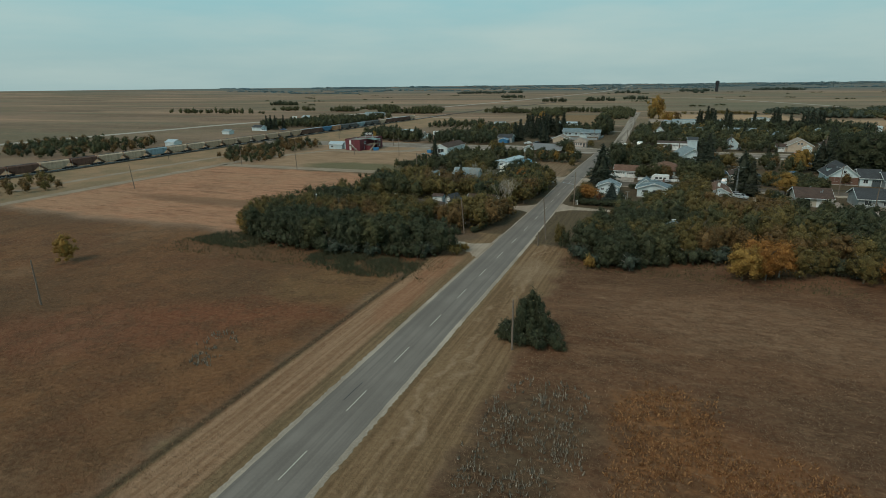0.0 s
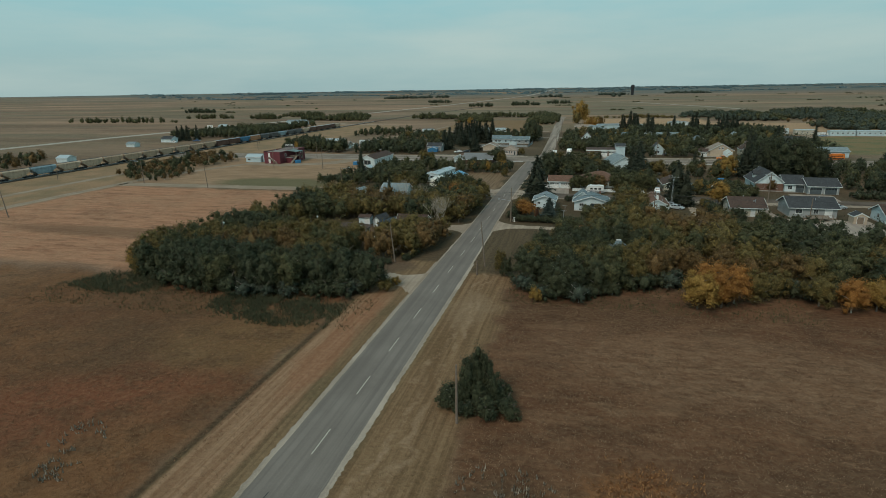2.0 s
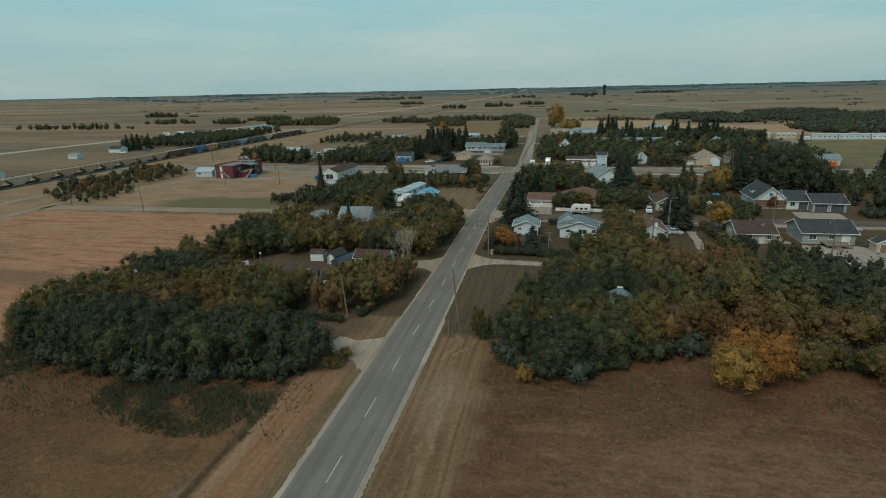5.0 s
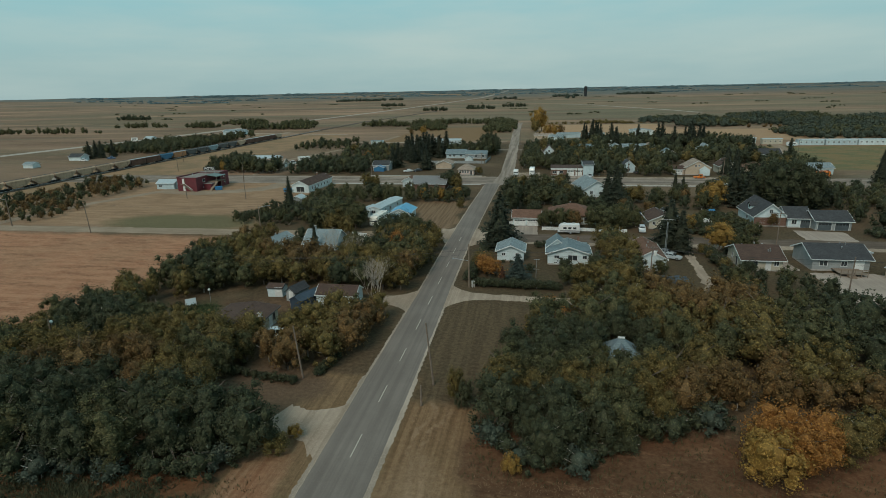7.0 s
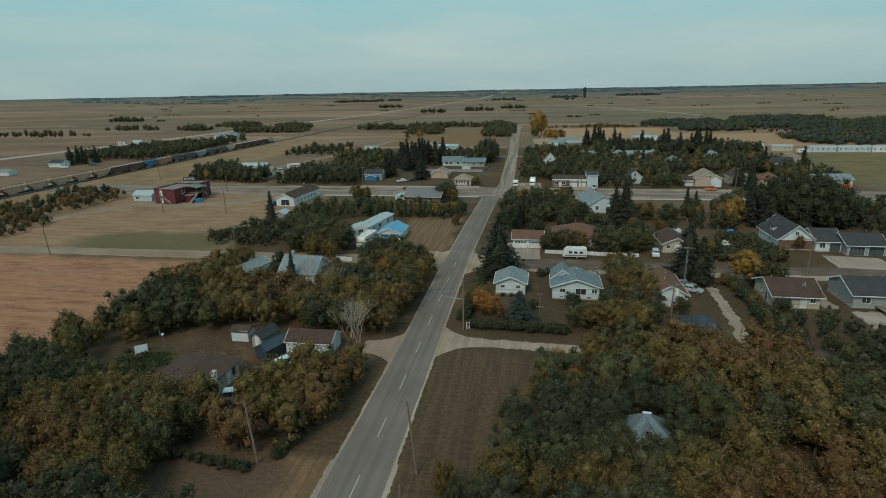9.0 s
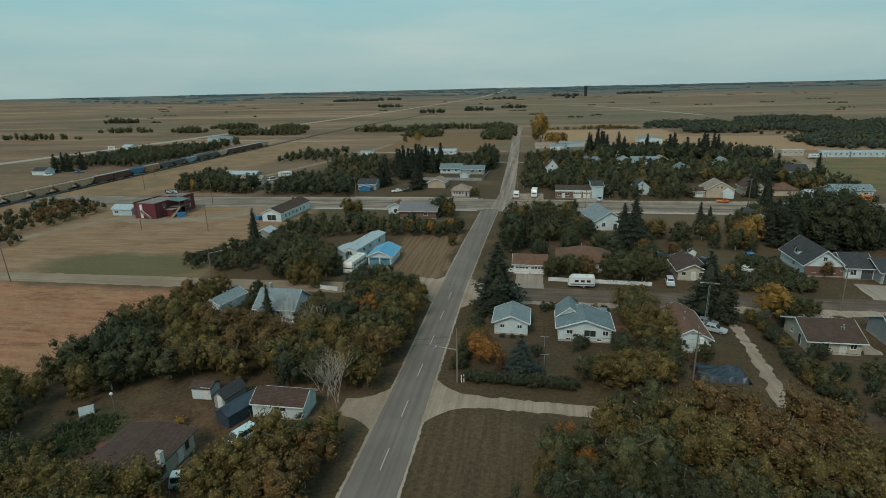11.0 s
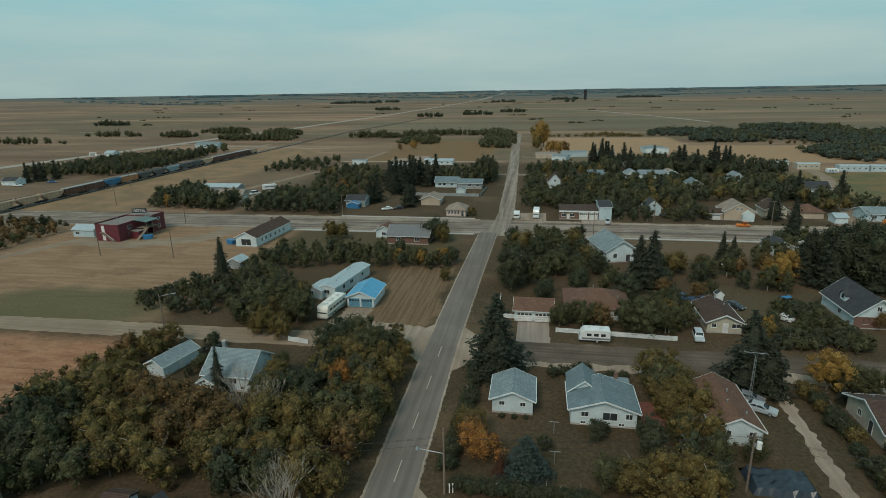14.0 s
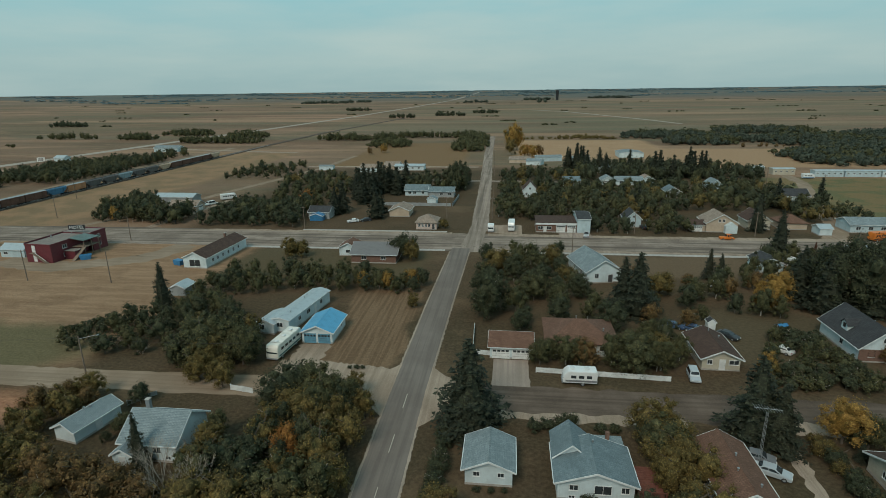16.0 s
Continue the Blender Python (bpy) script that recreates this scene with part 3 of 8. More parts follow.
strip("sidewalk", [(-60, 307.6), (-6, 307.8)], 1.4, 0.09, CONCRETE, "narrow pale concrete sidewalk along the main street", "sidewalk", 0.02, 3, 7)
strip("north_street", [(3.5, 283), (5.4, 318), (3.2, 423), (-0.6, 562), (-2.4, 715)], 6.4, 0.045, STREET_N, "pale worn street running north out of town", "street", 0.25, 3, 8)
strip("gravel_lot", [(9, 313), (21, 313)], 13.0, 0.028, GRAVEL, "pale gravel lot with parked vans beside the fire hall", "lot", 0.5, 1.2, 44)
strip("street_edge", [(9, 304.6), (60, 304.4), (128, 305)], 3.0, 0.045, GRAVEL, "pale gravel edge of the main street", "street edge", 0.5, 1.6, 45)
strip("street_edge", [(10, 286.0), (60, 285.8), (128, 286)], 2.2, 0.045, GRAVEL, "pale gravel edge of the main street", "street edge", 0.5, 1.6, 46)
strip("street_edge", [(-96, 305.6), (-50, 305.8), (-4, 306)], 2.0, 0.045, GRAVEL, "pale gravel edge of the main street", "street edge", 0.5, 1.6, 47)


def mouth(name, x0, a0, b0, x1, a1, b1, z, mat_, label, category, seed):
    """The flared mouth of a lane or drive: two curved edges from the road at x0 to the lane at x1."""
    rng = random.Random(seed)
    v, f = [], []
    for i in range(13):
        t = i / 12
        x = x0 + (x1 - x0) * t
        bend = (1 - t) ** 2.4
        a, b = a1 + (a0 - a1) * bend + rng.uniform(-.12, .12), b1 + (b0 - b1) * bend + rng.uniform(-.12, .12)
        v += [(x, a - .1, -.02), (x, a, z), (x, b, z), (x, b + .1, -.02)]
        if i:
            q = 4 * (i - 1)
            f += [(q + k, q + k + 1, q + k + 5, q + k + 4) for k in range(3)]
    if x1 > x0:
        f = [tuple(reversed(g)) for g in f]
    return tagged(new(name, mesh_of(name, v, f, [mat_])), label, category, kind="structure")


mouth("lane_mouth", 2.6, 145.4, 159.4, 10.5, 151.3, 154.6, 0.042, GRAVEL, "pale gravel mouth of the back lane, flared to the road", "lane", 61)
mouth("drive_mouth", -2.6, 142.6, 156.4, -9.5, 147.0, 151.4, 0.042, GRAVEL, "pale gravel mouth of a house drive, flared to the road", "driveway", 62)
mouth("drive_mouth", -3.2, 99.6, 112.6, -10.5, 105.4, 110.0, 0.042, GRAVEL, "pale gravel mouth of a field drive, flared to the road", "driveway", 63)
mouth("street_mouth", 2.0, 187.6, 208.4, 11.5, 193.2, 202.4, 0.042, GRAVEL, "pale gravel mouth of the side street, flared to the road", "street", 64)
mouth("street_mouth", -2.8, 189.6, 209.4, -12.0, 195.6, 203.0, 0.042, GRAVEL, "pale gravel mouth of the dirt street, flared to the road", "street", 65)
strip("cross_street", [(-70, 424), (4, 421), (90, 417)], 6.0, 0.03, STREET, "pale gravel cross street north of the main street", "street", 0.5, 3, 9)
strip("cross_street", [(-120, 477), (-4, 478)], 5.0, 0.03, GRAVEL, "pale gravel lane beside a stubble field", "street", 0.5, 3, 9)
strip("side_street", [(3.5, 198), (60, 198), (130, 198.5), (220, 203)], 8.6, 0.03, MUD_STREET, "dark gravel side street with pale worn edges", "street", 0.5, 2, 10)
strip("street_edge", [(5, 193.0), (44, 193.4)], 2.2, 0.04, GRAVEL, "pale gravel edge of the side street", "street edge", 0.5, 1.2, 11)
strip("street_edge", [(56, 194.0), (130, 194.6)], 3.2, 0.04, GRAVEL, "pale gravel edge of the side street", "street edge", 0.6, 1.2, 12)
strip("dirt_street", [(-3.5, 200), (-30, 198), (-62, 197.5), (-156, 196)], 6.6, 0.03, DIRT, "bare dirt street between a cut field and gardens", "street", 0.4, 2, 13)
strip("lane", [(34, 152.2), (58, 156), (110, 157.5)], 2.0, 0.03, MUD_STREET, "faint earth track continuing the back lane", "lane", 0.3, 0.7, 15)
strip("lane", [(3.4, 152.6), (10, 153), (35, 152.2)], 2.9, 0.035, GRAVEL, "pale gravel back lane", "lane", 0.25, 0.7, 14, 2.4)
strip("driveway", [(-3.6, 106.5), (-8, 107.5), (-12, 109)], 4.6, 0.03, GRAVEL, "pale gravel field driveway", "driveway", 0.3, 0.5, 16, 1.4)
strip("driveway", [(-3.4, 149.5), (-6.5, 149)], 5.2, 0.03, GRAVEL, "pale gravel house driveway", "driveway", 0.3, 0.5, 17, .9)
strip("driveway", [(-3.4, 203), (-18, 205), (-27, 205)], 6.0, 0.028, GRAVEL, "pale gravel yard before the blue-roofed garage", "driveway", 0.4, 0.6, 18, .8)
strip("driveway", [(-22.5, 204), (-22.6, 215)], 6.0, 0.032, GRAVEL, "pale gravel yard before the blue-roofed garage", "driveway", 0.6, 0.9, 18)
strip("driveway", [(17.0, 202), (17.0, 211.8)], 6.6, 0.05, PAD, "cracked concrete apron of the double garage", "driveway", 0.15, 1.0, 19)
strip("two_track", [(56.4, 194), (56.3, 183), (55.7, 172), (55.0, 164), (53.8, 157)], 2.0, 0.034, GRAVEL, "worn pale gravel track between hedges", "track", 0.4, 0.9, 20)
strip("gravel_yard", [(78, 166), (97, 166)], 18.0, 0.026, PAD, "bare pale gravel yard before the grey house", "yard", 0.6, 1.2, 21)
strip("gravel_yard", [(75.4, 176), (74.8, 194)], 2.8, 0.026, PAD, "bare pale gravel drive beside the grey house", "yard", 0.3, 1.2, 22)
strip("gravel_yard", [(95, 202), (96, 212)], 12.0, 0.05, PAD, "paved driveway of the house with three garage doors", "yard", 0.2, 1.2, 22)
strip("hotel_lot", [(-140, 262), (-118, 258), (-98, 268), (-92, 284)], 9.0, 0.026, DIRT, "bare trampled lot round the red hotel", "lot", 0.9, 1.5, 23)
strip("dirt_road", [(-158, -60), (-157, 190), (-156, 216), (-150, 236), (-139, 262), (-136, 290)], 4.6, 0.03, DIRT_N, "dirt road curving past the cut field into town", "road", 0.4, 2, 24)
strip("dirt_road", [(-178, 120), (-180, 214), (-166, 280), (-140, 330), (-108, 470), (-104, 540)], 4.0, 0.028, DIRT_N, "dirt track beside the railway", "road", 0.5, 2, 25)
strip("yard_drive", [(-122, 306), (-119, 330), (-116, 362)], 3.4, 0.03, GRAVEL, "gravel drive to a yard behind the shrubs", "driveway", 0.3, 1.5, 26)
strip("fire_hall_apron", [(34, 305.5), (45, 306)], 6.5, 0.05, PAD, "concrete apron before the fire hall doors", "apron", 0.2, 1.5, 26)
strip("school_lane", [(119, 300), (132, 318), (150, 372), (168, 420), (172, 450)], 6.0, 0.03, DIRT_N, "pale dirt lane to a row of trailers", "lane", 0.5, 2, 27)
strip("highway", [(-372, 180), (-362, 396), (-345, 520), (-331, 660), (-308, 860), (-280, 1190), (-255, 1746), (-236, 2500)], 10.5, 0.09, HIGHWAY, "pale straight highway crossing the plain", "road", 0.15, 8, 28)
strip("highway_far_end", [(-236, 2501), (-224, 3200), (-214, 4500)], 15.0, 0.9, HIGHWAY, "pale straight highway crossing the plain", "road", 0.15, 30, 28)
strip("far_lane", [(-160, 560), (-290, 590), (-330, 600)], 6.0, 0.04, GRAVEL, "pale gravel link road to the highway", "road", 0.4, 4, 29)
strip("far_lane", [(245, 905), (222, 1010), (130, 1320), (60, 1420)], 7.0, 0.06, HIGHWAY, "pale farm lane on the plain", "road", 0.4, 10, 30)
strip("far_lane", [(-240, 250), (-232, 330), (-240, 470), (-236, 600)], 7.0, 0.03, DIRT_N, "pale service road beside the railway", "road", 0.5, 4, 30)


def railway():
    """Ballast bed, sleepers and two rails."""
    bed = strip("railway_bed", [(-212, -100), (-212, 620), (-208, 760), (-170, 1100)], 5.4, 0.35, BALLAST, "railway ballast bed with rusty rails and sleepers", "railway", 0.25, 3, 31)
    for s in (-0.75, 0.75):
        x = -212 + s
        m = mesh_of("rail", [(x - .04, -100, .5), (x + .04, -100, .5), (x + .04, 620, .5), (x - .04, 620, .5), (x - .06, -100, .34), (x + .06, -100, .34), (x + .06, 620, .34), (x - .06, 620, .34)], [(0, 1, 2, 3), (1, 5, 6, 2), (4, 0, 3, 7), (2, 6, 7, 3), (0, 4, 5, 1)], [STEEL])
        r = new("rail", m)
        r.parent = bed
    v, f = [], []
    for k in range(360):
        y = -100 + 2.0 * k
        q = len(v)
        v += [(a, y + b, z) for z in (0.34, 0.42) for a, b in ((-213.3, 0), (-210.7, 0), (-210.7, .3), (-213.3, .3))]
        f += [(q + 4, q + 5, q + 6, q + 7), (q, q + 1, q + 5, q + 4), (q + 1, q + 2, q + 6, q + 5), (q + 3, q, q + 4, q + 7)]
    s = new("sleepers", mesh_of("sleepers", v, f, [WOOD]))
    s.parent = bed
    tagged(s, kind="stuff")


railway()


# ---- building blocks ----
class Solid:
    """Gathers boxes, prisms and tubes into one mesh."""

    def __init__(self):
        self.v, self.f, self.bevel = [], [], None

    def box(self, x0, x1, y0, y1, z0, z1):
        q = len(self.v)
        self.v += [(x, y, z) for z in (z0, z1) for x, y in ((x0, y0), (x1, y0), (x1, y1), (x0, y1))]
        self.f += [tuple(q + i for i in a) for a in ((3, 2, 1, 0), (4, 5, 6, 7), (0, 1, 5, 4), (1, 2, 6, 5), (2, 3, 7, 6), (3, 0, 4, 7))]
        return self

    def prism(self, outline, a, b, axis="y"):
        """An outline in (u, z) drawn out along x or y from a to b."""
        q, k = len(self.v), len(outline)
        for s in (a, b):
            self.v += [(u, s, z) if axis == "y" else (s, u, z) for u, z in outline]
        self.f += [tuple(q + i for i in range(k)), tuple(q + k + i for i in reversed(range(k)))]
        self.f += [(q + i, q + k + i, q + k + (i + 1) % k, q + (i + 1) % k) for i in range(k)]
        return self

    def tube(self, a, b, r0, r1=None, sides=8, caps=True):
        a, b = Vector(a), Vector(b)
        r1 = r0 if r1 is None else r1
        d = (b - a).normalized()
        u = d.orthogonal().normalized()
        w = d.cross(u)
        q = len(self.v)
        for p, r in ((a, r0), (b, r1)):
            self.v += [tuple(p + (u * math.cos(t) + w * math.sin(t)) * r) for t in (2 * math.pi * i / sides for i in range(sides))]
        self.f += [(q + i, q + (i + 1) % sides, q + sides + (i + 1) % sides, q + sides + i) for i in range(sides)]
        if caps:
            self.f += [tuple(q + i for i in reversed(range(sides))), tuple(q + sides + i for i in range(sides))]
        return self

    def ball(self, c, r, squash=1.0, n=6):
        q = len(self.v)
        for j in range(n + 1):
            t = math.pi * j / n
            self.v += [(c[0] + r * math.sin(t) * math.cos(p), c[1] + r * math.sin(t) * math.sin(p), c[2] + r * squash * math.cos(t)) for p in (2 * math.pi * i / 10 for i in range(10))]
        self.f += [(q + j * 10 + i, q + j * 10 + 10 + i, q + j * 10 + 10 + (i + 1) % 10, q + j * 10 + (i + 1) % 10) for j in range(n) for i in range(10)]
        return self

    def swap(self):
        self.v = [(y, x, z) for x, y, z in self.v]
        return self

    def bevelled(self, width, segments=2):
        self.bevel = (width, segments)
        return self


def part(name, solid, material, parent, label="", smooth=False, kind=""):
    """Links one solid as one mesh object under a thing or under a part."""
    me = bpy.data.meshes.new(name)
    me.from_pydata(solid.v, [], solid.f)
    bm = bmesh.new()
    bm.from_mesh(me)
    if solid.bevel:
        bmesh.ops.bevel(bm, geom=bm.edges[:], offset=solid.bevel[0], segments=solid.bevel[1], affect="EDGES", clamp_overlap=True)
    bmesh.ops.recalc_face_normals(bm, faces=bm.faces)
    bm.to_mesh(me)
    bm.free()
    me.materials.append(material)
    if smooth:
        me.polygons.foreach_set("use_smooth", [True] * len(me.polygons))
    ob = new(name, me)
    ob.parent = parent
    return tagged(ob, label, kind=kind)


def thing(name, label, category, m=None, group="", kind=""):
    ob = new(name)
    ob.empty_display_size = 0.5
    if m is not None:
        ob.matrix_basis = m
    return tagged(ob, label, category, group, kind)


def on_face(face, w, d, u, out):
    """The local x, y of a point on a wall: u along it, out in front of it."""
    return {"s": (u, -d / 2 - out), "n": (u, d / 2 + out), "e": (w / 2 + out, u), "w": (-w / 2 - out, u)}[face]


def slab(face, w, d, u, half, z0, z1, o0, o1):
    s = Solid()
    (xa, ya), (xb, yb) = on_face(face, w, d, u - half, o0), on_face(face, w, d, u + half, o1)
    return s.box(min(xa, xb), max(xa, xb), min(ya, yb), max(ya, yb), z0, z1)


def add_window(house, w, d, face, u, zc, ww, wh, frame_mat, panes=2):
    fr = Solid()
    t = 0.07
    for a, b, z0, z1 in ((u - ww / 2 - t, u - ww / 2, zc - wh / 2 - t, zc + wh / 2 + t), (u + ww / 2, u + ww / 2 + t, zc - wh / 2 - t, zc + wh / 2 + t),
                         (u - ww / 2, u + ww / 2, zc + wh / 2, zc + wh / 2 + t), (u - ww / 2, u + ww / 2, zc - wh / 2 - t, zc - wh / 2)):
        s = slab(face, w, d, (a + b) / 2, (b - a) / 2, z0, z1, -0.02, 0.06)
        q = len(fr.v)
        fr.v += s.v
        fr.f += [tuple(q + i for i in g) for g in s.f]
    for k in range(1, panes):
        m = u - ww / 2 + ww * k / panes
        s = slab(face, w, d, m, 0.025, zc - wh / 2, zc + wh / 2, -0.02, 0.045)
        q = len(fr.v)
        fr.v += s.v
        fr.f += [tuple(q + i for i in g) for g in s.f]
    win = part("window", fr, frame_mat, house)
    part("pane", slab(face, w, d, u, ww / 2, zc - wh / 2, zc + wh / 2, -0.02, 0.012), GLASS, win)
    part("sill", slab(face, w, d, u, ww / 2 + 0.12, zc - wh / 2 - t - 0.05, zc - wh / 2 - t, -0.02, 0.11), frame_mat, win)
    return win


def add_door(house, w, d, face, u, dw, dh, mat_, z0=0.15, name="door", panels=0):
    dr = part(name, slab(face, w, d, u, dw / 2, z0, z0 + dh, -0.02, 0.05), mat_, house)
    fr = Solid()
    for a, b, za, zb in ((u - dw / 2 - .09, u - dw / 2, z0, z0 + dh + .09), (u + dw / 2, u + dw / 2 + .09, z0, z0 + dh + .09), (u - dw / 2, u + dw / 2, z0 + dh, z0 + dh + .09)):
        s = slab(face, w, d, (a + b) / 2, (b - a) / 2, za, zb, -0.02, 0.07)
        q = len(fr.v)
        fr.v += s.v
        fr.f += [tuple(q + i for i in g) for g in s.f]
    part("door_frame", fr, TRIM, dr)
    if panels:
        for k in range(panels):
            m = u - dw / 2 + dw * (k + 0.5) / panels
            part("pane", slab(face, w, d, m, dw / panels / 2 - 0.1, z0 + dh * 0.66, z0 + dh * 0.86, -0.02, 0.06), GLASS, dr)
        g = Solid()
        for k in range(1, 4):
            s = slab(face, w, d, u, dw / 2, z0 + dh * k / 4 - 0.012, z0 + dh * k / 4 + 0.012, -0.02, 0.062)
            q = len(g.v)
            g.v += s.v
            g.f += [tuple(q + i for i in a) for a in s.f]
        part("panel_seam", g, DARK_TRIM, dr)
    else:
        part("handle", slab(face, w, d, u + dw * 0.38, 0.05, z0 + 0.95, z0 + 1.05, 0.04, 0.12), STEEL, dr)
    return dr


def roof_outline(half, h, rise, over, thick):
    """Cross-section of a gable roof."""
    sl = rise / half
    lo = h - over * sl
    return [(-half - over, lo), (0, h + rise), (half + over, lo), (half + over, lo + thick), (0, h + rise + thick * 1.15), (-half - over, lo + thick)]


def house(name, label, category, x0, x1, y0, y1, h, rise, axis, wall, roof, over=0.5, turn=0, windows=(), doors=(), garage=(), chimney=None, hip=False, base=True, group="", trim=None, vents=0):
    w, d = x1 - x0, y1 - y0
    ob = thing(name, label, category, pose((x0 + x1) / 2, (y0 + y1) / 2, 0, 0, 0, turn), group)
    trim = trim or TRIM
    half, long_ = (w / 2, d / 2) if axis == "y" else (d / 2, w / 2)
    s = Solid()
    if hip or rise == 0:
        s.box(-w / 2, w / 2, -d / 2, d / 2, 0, h)
    else:
        s.prism([(-half, 0), (half, 0), (half, h), (0, h + rise), (-half, h)], -long_, long_)
        if axis == "x":
            s.swap()
    part("wall", s, wall, ob)
    if base:
        part("foundation", Solid().box(-w / 2 - .03, w / 2 + .03, -d / 2 - .03, d / 2 + .03, -0.1, 0.32), CONCRETE, ob)
    r = Solid()
    if rise == 0:
        r.box(-w / 2 - over, w / 2 + over, -d / 2 - over, d / 2 + over, h, h + 0.22)
    elif hip:
        a, b = half + over, long_ + over
        k = max(0.05, long_ - half)
        zl = h - 0.05
        r.v = [(-a, -b, zl), (a, -b, zl), (a, b, zl), (-a, b, zl), (0, -k, h + rise), (0, k, h + rise), (-a, -b, zl - .15), (a, -b, zl - .15), (a, b, zl - .15), (-a, b, zl - .15)]
        r.f = [(0, 1, 4), (1, 2, 5, 4), (2, 3, 5), (3, 0, 4, 5), (6, 7, 1, 0), (7, 8, 2, 1), (8, 9, 3, 2), (9, 6, 0, 3), (9, 8, 7, 6)]
        if axis == "x":
            r.swap()
    else:
        r.prism(roof_outline(half, h, rise, over, 0.14), -long_ - over, long_ + over)
        if axis == "x":
            r.swap()
    roof_ob = part("roof", r, roof, ob)
    if rise and not hip:
        for sgn in (-1, 1):
            fsc = Solid()
            e = sgn * (long_ + over)
            fsc.prism([(u, z - 0.1) if i < 3 else (u, z + 0.015) for i, (u, z) in enumerate(roof_outline(half, h, rise, over + 0.02, 0.14))], min(e, e + sgn * .05), max(e, e + sgn * .05))
            if axis == "x":
                fsc.swap()
            part("fascia", fsc, trim, roof_ob)
        lo = h - over * rise / half
        for sgn in (-1, 1):
            g = Solid().box(min(sgn * (half + over), sgn * (half + over + .1)), max(sgn * (half + over), sgn * (half + over + .1)), -long_ - over, long_ + over, lo - 0.02, lo + 0.13)
            if axis == "x":
                g.swap()
            part("gutter", g, trim, roof_ob)
        cap = Solid().prism([(-0.22, h + rise + 0.12 - 0.22 * rise / half + .03), (0, h + rise + 0.185 + .03), (0.22, h + rise + 0.12 - 0.22 * rise / half + .03), (0, h + rise + .1)], -long_ - over, long_ + over)
        if axis == "x":
            cap.swap()
        part("ridge_cap", cap, roof, roof_ob)
    for face, u, zc, ww, wh in windows:
        add_window(ob, w, d, face, u, zc, ww, wh, trim)
    for face, u, dw, dh, mt in doors:
        add_door(ob, w, d, face, u, dw, dh, mt)
    for face, u, dw, dh, mt in garage:
        add_door(ob, w, d, face, u, dw, dh, mt, 0.05, "garage_door", 4)
    if chimney:
        cx, cy, top, cm = chimney
        c = part("chimney", Solid().box(cx - .3, cx + .3, cy - .3, cy + .3, h - 0.2, top), cm, ob)
        part("chimney_cap", Solid().box(cx - .36, cx + .36, cy - .36, cy + .36, top, top + .1), CONCRETE, c)
    rng = random.Random(int(abs(x0 * 7 + y0 * 3)))
    for k in range(vents):
        u, v = rng.uniform(-0.6, 0.6) * half, rng.uniform(-0.7, 0.7) * long_
        z = h + rise * (1 - abs(u) / half)
        px, py = (u, v) if axis == "y" else (v, u)
        part("roof_vent", Solid().tube((px, py, z), (px, py, z + .5), .1).tube((px, py, z + .5), (px, py, z + .58), .16), STEEL, roof_ob)
    return ob


def fence(name, label, a, b, height, mat_, spacing=0.16, post_step=2.4, group=""):
    """A board fence from a to b: posts, rails and boards."""
    L = math.hypot(b[0] - a[0], b[1] - a[1])
    ob = thing(name, label, "fence", pose(a[0], a[1], 0, 0, 0, math.degrees(math.atan2(b[1] - a[1], b[0] - a[0]))), group)
    for i in range(int(L / post_step) + 1):
        x = i * post_step
        part("post", Solid().box(x - .06, x + .06, -.06, .06, 0, height + .1), mat_, ob)
    for z in (0.3, height - 0.3):
        part("rail", Solid().box(0, L, .03, .07, z, z + .1), mat_, ob)
    boards = Solid()
    k = int(L / spacing)
    rng = random.Random(7)
    for i in range(k):
        x = i * spacing
        boards.box(x + .006, x + spacing - .006, -.012, .025, .08, height + rng.uniform(-.03, .03))
    part("boarding", boards, mat_, ob, kind="stuff")
    return ob


# ---- vehicles ----
def wheel(parent, x, y, r, w=0.22):
    t = part("wheel", Solid().tube((x, y - w / 2, r), (x, y + w / 2, r), r, sides=14), RUBBER, parent)
    part("rim", Solid().tube((x, y - w / 2 - .01, r), (x, y + w / 2 + .01, r), r * 0.6, sides=12), STEEL, t)


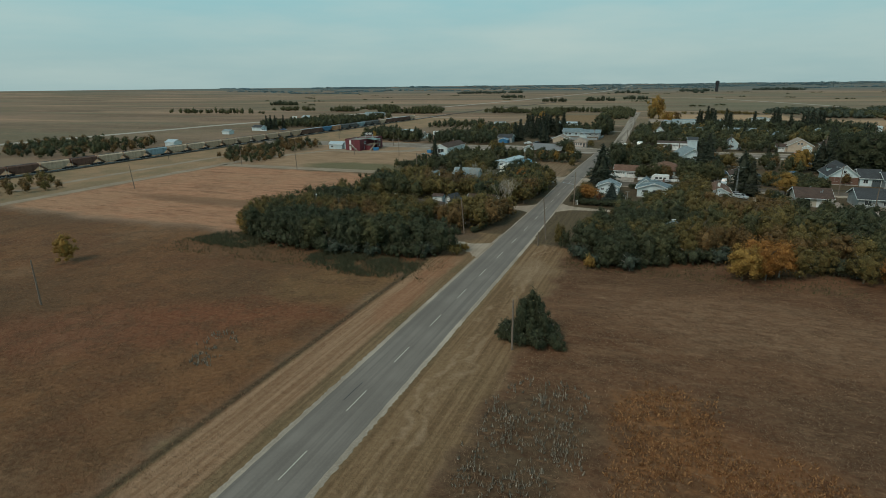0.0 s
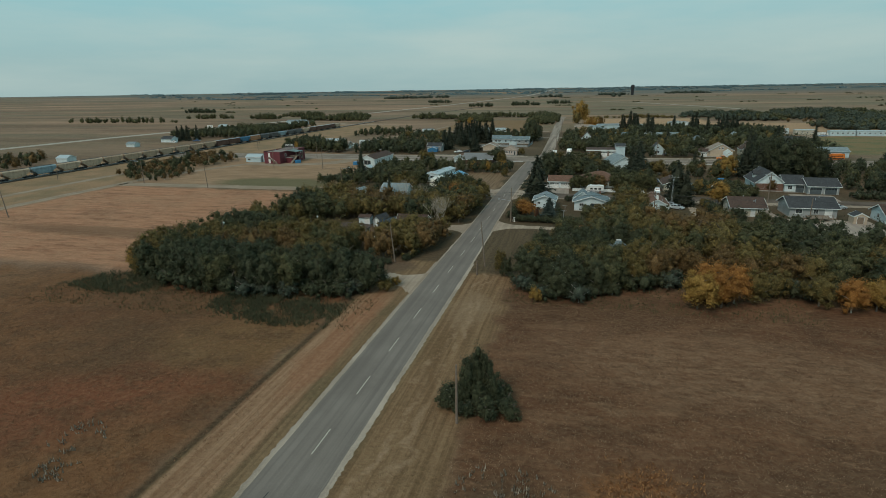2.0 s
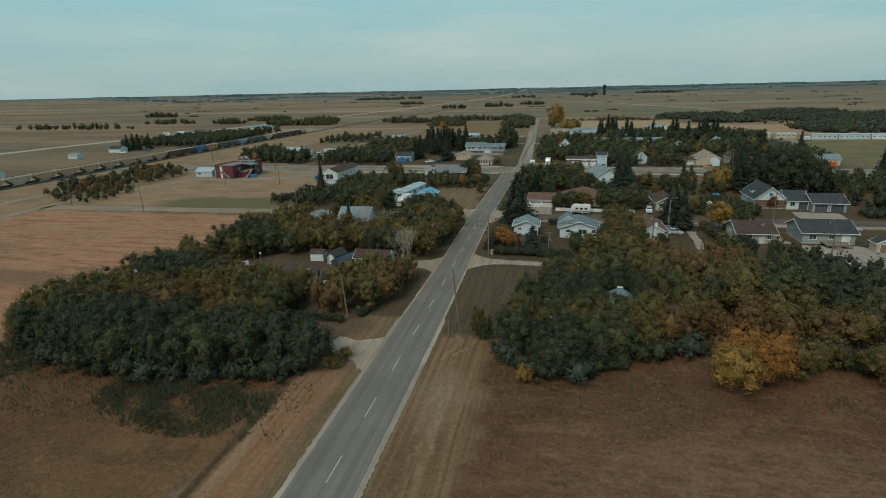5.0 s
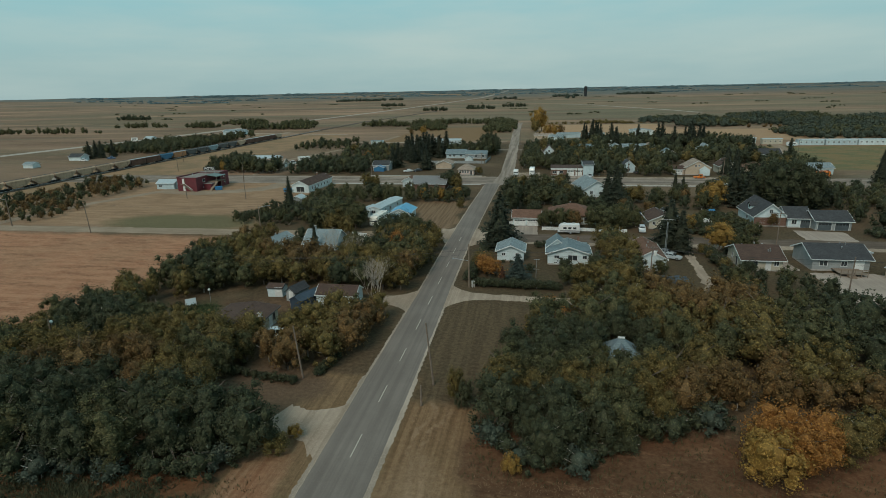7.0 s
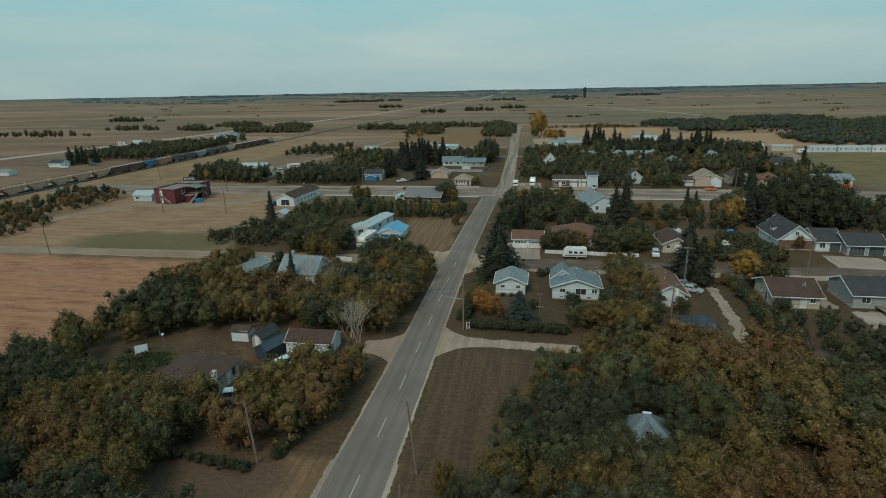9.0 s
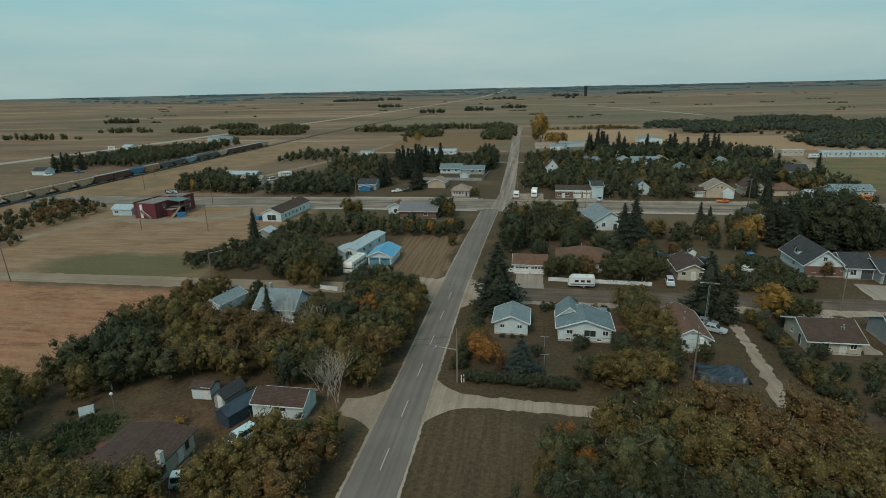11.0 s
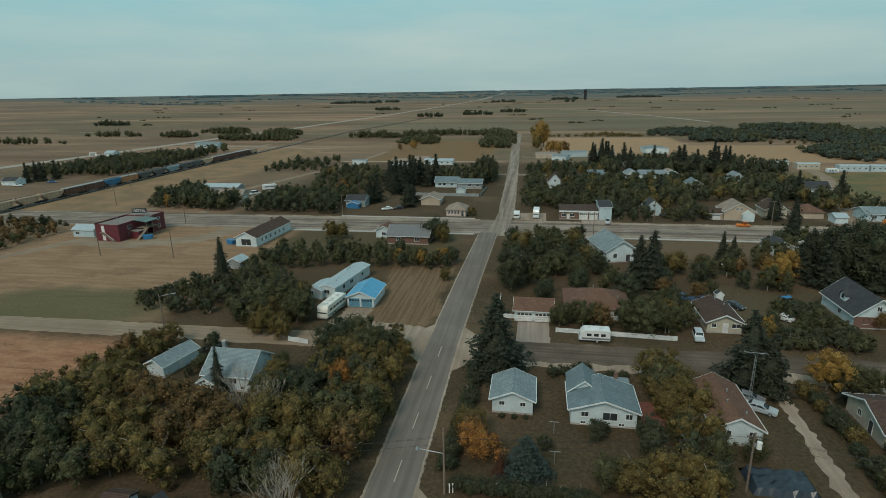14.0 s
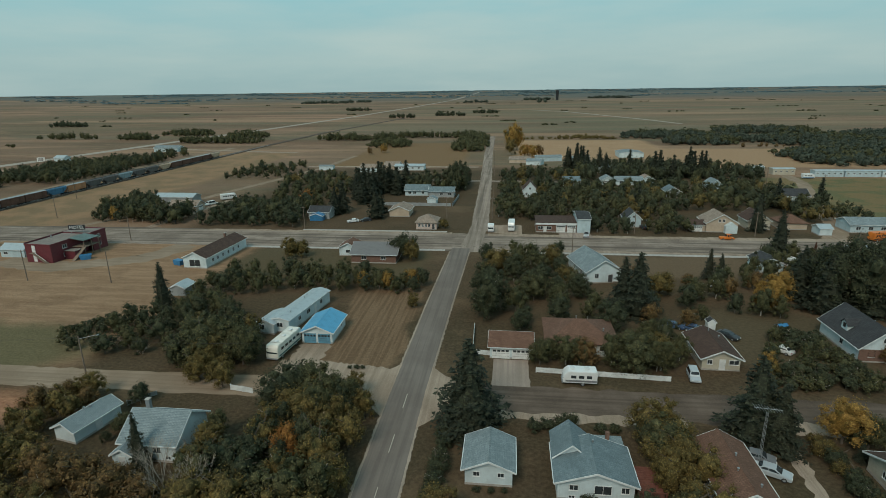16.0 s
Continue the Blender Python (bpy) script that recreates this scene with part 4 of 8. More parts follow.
def car(label, color, m, length=4.7, kind="sedan", group="", name="car", category="car"):
    """x runs from tail to nose."""
    ob = thing(name, label, category, m, group)
    L, W = length, 1.8
    h = {"sedan": 1.42, "suv": 1.75, "pickup": 1.85, "van": 1.95}[kind]
    a = -L / 2
    body = [(a, .35), (a + .1, .28), (L / 2 - .15, .28), (L / 2, .42), (L / 2 - .05, .72), (L / 2 - 1.2 * L / 4.7, .92), (a + 0.15, .95), (a, .8)]
    part("body", Solid().prism(body, -W / 2, W / 2).bevelled(0.07), color, ob, smooth=False)
    if kind == "sedan":
        cab = [(a + .55, .93), (a + 1.15, h), (a + 2.5, h), (L / 2 - 1.15, .92)]
    elif kind == "pickup":
        cab = [(a + 2.0, .94), (a + 2.1, h), (a + 3.5, h), (L / 2 - 1.25, .92)]
    else:
        cab = [(a + .06, .94), (a + .25, h), (a + 3.0 * L / 4.7, h), (L / 2 - 1.0, .92)]
    s = Solid().prism(cab, -W / 2 + .06, W / 2 - .06)
    s.v = [(x, y * (0.82 if z > 1.2 else 1.0), z) for x, y, z in s.v]
    part("cabin", s.bevelled(0.05), color, ob)
    (bx, bz), (cx, cz), (dx, dz), (ex, ez) = cab

    def pane(p, name="side_window"):
        q = Solid()
        q.v = [tuple(v) for v in p]
        q.f = [tuple(range(len(p)))]
        ctr = sum((Vector(v) for v in p), Vector()) / len(p)
        nrm = (Vector(p[1]) - Vector(p[0])).cross(Vector(p[2]) - Vector(p[0])).normalized()
        k = len(p)
        q.v += [tuple(Vector(v) + nrm * .03) for v in p]
        q.f += [tuple(reversed(range(k, 2 * k)))] + [(i, (i + 1) % k, k + (i + 1) % k, k + i) for i in range(k)]
        part(name, q, GLASS, ob)

    for sy in (-1, 1):
        lo, hi = sy * (W / 2 - .075), sy * (W / 2 * 0.82 - .03)
        mid = (cx + dx) / 2
        pane([(bx + .3, lo, bz + .1), (mid - .04, lo, bz + .1), (mid - .04, hi, cz - .1), (cx + .1, hi, cz - .1)])
        pane([(mid + .04, lo, bz + .1), (ex - .35, lo, ez + .1), (dx - .02, hi, dz - .1), (mid + .04, hi, cz - .1)])
        part("headlight", Solid().box(L / 2 - .12, L / 2 + .01, sy * .55 - .18, sy * .55 + .18, .55, .7), LAMP_CLEAR, ob)
        part("tail_light", Solid().box(a - .01, a + .1, sy * .65 - .14, sy * .65 + .14, .62, .82), LAMP_RED, ob)
    ww = W * 0.78 / 2
    pane([(ex - .1, -ww, ez + .06), (ex - .1, ww, ez + .06), (dx + .06, ww * .86, dz - .07), (dx + .06, -ww * .86, dz - .07)], "windscreen")
    pane([(bx + .04, ww, bz + .1), (bx + .04, -ww, bz + .1), (cx - .04, -ww * .86, cz - .08), (cx - .04, ww * .86, cz - .08)], "rear_window")
    for x in (a + .85, L / 2 - .9):
        for y in (-W / 2 + .1, W / 2 - .1):
            wheel(ob, x, y, .33)
    return ob


def box_vehicle(name, label, category, m, L, W, H, color, floor=0.5, nose=0.4, stripe=None, wheels=(), win_z=1.7, win_n=4, roof_units=2, win_h=.55):
    """Motorhomes, caravans, buses and vans: a rounded box with windows."""
    ob = thing(name, label, category, m)
    a = L / 2
    prof = [(-a, floor), (a - .1, floor), (a, floor + .5), (a - nose * .35, H - .6), (a - nose, H - .05), (a - nose - .3, H), (-a + .15, H), (-a, H - .15)]
    part("body", Solid().prism(prof, -W / 2, W / 2).bevelled(.09), color, ob)
    if stripe:
        for s in (-1, 1):
            part("stripe", Solid().box(-a + .1, a - .5, min(s * W / 2, s * (W / 2 + .012)), max(s * W / 2, s * (W / 2 + .012)), floor + .25, floor + .6), stripe, ob)
    for s in (-1, 1):
        for k in range(win_n):
            x = -a + .7 + (L - 1.9) * (k + .5) / win_n
            hw = (L - 1.9) / win_n * .33
            part("side_window", Solid().box(x - hw, x + hw, min(s * (W / 2 - .02), s * (W / 2 + .015)), max(s * (W / 2 - .02), s * (W / 2 + .015)), win_z - win_h / 2, win_z + win_h / 2), GLASS, ob)
        for x in wheels:
            wheel(ob, x, s * (W / 2 - .15), .4, .28)
    part("windscreen", Solid().prism([(a - nose * .12, H * .5), (a - nose * .12 + .04, H * .5), (a - nose * .72 + .04, H - .5), (a - nose * .72, H - .5)], -W / 2 + .15, W / 2 - .15), GLASS, ob)
    for k in range(roof_units):
        x = -a + L * (k + .7) / (roof_units + .4)
        part("roof_unit", Solid().box(x - .4, x + .4, -.4, .4, H - .02, H + .26).bevelled(.06), TRIM, ob)
    part("bumper", Solid().box(a - .06, a + .1, -W / 2 + .1, W / 2 - .1, floor - .12, floor + .12), STEEL, ob)
    return ob


# ---- railway cars ----
def hopper(label, color, m, L=12.2):
    ob = thing("hopper_car", label, "rail car", m, "freight train")
    a, W, H = L / 2, 2.9, 4.5
    side = [(-a, 3.3), (-a + 2.9, 1.25), (a - 2.9, 1.25), (a, 3.3), (a, H - .4), (-a, H - .4)]
    part("body", Solid().prism(side, -W / 2, W / 2).bevelled(.06, 1), color, ob)
    part("roof", Solid().prism([(-W / 2, H - .4), (W / 2, H - .4), (W / 2 - .5, H), (-W / 2 + .5, H)], -a, a, "x"), color, ob)
    part("walkway", Solid().box(-a + .3, a - .3, -.4, .4, H + .02, H + .14), BLACK, ob)
    for s in (-1, 1):
        for k in range(7):
            x = -a + .4 + (L - .8) * k / 6
            part("rib", Solid().box(x - .07, x + .07, min(s * W / 2, s * (W / 2 + .09)), max(s * W / 2, s * (W / 2 + .09)), (1.3, 1.3, 1.9, 3.2)[abs(k - 3)], H - .4), color, ob)
        part("end_ladder", Solid().box(s * (a - .1) - .04, s * (a - .1) + .04, -W / 2 - .06, -W / 2, 1.1, H - .3), STEEL, ob)
        b = part("bogie", Solid().box(s * (a - 1.4) - 1.0, s * (a - 1.4) + 1.0, -1.0, 1.0, .75, 1.05), BLACK, ob)
        for x in (-.75, .75):
            part("axle", Solid().tube((s * (a - 1.4) + x, -.85, .92), (s * (a - 1.4) + x, .85, .92), .43, sides=12), BLACK, b)
    part("frame", Solid().box(-a - .3, a + .3, -.3, .3, 1.0, 1.25), BLACK, ob)
    return ob


def boxcar(label, color, m, L=12.6, open_door=False):
    ob = thing("box_car", label, "rail car", m, "freight train")
    a, W, H = L / 2, 2.9, 4.6
    part("body", Solid().box(-a, a, -W / 2, W / 2, 1.15, H - .25).bevelled(.05, 1), color, ob)
    part("roof", Solid().prism([(-W / 2 - .05, H - .25), (W / 2 + .05, H - .25), (0, H)], -a, a, "x"), STEEL, ob)
    for s in (-1, 1):
        part("sliding_door", Solid().box(-1.3, 1.3, min(s * W / 2, s * (W / 2 + .08)), max(s * W / 2, s * (W / 2 + .08)), 1.25, H - .4), BLACK if open_door else color, ob)
        for k in range(10):
            x = -a + .2 + (L - .4) * k / 9
            if abs(x) > 1.5:
                part("rib", Solid().box(x - .06, x + .06, min(s * W / 2, s * (W / 2 + .06)), max(s * W / 2, s * (W / 2 + .06)), 1.2, H - .3), color, ob)
        b = part("bogie", Solid().box(s * (a - 1.6) - 1.0, s * (a - 1.6) + 1.0, -1.0, 1.0, .75, 1.05), BLACK, ob)
        for x in (-.75, .75):
            part("axle", Solid().tube((s * (a - 1.6) + x, -.85, .92), (s * (a - 1.6) + x, .85, .92), .43, sides=12), BLACK, b)
    part("frame", Solid().box(-a - .3, a + .3, -.3, .3, 1.0, 1.25), BLACK, ob)
    return ob


# ---- poles ----
def pole(x, y, height=9.0, drop=0.0, lean=(0, 0), lamp=None, label="weathered wooden utility pole", cross=True, mat_=None, turn=0.0):
    ob = thing("utility_pole", label, "utility pole", pose(x, y, 0, lean[0], lean[1], turn), "utility poles")
    part("shaft", Solid().tube((0, 0, -.3), (0, 0, height), .16, .10, 8), mat_ or POLE_WOOD, ob)
    if cross:
        part("crossarm", Solid().box(-.9, .9, -.06, .06, height - .6, height - .48), mat_ or POLE_WOOD, ob)
        for u in (-.8, -.3, .3, .8):
            part("insulator", Solid().tube((u, 0, height - .48), (u, 0, height - .3), .05, sides=6), STEEL, ob)
    if lamp:
        dx, dy = lamp
        arm_ob = part("lamp_arm", Solid().tube((0, 0, height - drop - .6), (dx, dy, height - drop - .2), .05, sides=6), STEEL, ob)
        part("lamp_head", Solid().box(dx - .14 + dx * .1, dx + .14 + dx * .1, dy - .3, dy + .3, height - drop - .32, height - drop - .12).bevelled(.03), STEEL, arm_ob)
    return ob


def wire(points, label="thin black overhead power line"):
    """Sagging cables from pole to pole, one object a span."""
    for a, b in zip(points, points[1:]):
        a, b = Vector(a), Vector(b)
        v, f = [], []
        for i in range(13):
            t = i / 12
            p = a.lerp(b, t) - Vector((0, 0, 4.8 * t * (1 - t) * (b - a).length / 60))
            v += [tuple(p + Vector(o)) for o in ((0, 0, .016), (.014, .014, -.008), (-.014, -.014, -.008))]
            if i:
                q = 3 * (i - 1)
                f += [(q + k, q + (k + 1) % 3, q + 3 + (k + 1) % 3, q + 3 + k) for k in range(3)]
        tagged(new("power_line", mesh_of("power_line", v, f, [BLACK])), label, "cable", "power lines")


# ---- plants ----
def quads(points, normals, size, rng, aspect=0.8):
    """Small bent leaf faces at the points, facing roughly along the normals."""
    k = len(points)
    r = rng.normal(size=(k, 3))
    nrm = normals + 0.75 * r / np.linalg.norm(r, axis=1, keepdims=True)
    nrm /= np.linalg.norm(nrm, axis=1, keepdims=True)
    t = np.cross(nrm, rng.normal(size=(k, 3)))
    t /= np.linalg.norm(t, axis=1, keepdims=True)
    b = np.cross(nrm, t)
    s = (size * rng.uniform(0.6, 1.25, k))[:, None]
    v = np.stack([points - t * s, points + t * s * .55 + b * s * aspect, points + t * s * .7 - b * s * aspect], 1).reshape(-1, 3)
    f = np.arange(3 * k).reshape(-1, 3)
    return v, f


OCTA = [(1, 0, 0), (0, 1, 0), (-1, 0, 0), (0, -1, 0), (0, 0, 1), (0, 0, -1)]
OCTA_F = [(0, 1, 4), (1, 2, 4), (2, 3, 4), (3, 0, 4), (1, 0, 5), (2, 1, 5), (3, 2, 5), (0, 3, 5)]
ICO = [(0, 0, 1), (.894, 0, .447), (.276, .851, .447), (-.724, .526, .447), (-.724, -.526, .447), (.276, -.851, .447), (.724, .526, -.447), (-.276, .851, -.447), (-.894, 0, -.447), (-.276, -.851, -.447), (.724, -.526, -.447), (0, 0, -1)]
ICO_F = [(0, 1, 2), (0, 2, 3), (0, 3, 4), (0, 4, 5), (0, 5, 1), (1, 6, 2), (2, 7, 3), (3, 8, 4), (4, 9, 5), (5, 10, 1), (6, 7, 2), (7, 8, 3), (8, 9, 4), (9, 10, 5), (10, 6, 1), (11, 7, 6), (11, 8, 7), (11, 9, 8), (11, 10, 9), (11, 6, 10)]


def crown_mesh(name, seed, H, R, low, lobes, leaves, size, mat_):
    """A crown of uneven lobes on a rounded shell, each a dense lump under a coat of small leaves."""
    rng = np.random.default_rng(seed)
    V, F, n = [], [], 0
    lean = rng.normal(size=2) * R * .1
    mid, half = (low + H) / 2, (H - low) / 2
    turn = rng.uniform(0, 6.283)
    for i in range(lobes):
        # from the top down, in a loose spiral
        dz = .97 - 1.88 * ((i + rng.uniform(0, .8)) / lobes)
        g = turn + 2.4 * i + rng.normal() * .35
        flat = max(0, 1 - dz * dz) ** (.5 if dz > 0 else .2)
        d = np.array([math.cos(g) * flat, math.sin(g) * flat, dz])
        lr = R * rng.uniform(.17, .42) * (1.4 - .013 * min(lobes, 30))
        reach = rng.uniform(.60, 1.10)
        c = np.array([d[0] * (R - lr) * reach * 1.12 + lean[0] * dz, d[1] * (R - lr) * reach * 1.12 + lean[1] * dz, mid + d[2] * (half - lr * .8) * reach])
        c[2] = max(c[2], low + lr * .3)
        q = rng.normal(size=(leaves, 3))
        q /= np.linalg.norm(q, axis=1, keepdims=True)
        inward = q @ (d + np.array([0, 0, .35])) < -.25
        q[inward] *= -1
        stretch = np.array([1, 1, rng.uniform(.8, 1.35)])
        p = c + q * stretch * lr * rng.uniform(.55, 1.28, (leaves, 1))
        v, f = quads(p, q, size, rng)
        V.append(v)
        F += (f + n).tolist()
        n += len(v)
        V.append(c + np.array(ICO) * stretch * lr * .62 * rng.uniform(.7, 1.15, (12, 1)))
        F += [(a + n, b + n, e + n) for a, b, e in ICO_F]
        n += 12
    # the shaded heart that the lobes sit on
    V.append(np.array([lean[0] * .3, lean[1] * .3, mid]) + np.array(ICO) * np.array([R * .52, R * .52, half * .7]))
    F += [(a + n, b + n, e + n) for a, b, e in ICO_F]
    return mesh_of(name, np.concatenate(V).tolist(), F, [mat_])


def trunk_mesh(name, seed, H, R, low, mat_, r0=.16):
    rng = random.Random(seed)
    s = Solid()
    a = Vector((0, 0, -.2))
    for k in range(4):
        b = Vector((rng.uniform(-.2, .2) * k, rng.uniform(-.2, .2) * k, (k + 1) * H * .2))
        s.tube(a, b, r0 * (1 - k * .2), r0 * (.8 - k * .2), 6, False)
        a = b
    for k in range(6):
        t = rng.uniform(.25, .7) * H
        g = rng.uniform(0, 6.28)
        L = R * rng.uniform(.5, .85)
        s.tube((0, 0, t), (L * math.cos(g), L * math.sin(g), t + L * rng.uniform(.4, 1.0)), r0 * .4, .03, 5, False)
    return mesh_of(name, s.v, s.f, [mat_])


def spruce_mesh(name, seed, H, R, mat_, dens=1.0, size=.34):
    rng = np.random.default_rng(seed)
    P, N = [], []
    tiers = int(H * 1.9)
    for j in range(tiers):
        t = j / tiers
        z = H * (.05 + .93 * t)
        r = R * (1 - t) ** .85 * rng.uniform(.8, 1.1) + .12
        for b in range(int(6 + 5 * (1 - t))):
            g = rng.uniform(0, 6.283)
            L = r * rng.uniform(.65, 1.12)
            k = max(2, int(L * 6.0 * dens))
            u = np.linspace(.15, 1, k)
            side = rng.normal(size=k) * .16 * L * u
            x = np.cos(g) * u * L - np.sin(g) * side
            y = np.sin(g) * u * L + np.cos(g) * side
            zz = z - .30 * L * u + .12 * L * u * u + rng.normal(size=k) * .07
            P.append(np.stack([x, y, zz], 1))
            N.append(np.stack([np.cos(g) * np.ones(k) * .5, np.sin(g) * np.ones(k) * .5, np.ones(k)], 1))
    P, N = np.concatenate(P), np.concatenate(N)
    v, f = quads(P, N, size, rng, .5)
    V, F = v.tolist(), f.tolist()
    # the dense dark heart of the tree
    q = len(V)
    for z, r in ((.06, .55), (.35, .42), (.7, .2), (.95, .02)):
        V += [(R * r * math.cos(i * 1.0472) * (1 + .15 * math.sin(i * 7 + seed)), R * r * math.sin(i * 1.0472), H * z) for i in range(6)]
    F += [(q + j * 6 + i, q + j * 6 + (i + 1) % 6, q + j * 6 + 6 + (i + 1) % 6, q + j * 6 + 6 + i) for j in range(3) for i in range(6)]
    return mesh_of(name, V, F, [mat_])


def bare_mesh(name, seed, H, mat_, spread=.44):
    """A leafless tree: limbs that fork four times."""
    rng = random.Random(seed)
    s = Solid()

    def limb(a, d, L, r, depth):
        b = a + d * L
        s.tube(a, b, r, r * .68, 5 if r > .05 else 3, False)
        if depth == 0:
            return
        for k in range(rng.choice((2, 3, 3))):
            e = (d + Vector((rng.uniform(-1, 1), rng.uniform(-1, 1), rng.uniform(-.25, .7))) * spread * 1.5).normalized()
            limb(a + d * L * rng.uniform(.55, 1), e, L * rng.uniform(.6, .82), r * .6, depth - 1)

    for k in range(4):
        limb(Vector((rng.uniform(-.4, .4), rng.uniform(-.4, .4), -.2)), Vector((rng.uniform(-.5, .5), rng.uniform(-.5, .5), 1)).normalized(), H * .27, H * .0065, 5)
    return mesh_of(name, s.v, s.f, [mat_])


TREE_WORDS = {"dark": "dark green", "moss": "grey-green and faintly yellowing", "olive": "olive and yellowing", "bronze": "bronze autumn", "gold": "golden yellow autumn", "orange": "bright orange autumn"}
STOCK, CROWNS, TRUNKS = {}, {}, {}
LEVEL = {"near": (26, 100, .13), "mid": (18, 56, .175), "midfar": (11, 34, .26), "far": (8, 22, .37)}


def leafy(kind, level, variant, bush=False):
    """One pattern tree or bush of unit size class; copies share its meshes."""
    key = (kind, level, variant, bush)
    if key not in STOCK:
        lobes, leaves, size = LEVEL[level]
        H, R, low = ((2.4, 1.5, .02) if bush else ((7.0, 2.7, .05), (8.0, 2.9, .1), (6.4, 3.0, .05))[variant % 3])
        if bush:
            lobes, size = max(7, lobes // 2), size * .75
        crown = crown_mesh("crown", 31 * variant + 7 + len(kind), H, R, low, lobes, leaves, size, LEAF[kind])
        trunk = trunk_mesh("trunk", variant, H, R, low, PALE_BARK if variant == 1 and kind != "gold" else BARK, .05 if bush else .16)
        STOCK[key] = (crown, trunk)
    return STOCK[key]


def plant(name, label, category, meshes, x, y, s=1.0, sz=None, turn=0.0, group="", z=0.0):
    ob = thing(name, label, category, Matrix.LocRotScale((x, y, z), Euler((0, 0, turn)), (s, s, sz or s)), group)
    for part_name, me in meshes:
        o = new(part_name, me)
        o.parent = ob
    return ob


dice = random.Random(11)


def tree(x, y, kind="olive", h=7.0, level="near", wide=1.0, group="trees"):
    v = dice.randrange(3)
    crown, trunk = leafy(kind, level, v)
    base = (7.0, 8.0, 6.4)[v]
    sz = h / base * dice.uniform(.93, 1.07)
    return plant("tree", TREE_WORDS[kind] + " deciduous tree with an uneven leafy crown", "tree", (("crown", crown), ("trunk", trunk)), x, y, sz * wide * dice.uniform(.92, 1.1), sz, dice.uniform(0, 6.28), group)


def bush(x, y, kind="olive", h=2.4, level="near", wide=1.0, group="bushes"):
    crown, trunk = leafy(kind, level, dice.randrange(3), True)
    sz = h / 2.4 * dice.uniform(.9, 1.1)
    return plant("bush", TREE_WORDS[kind] + " dense rounded bush", "bush", (("crown", crown), ("stem", trunk)), x, y, sz * wide * dice.uniform(.9, 1.15), sz, dice.uniform(0, 6.28), group)


SPRUCE = {}


def spruce(x, y, h=14.0, kind="pine", level="near", slim=1.0):
    v = dice.randrange(2)
    key = (kind, level, v)
    if key not in SPRUCE:
        dens, size = {"near": (1.7, .32), "far": (.6, .62)}[level]
        SPRUCE[key] = (spruce_mesh("needles", 5 + v, 12.0, 3.1, LEAF[kind], dens, size), trunk_mesh("trunk", 3 + v, 12.0, .8, 1, BARK, .2))
    words = {"pine": "tall dark green spruce with drooping boughs", "blue_pine": "young blue-green spruce in a garden", "rust_pine": "small rust-brown drying garden conifer"}[kind]
    s = h / 12.0
    return plant("spruce", words, "conifer", (("foliage", SPRUCE[key][0]), ("trunk", SPRUCE[key][1])), x, y, s * slim * dice.uniform(.92, 1.08), s, dice.uniform(0, 6.28), "conifers")


BARE = [bare_mesh("limbs", 4 + k, 7.0, DEAD) for k in range(2)]


def bare(x, y, h=8.0, wide=1.0):
    s = h / 8.0
    return plant("bare_tree", "leafless grey tree with many fine forking limbs", "bare tree", (("branchwork", BARE[dice.randrange(2)]),), x, y, s * wide, s, dice.uniform(0, 6.28), "bare trees")


def inside(x, y, poly):
    hit = False
    for (x0, y0), (x1, y1) in zip(poly, poly[1:] + poly[:1]):
        if (y0 > y) != (y1 > y) and x < (x1 - x0) * (y - y0) / (y1 - y0) + x0:
            hit = not hit
    return hit


CLEAR = []


def arrays(me):
    """Points, corners and corner counts of a mesh."""
    v = np.empty(len(me.vertices) * 3, np.float32)
    me.vertices.foreach_get("co", v)
    c = np.empty(len(me.loops), np.int32)
    me.loops.foreach_get("vertex_index", c)
    t = np.empty(len(me.polygons), np.int32)
    me.polygons.foreach_get("loop_total", t)
    return v.reshape(-1, 3), c, t


def joined(name, label, category, placed):
    """One mesh of kind stuff out of many placed patterns: (mesh, x, y, width, height, turn)."""
    kept, V, C, T, I, mats, n = {}, [], [], [], [], [], 0
    for me, x, y, s, sz, turn in placed:
        if me.name not in kept:
            kept[me.name] = arrays(me)
        v, c, t = kept[me.name]
        k, q = math.cos(turn), math.sin(turn)
        V.append(np.stack([(v[:, 0] * k - v[:, 1] * q) * s + x, (v[:, 0] * q + v[:, 1] * k) * s + y, v[:, 2] * sz], 1))
        C.append(c + n)
        T.append(t)
        m = me.materials[0]
        if m not in mats:
            mats.append(m)
        I.append(np.full(len(t), mats.index(m), np.int32))
        n += len(v)
    V, C, T, I = np.concatenate(V), np.concatenate(C), np.concatenate(T), np.concatenate(I)
    me = bpy.data.meshes.new(name)
    me.vertices.add(n)
    me.vertices.foreach_set("co", V.ravel().astype(np.float32))
    me.loops.add(len(C))
    me.loops.foreach_set("vertex_index", C)
    me.polygons.add(len(T))
    me.polygons.foreach_set("loop_start", np.concatenate([[0], np.cumsum(T)[:-1]]).astype(np.int32))
    for m in mats:
        me.materials.append(m)
    me.polygons.foreach_set("material_index", I)
    me.update(calc_edges=True)
    return tagged(new(name, me), label, category, kind="stuff")


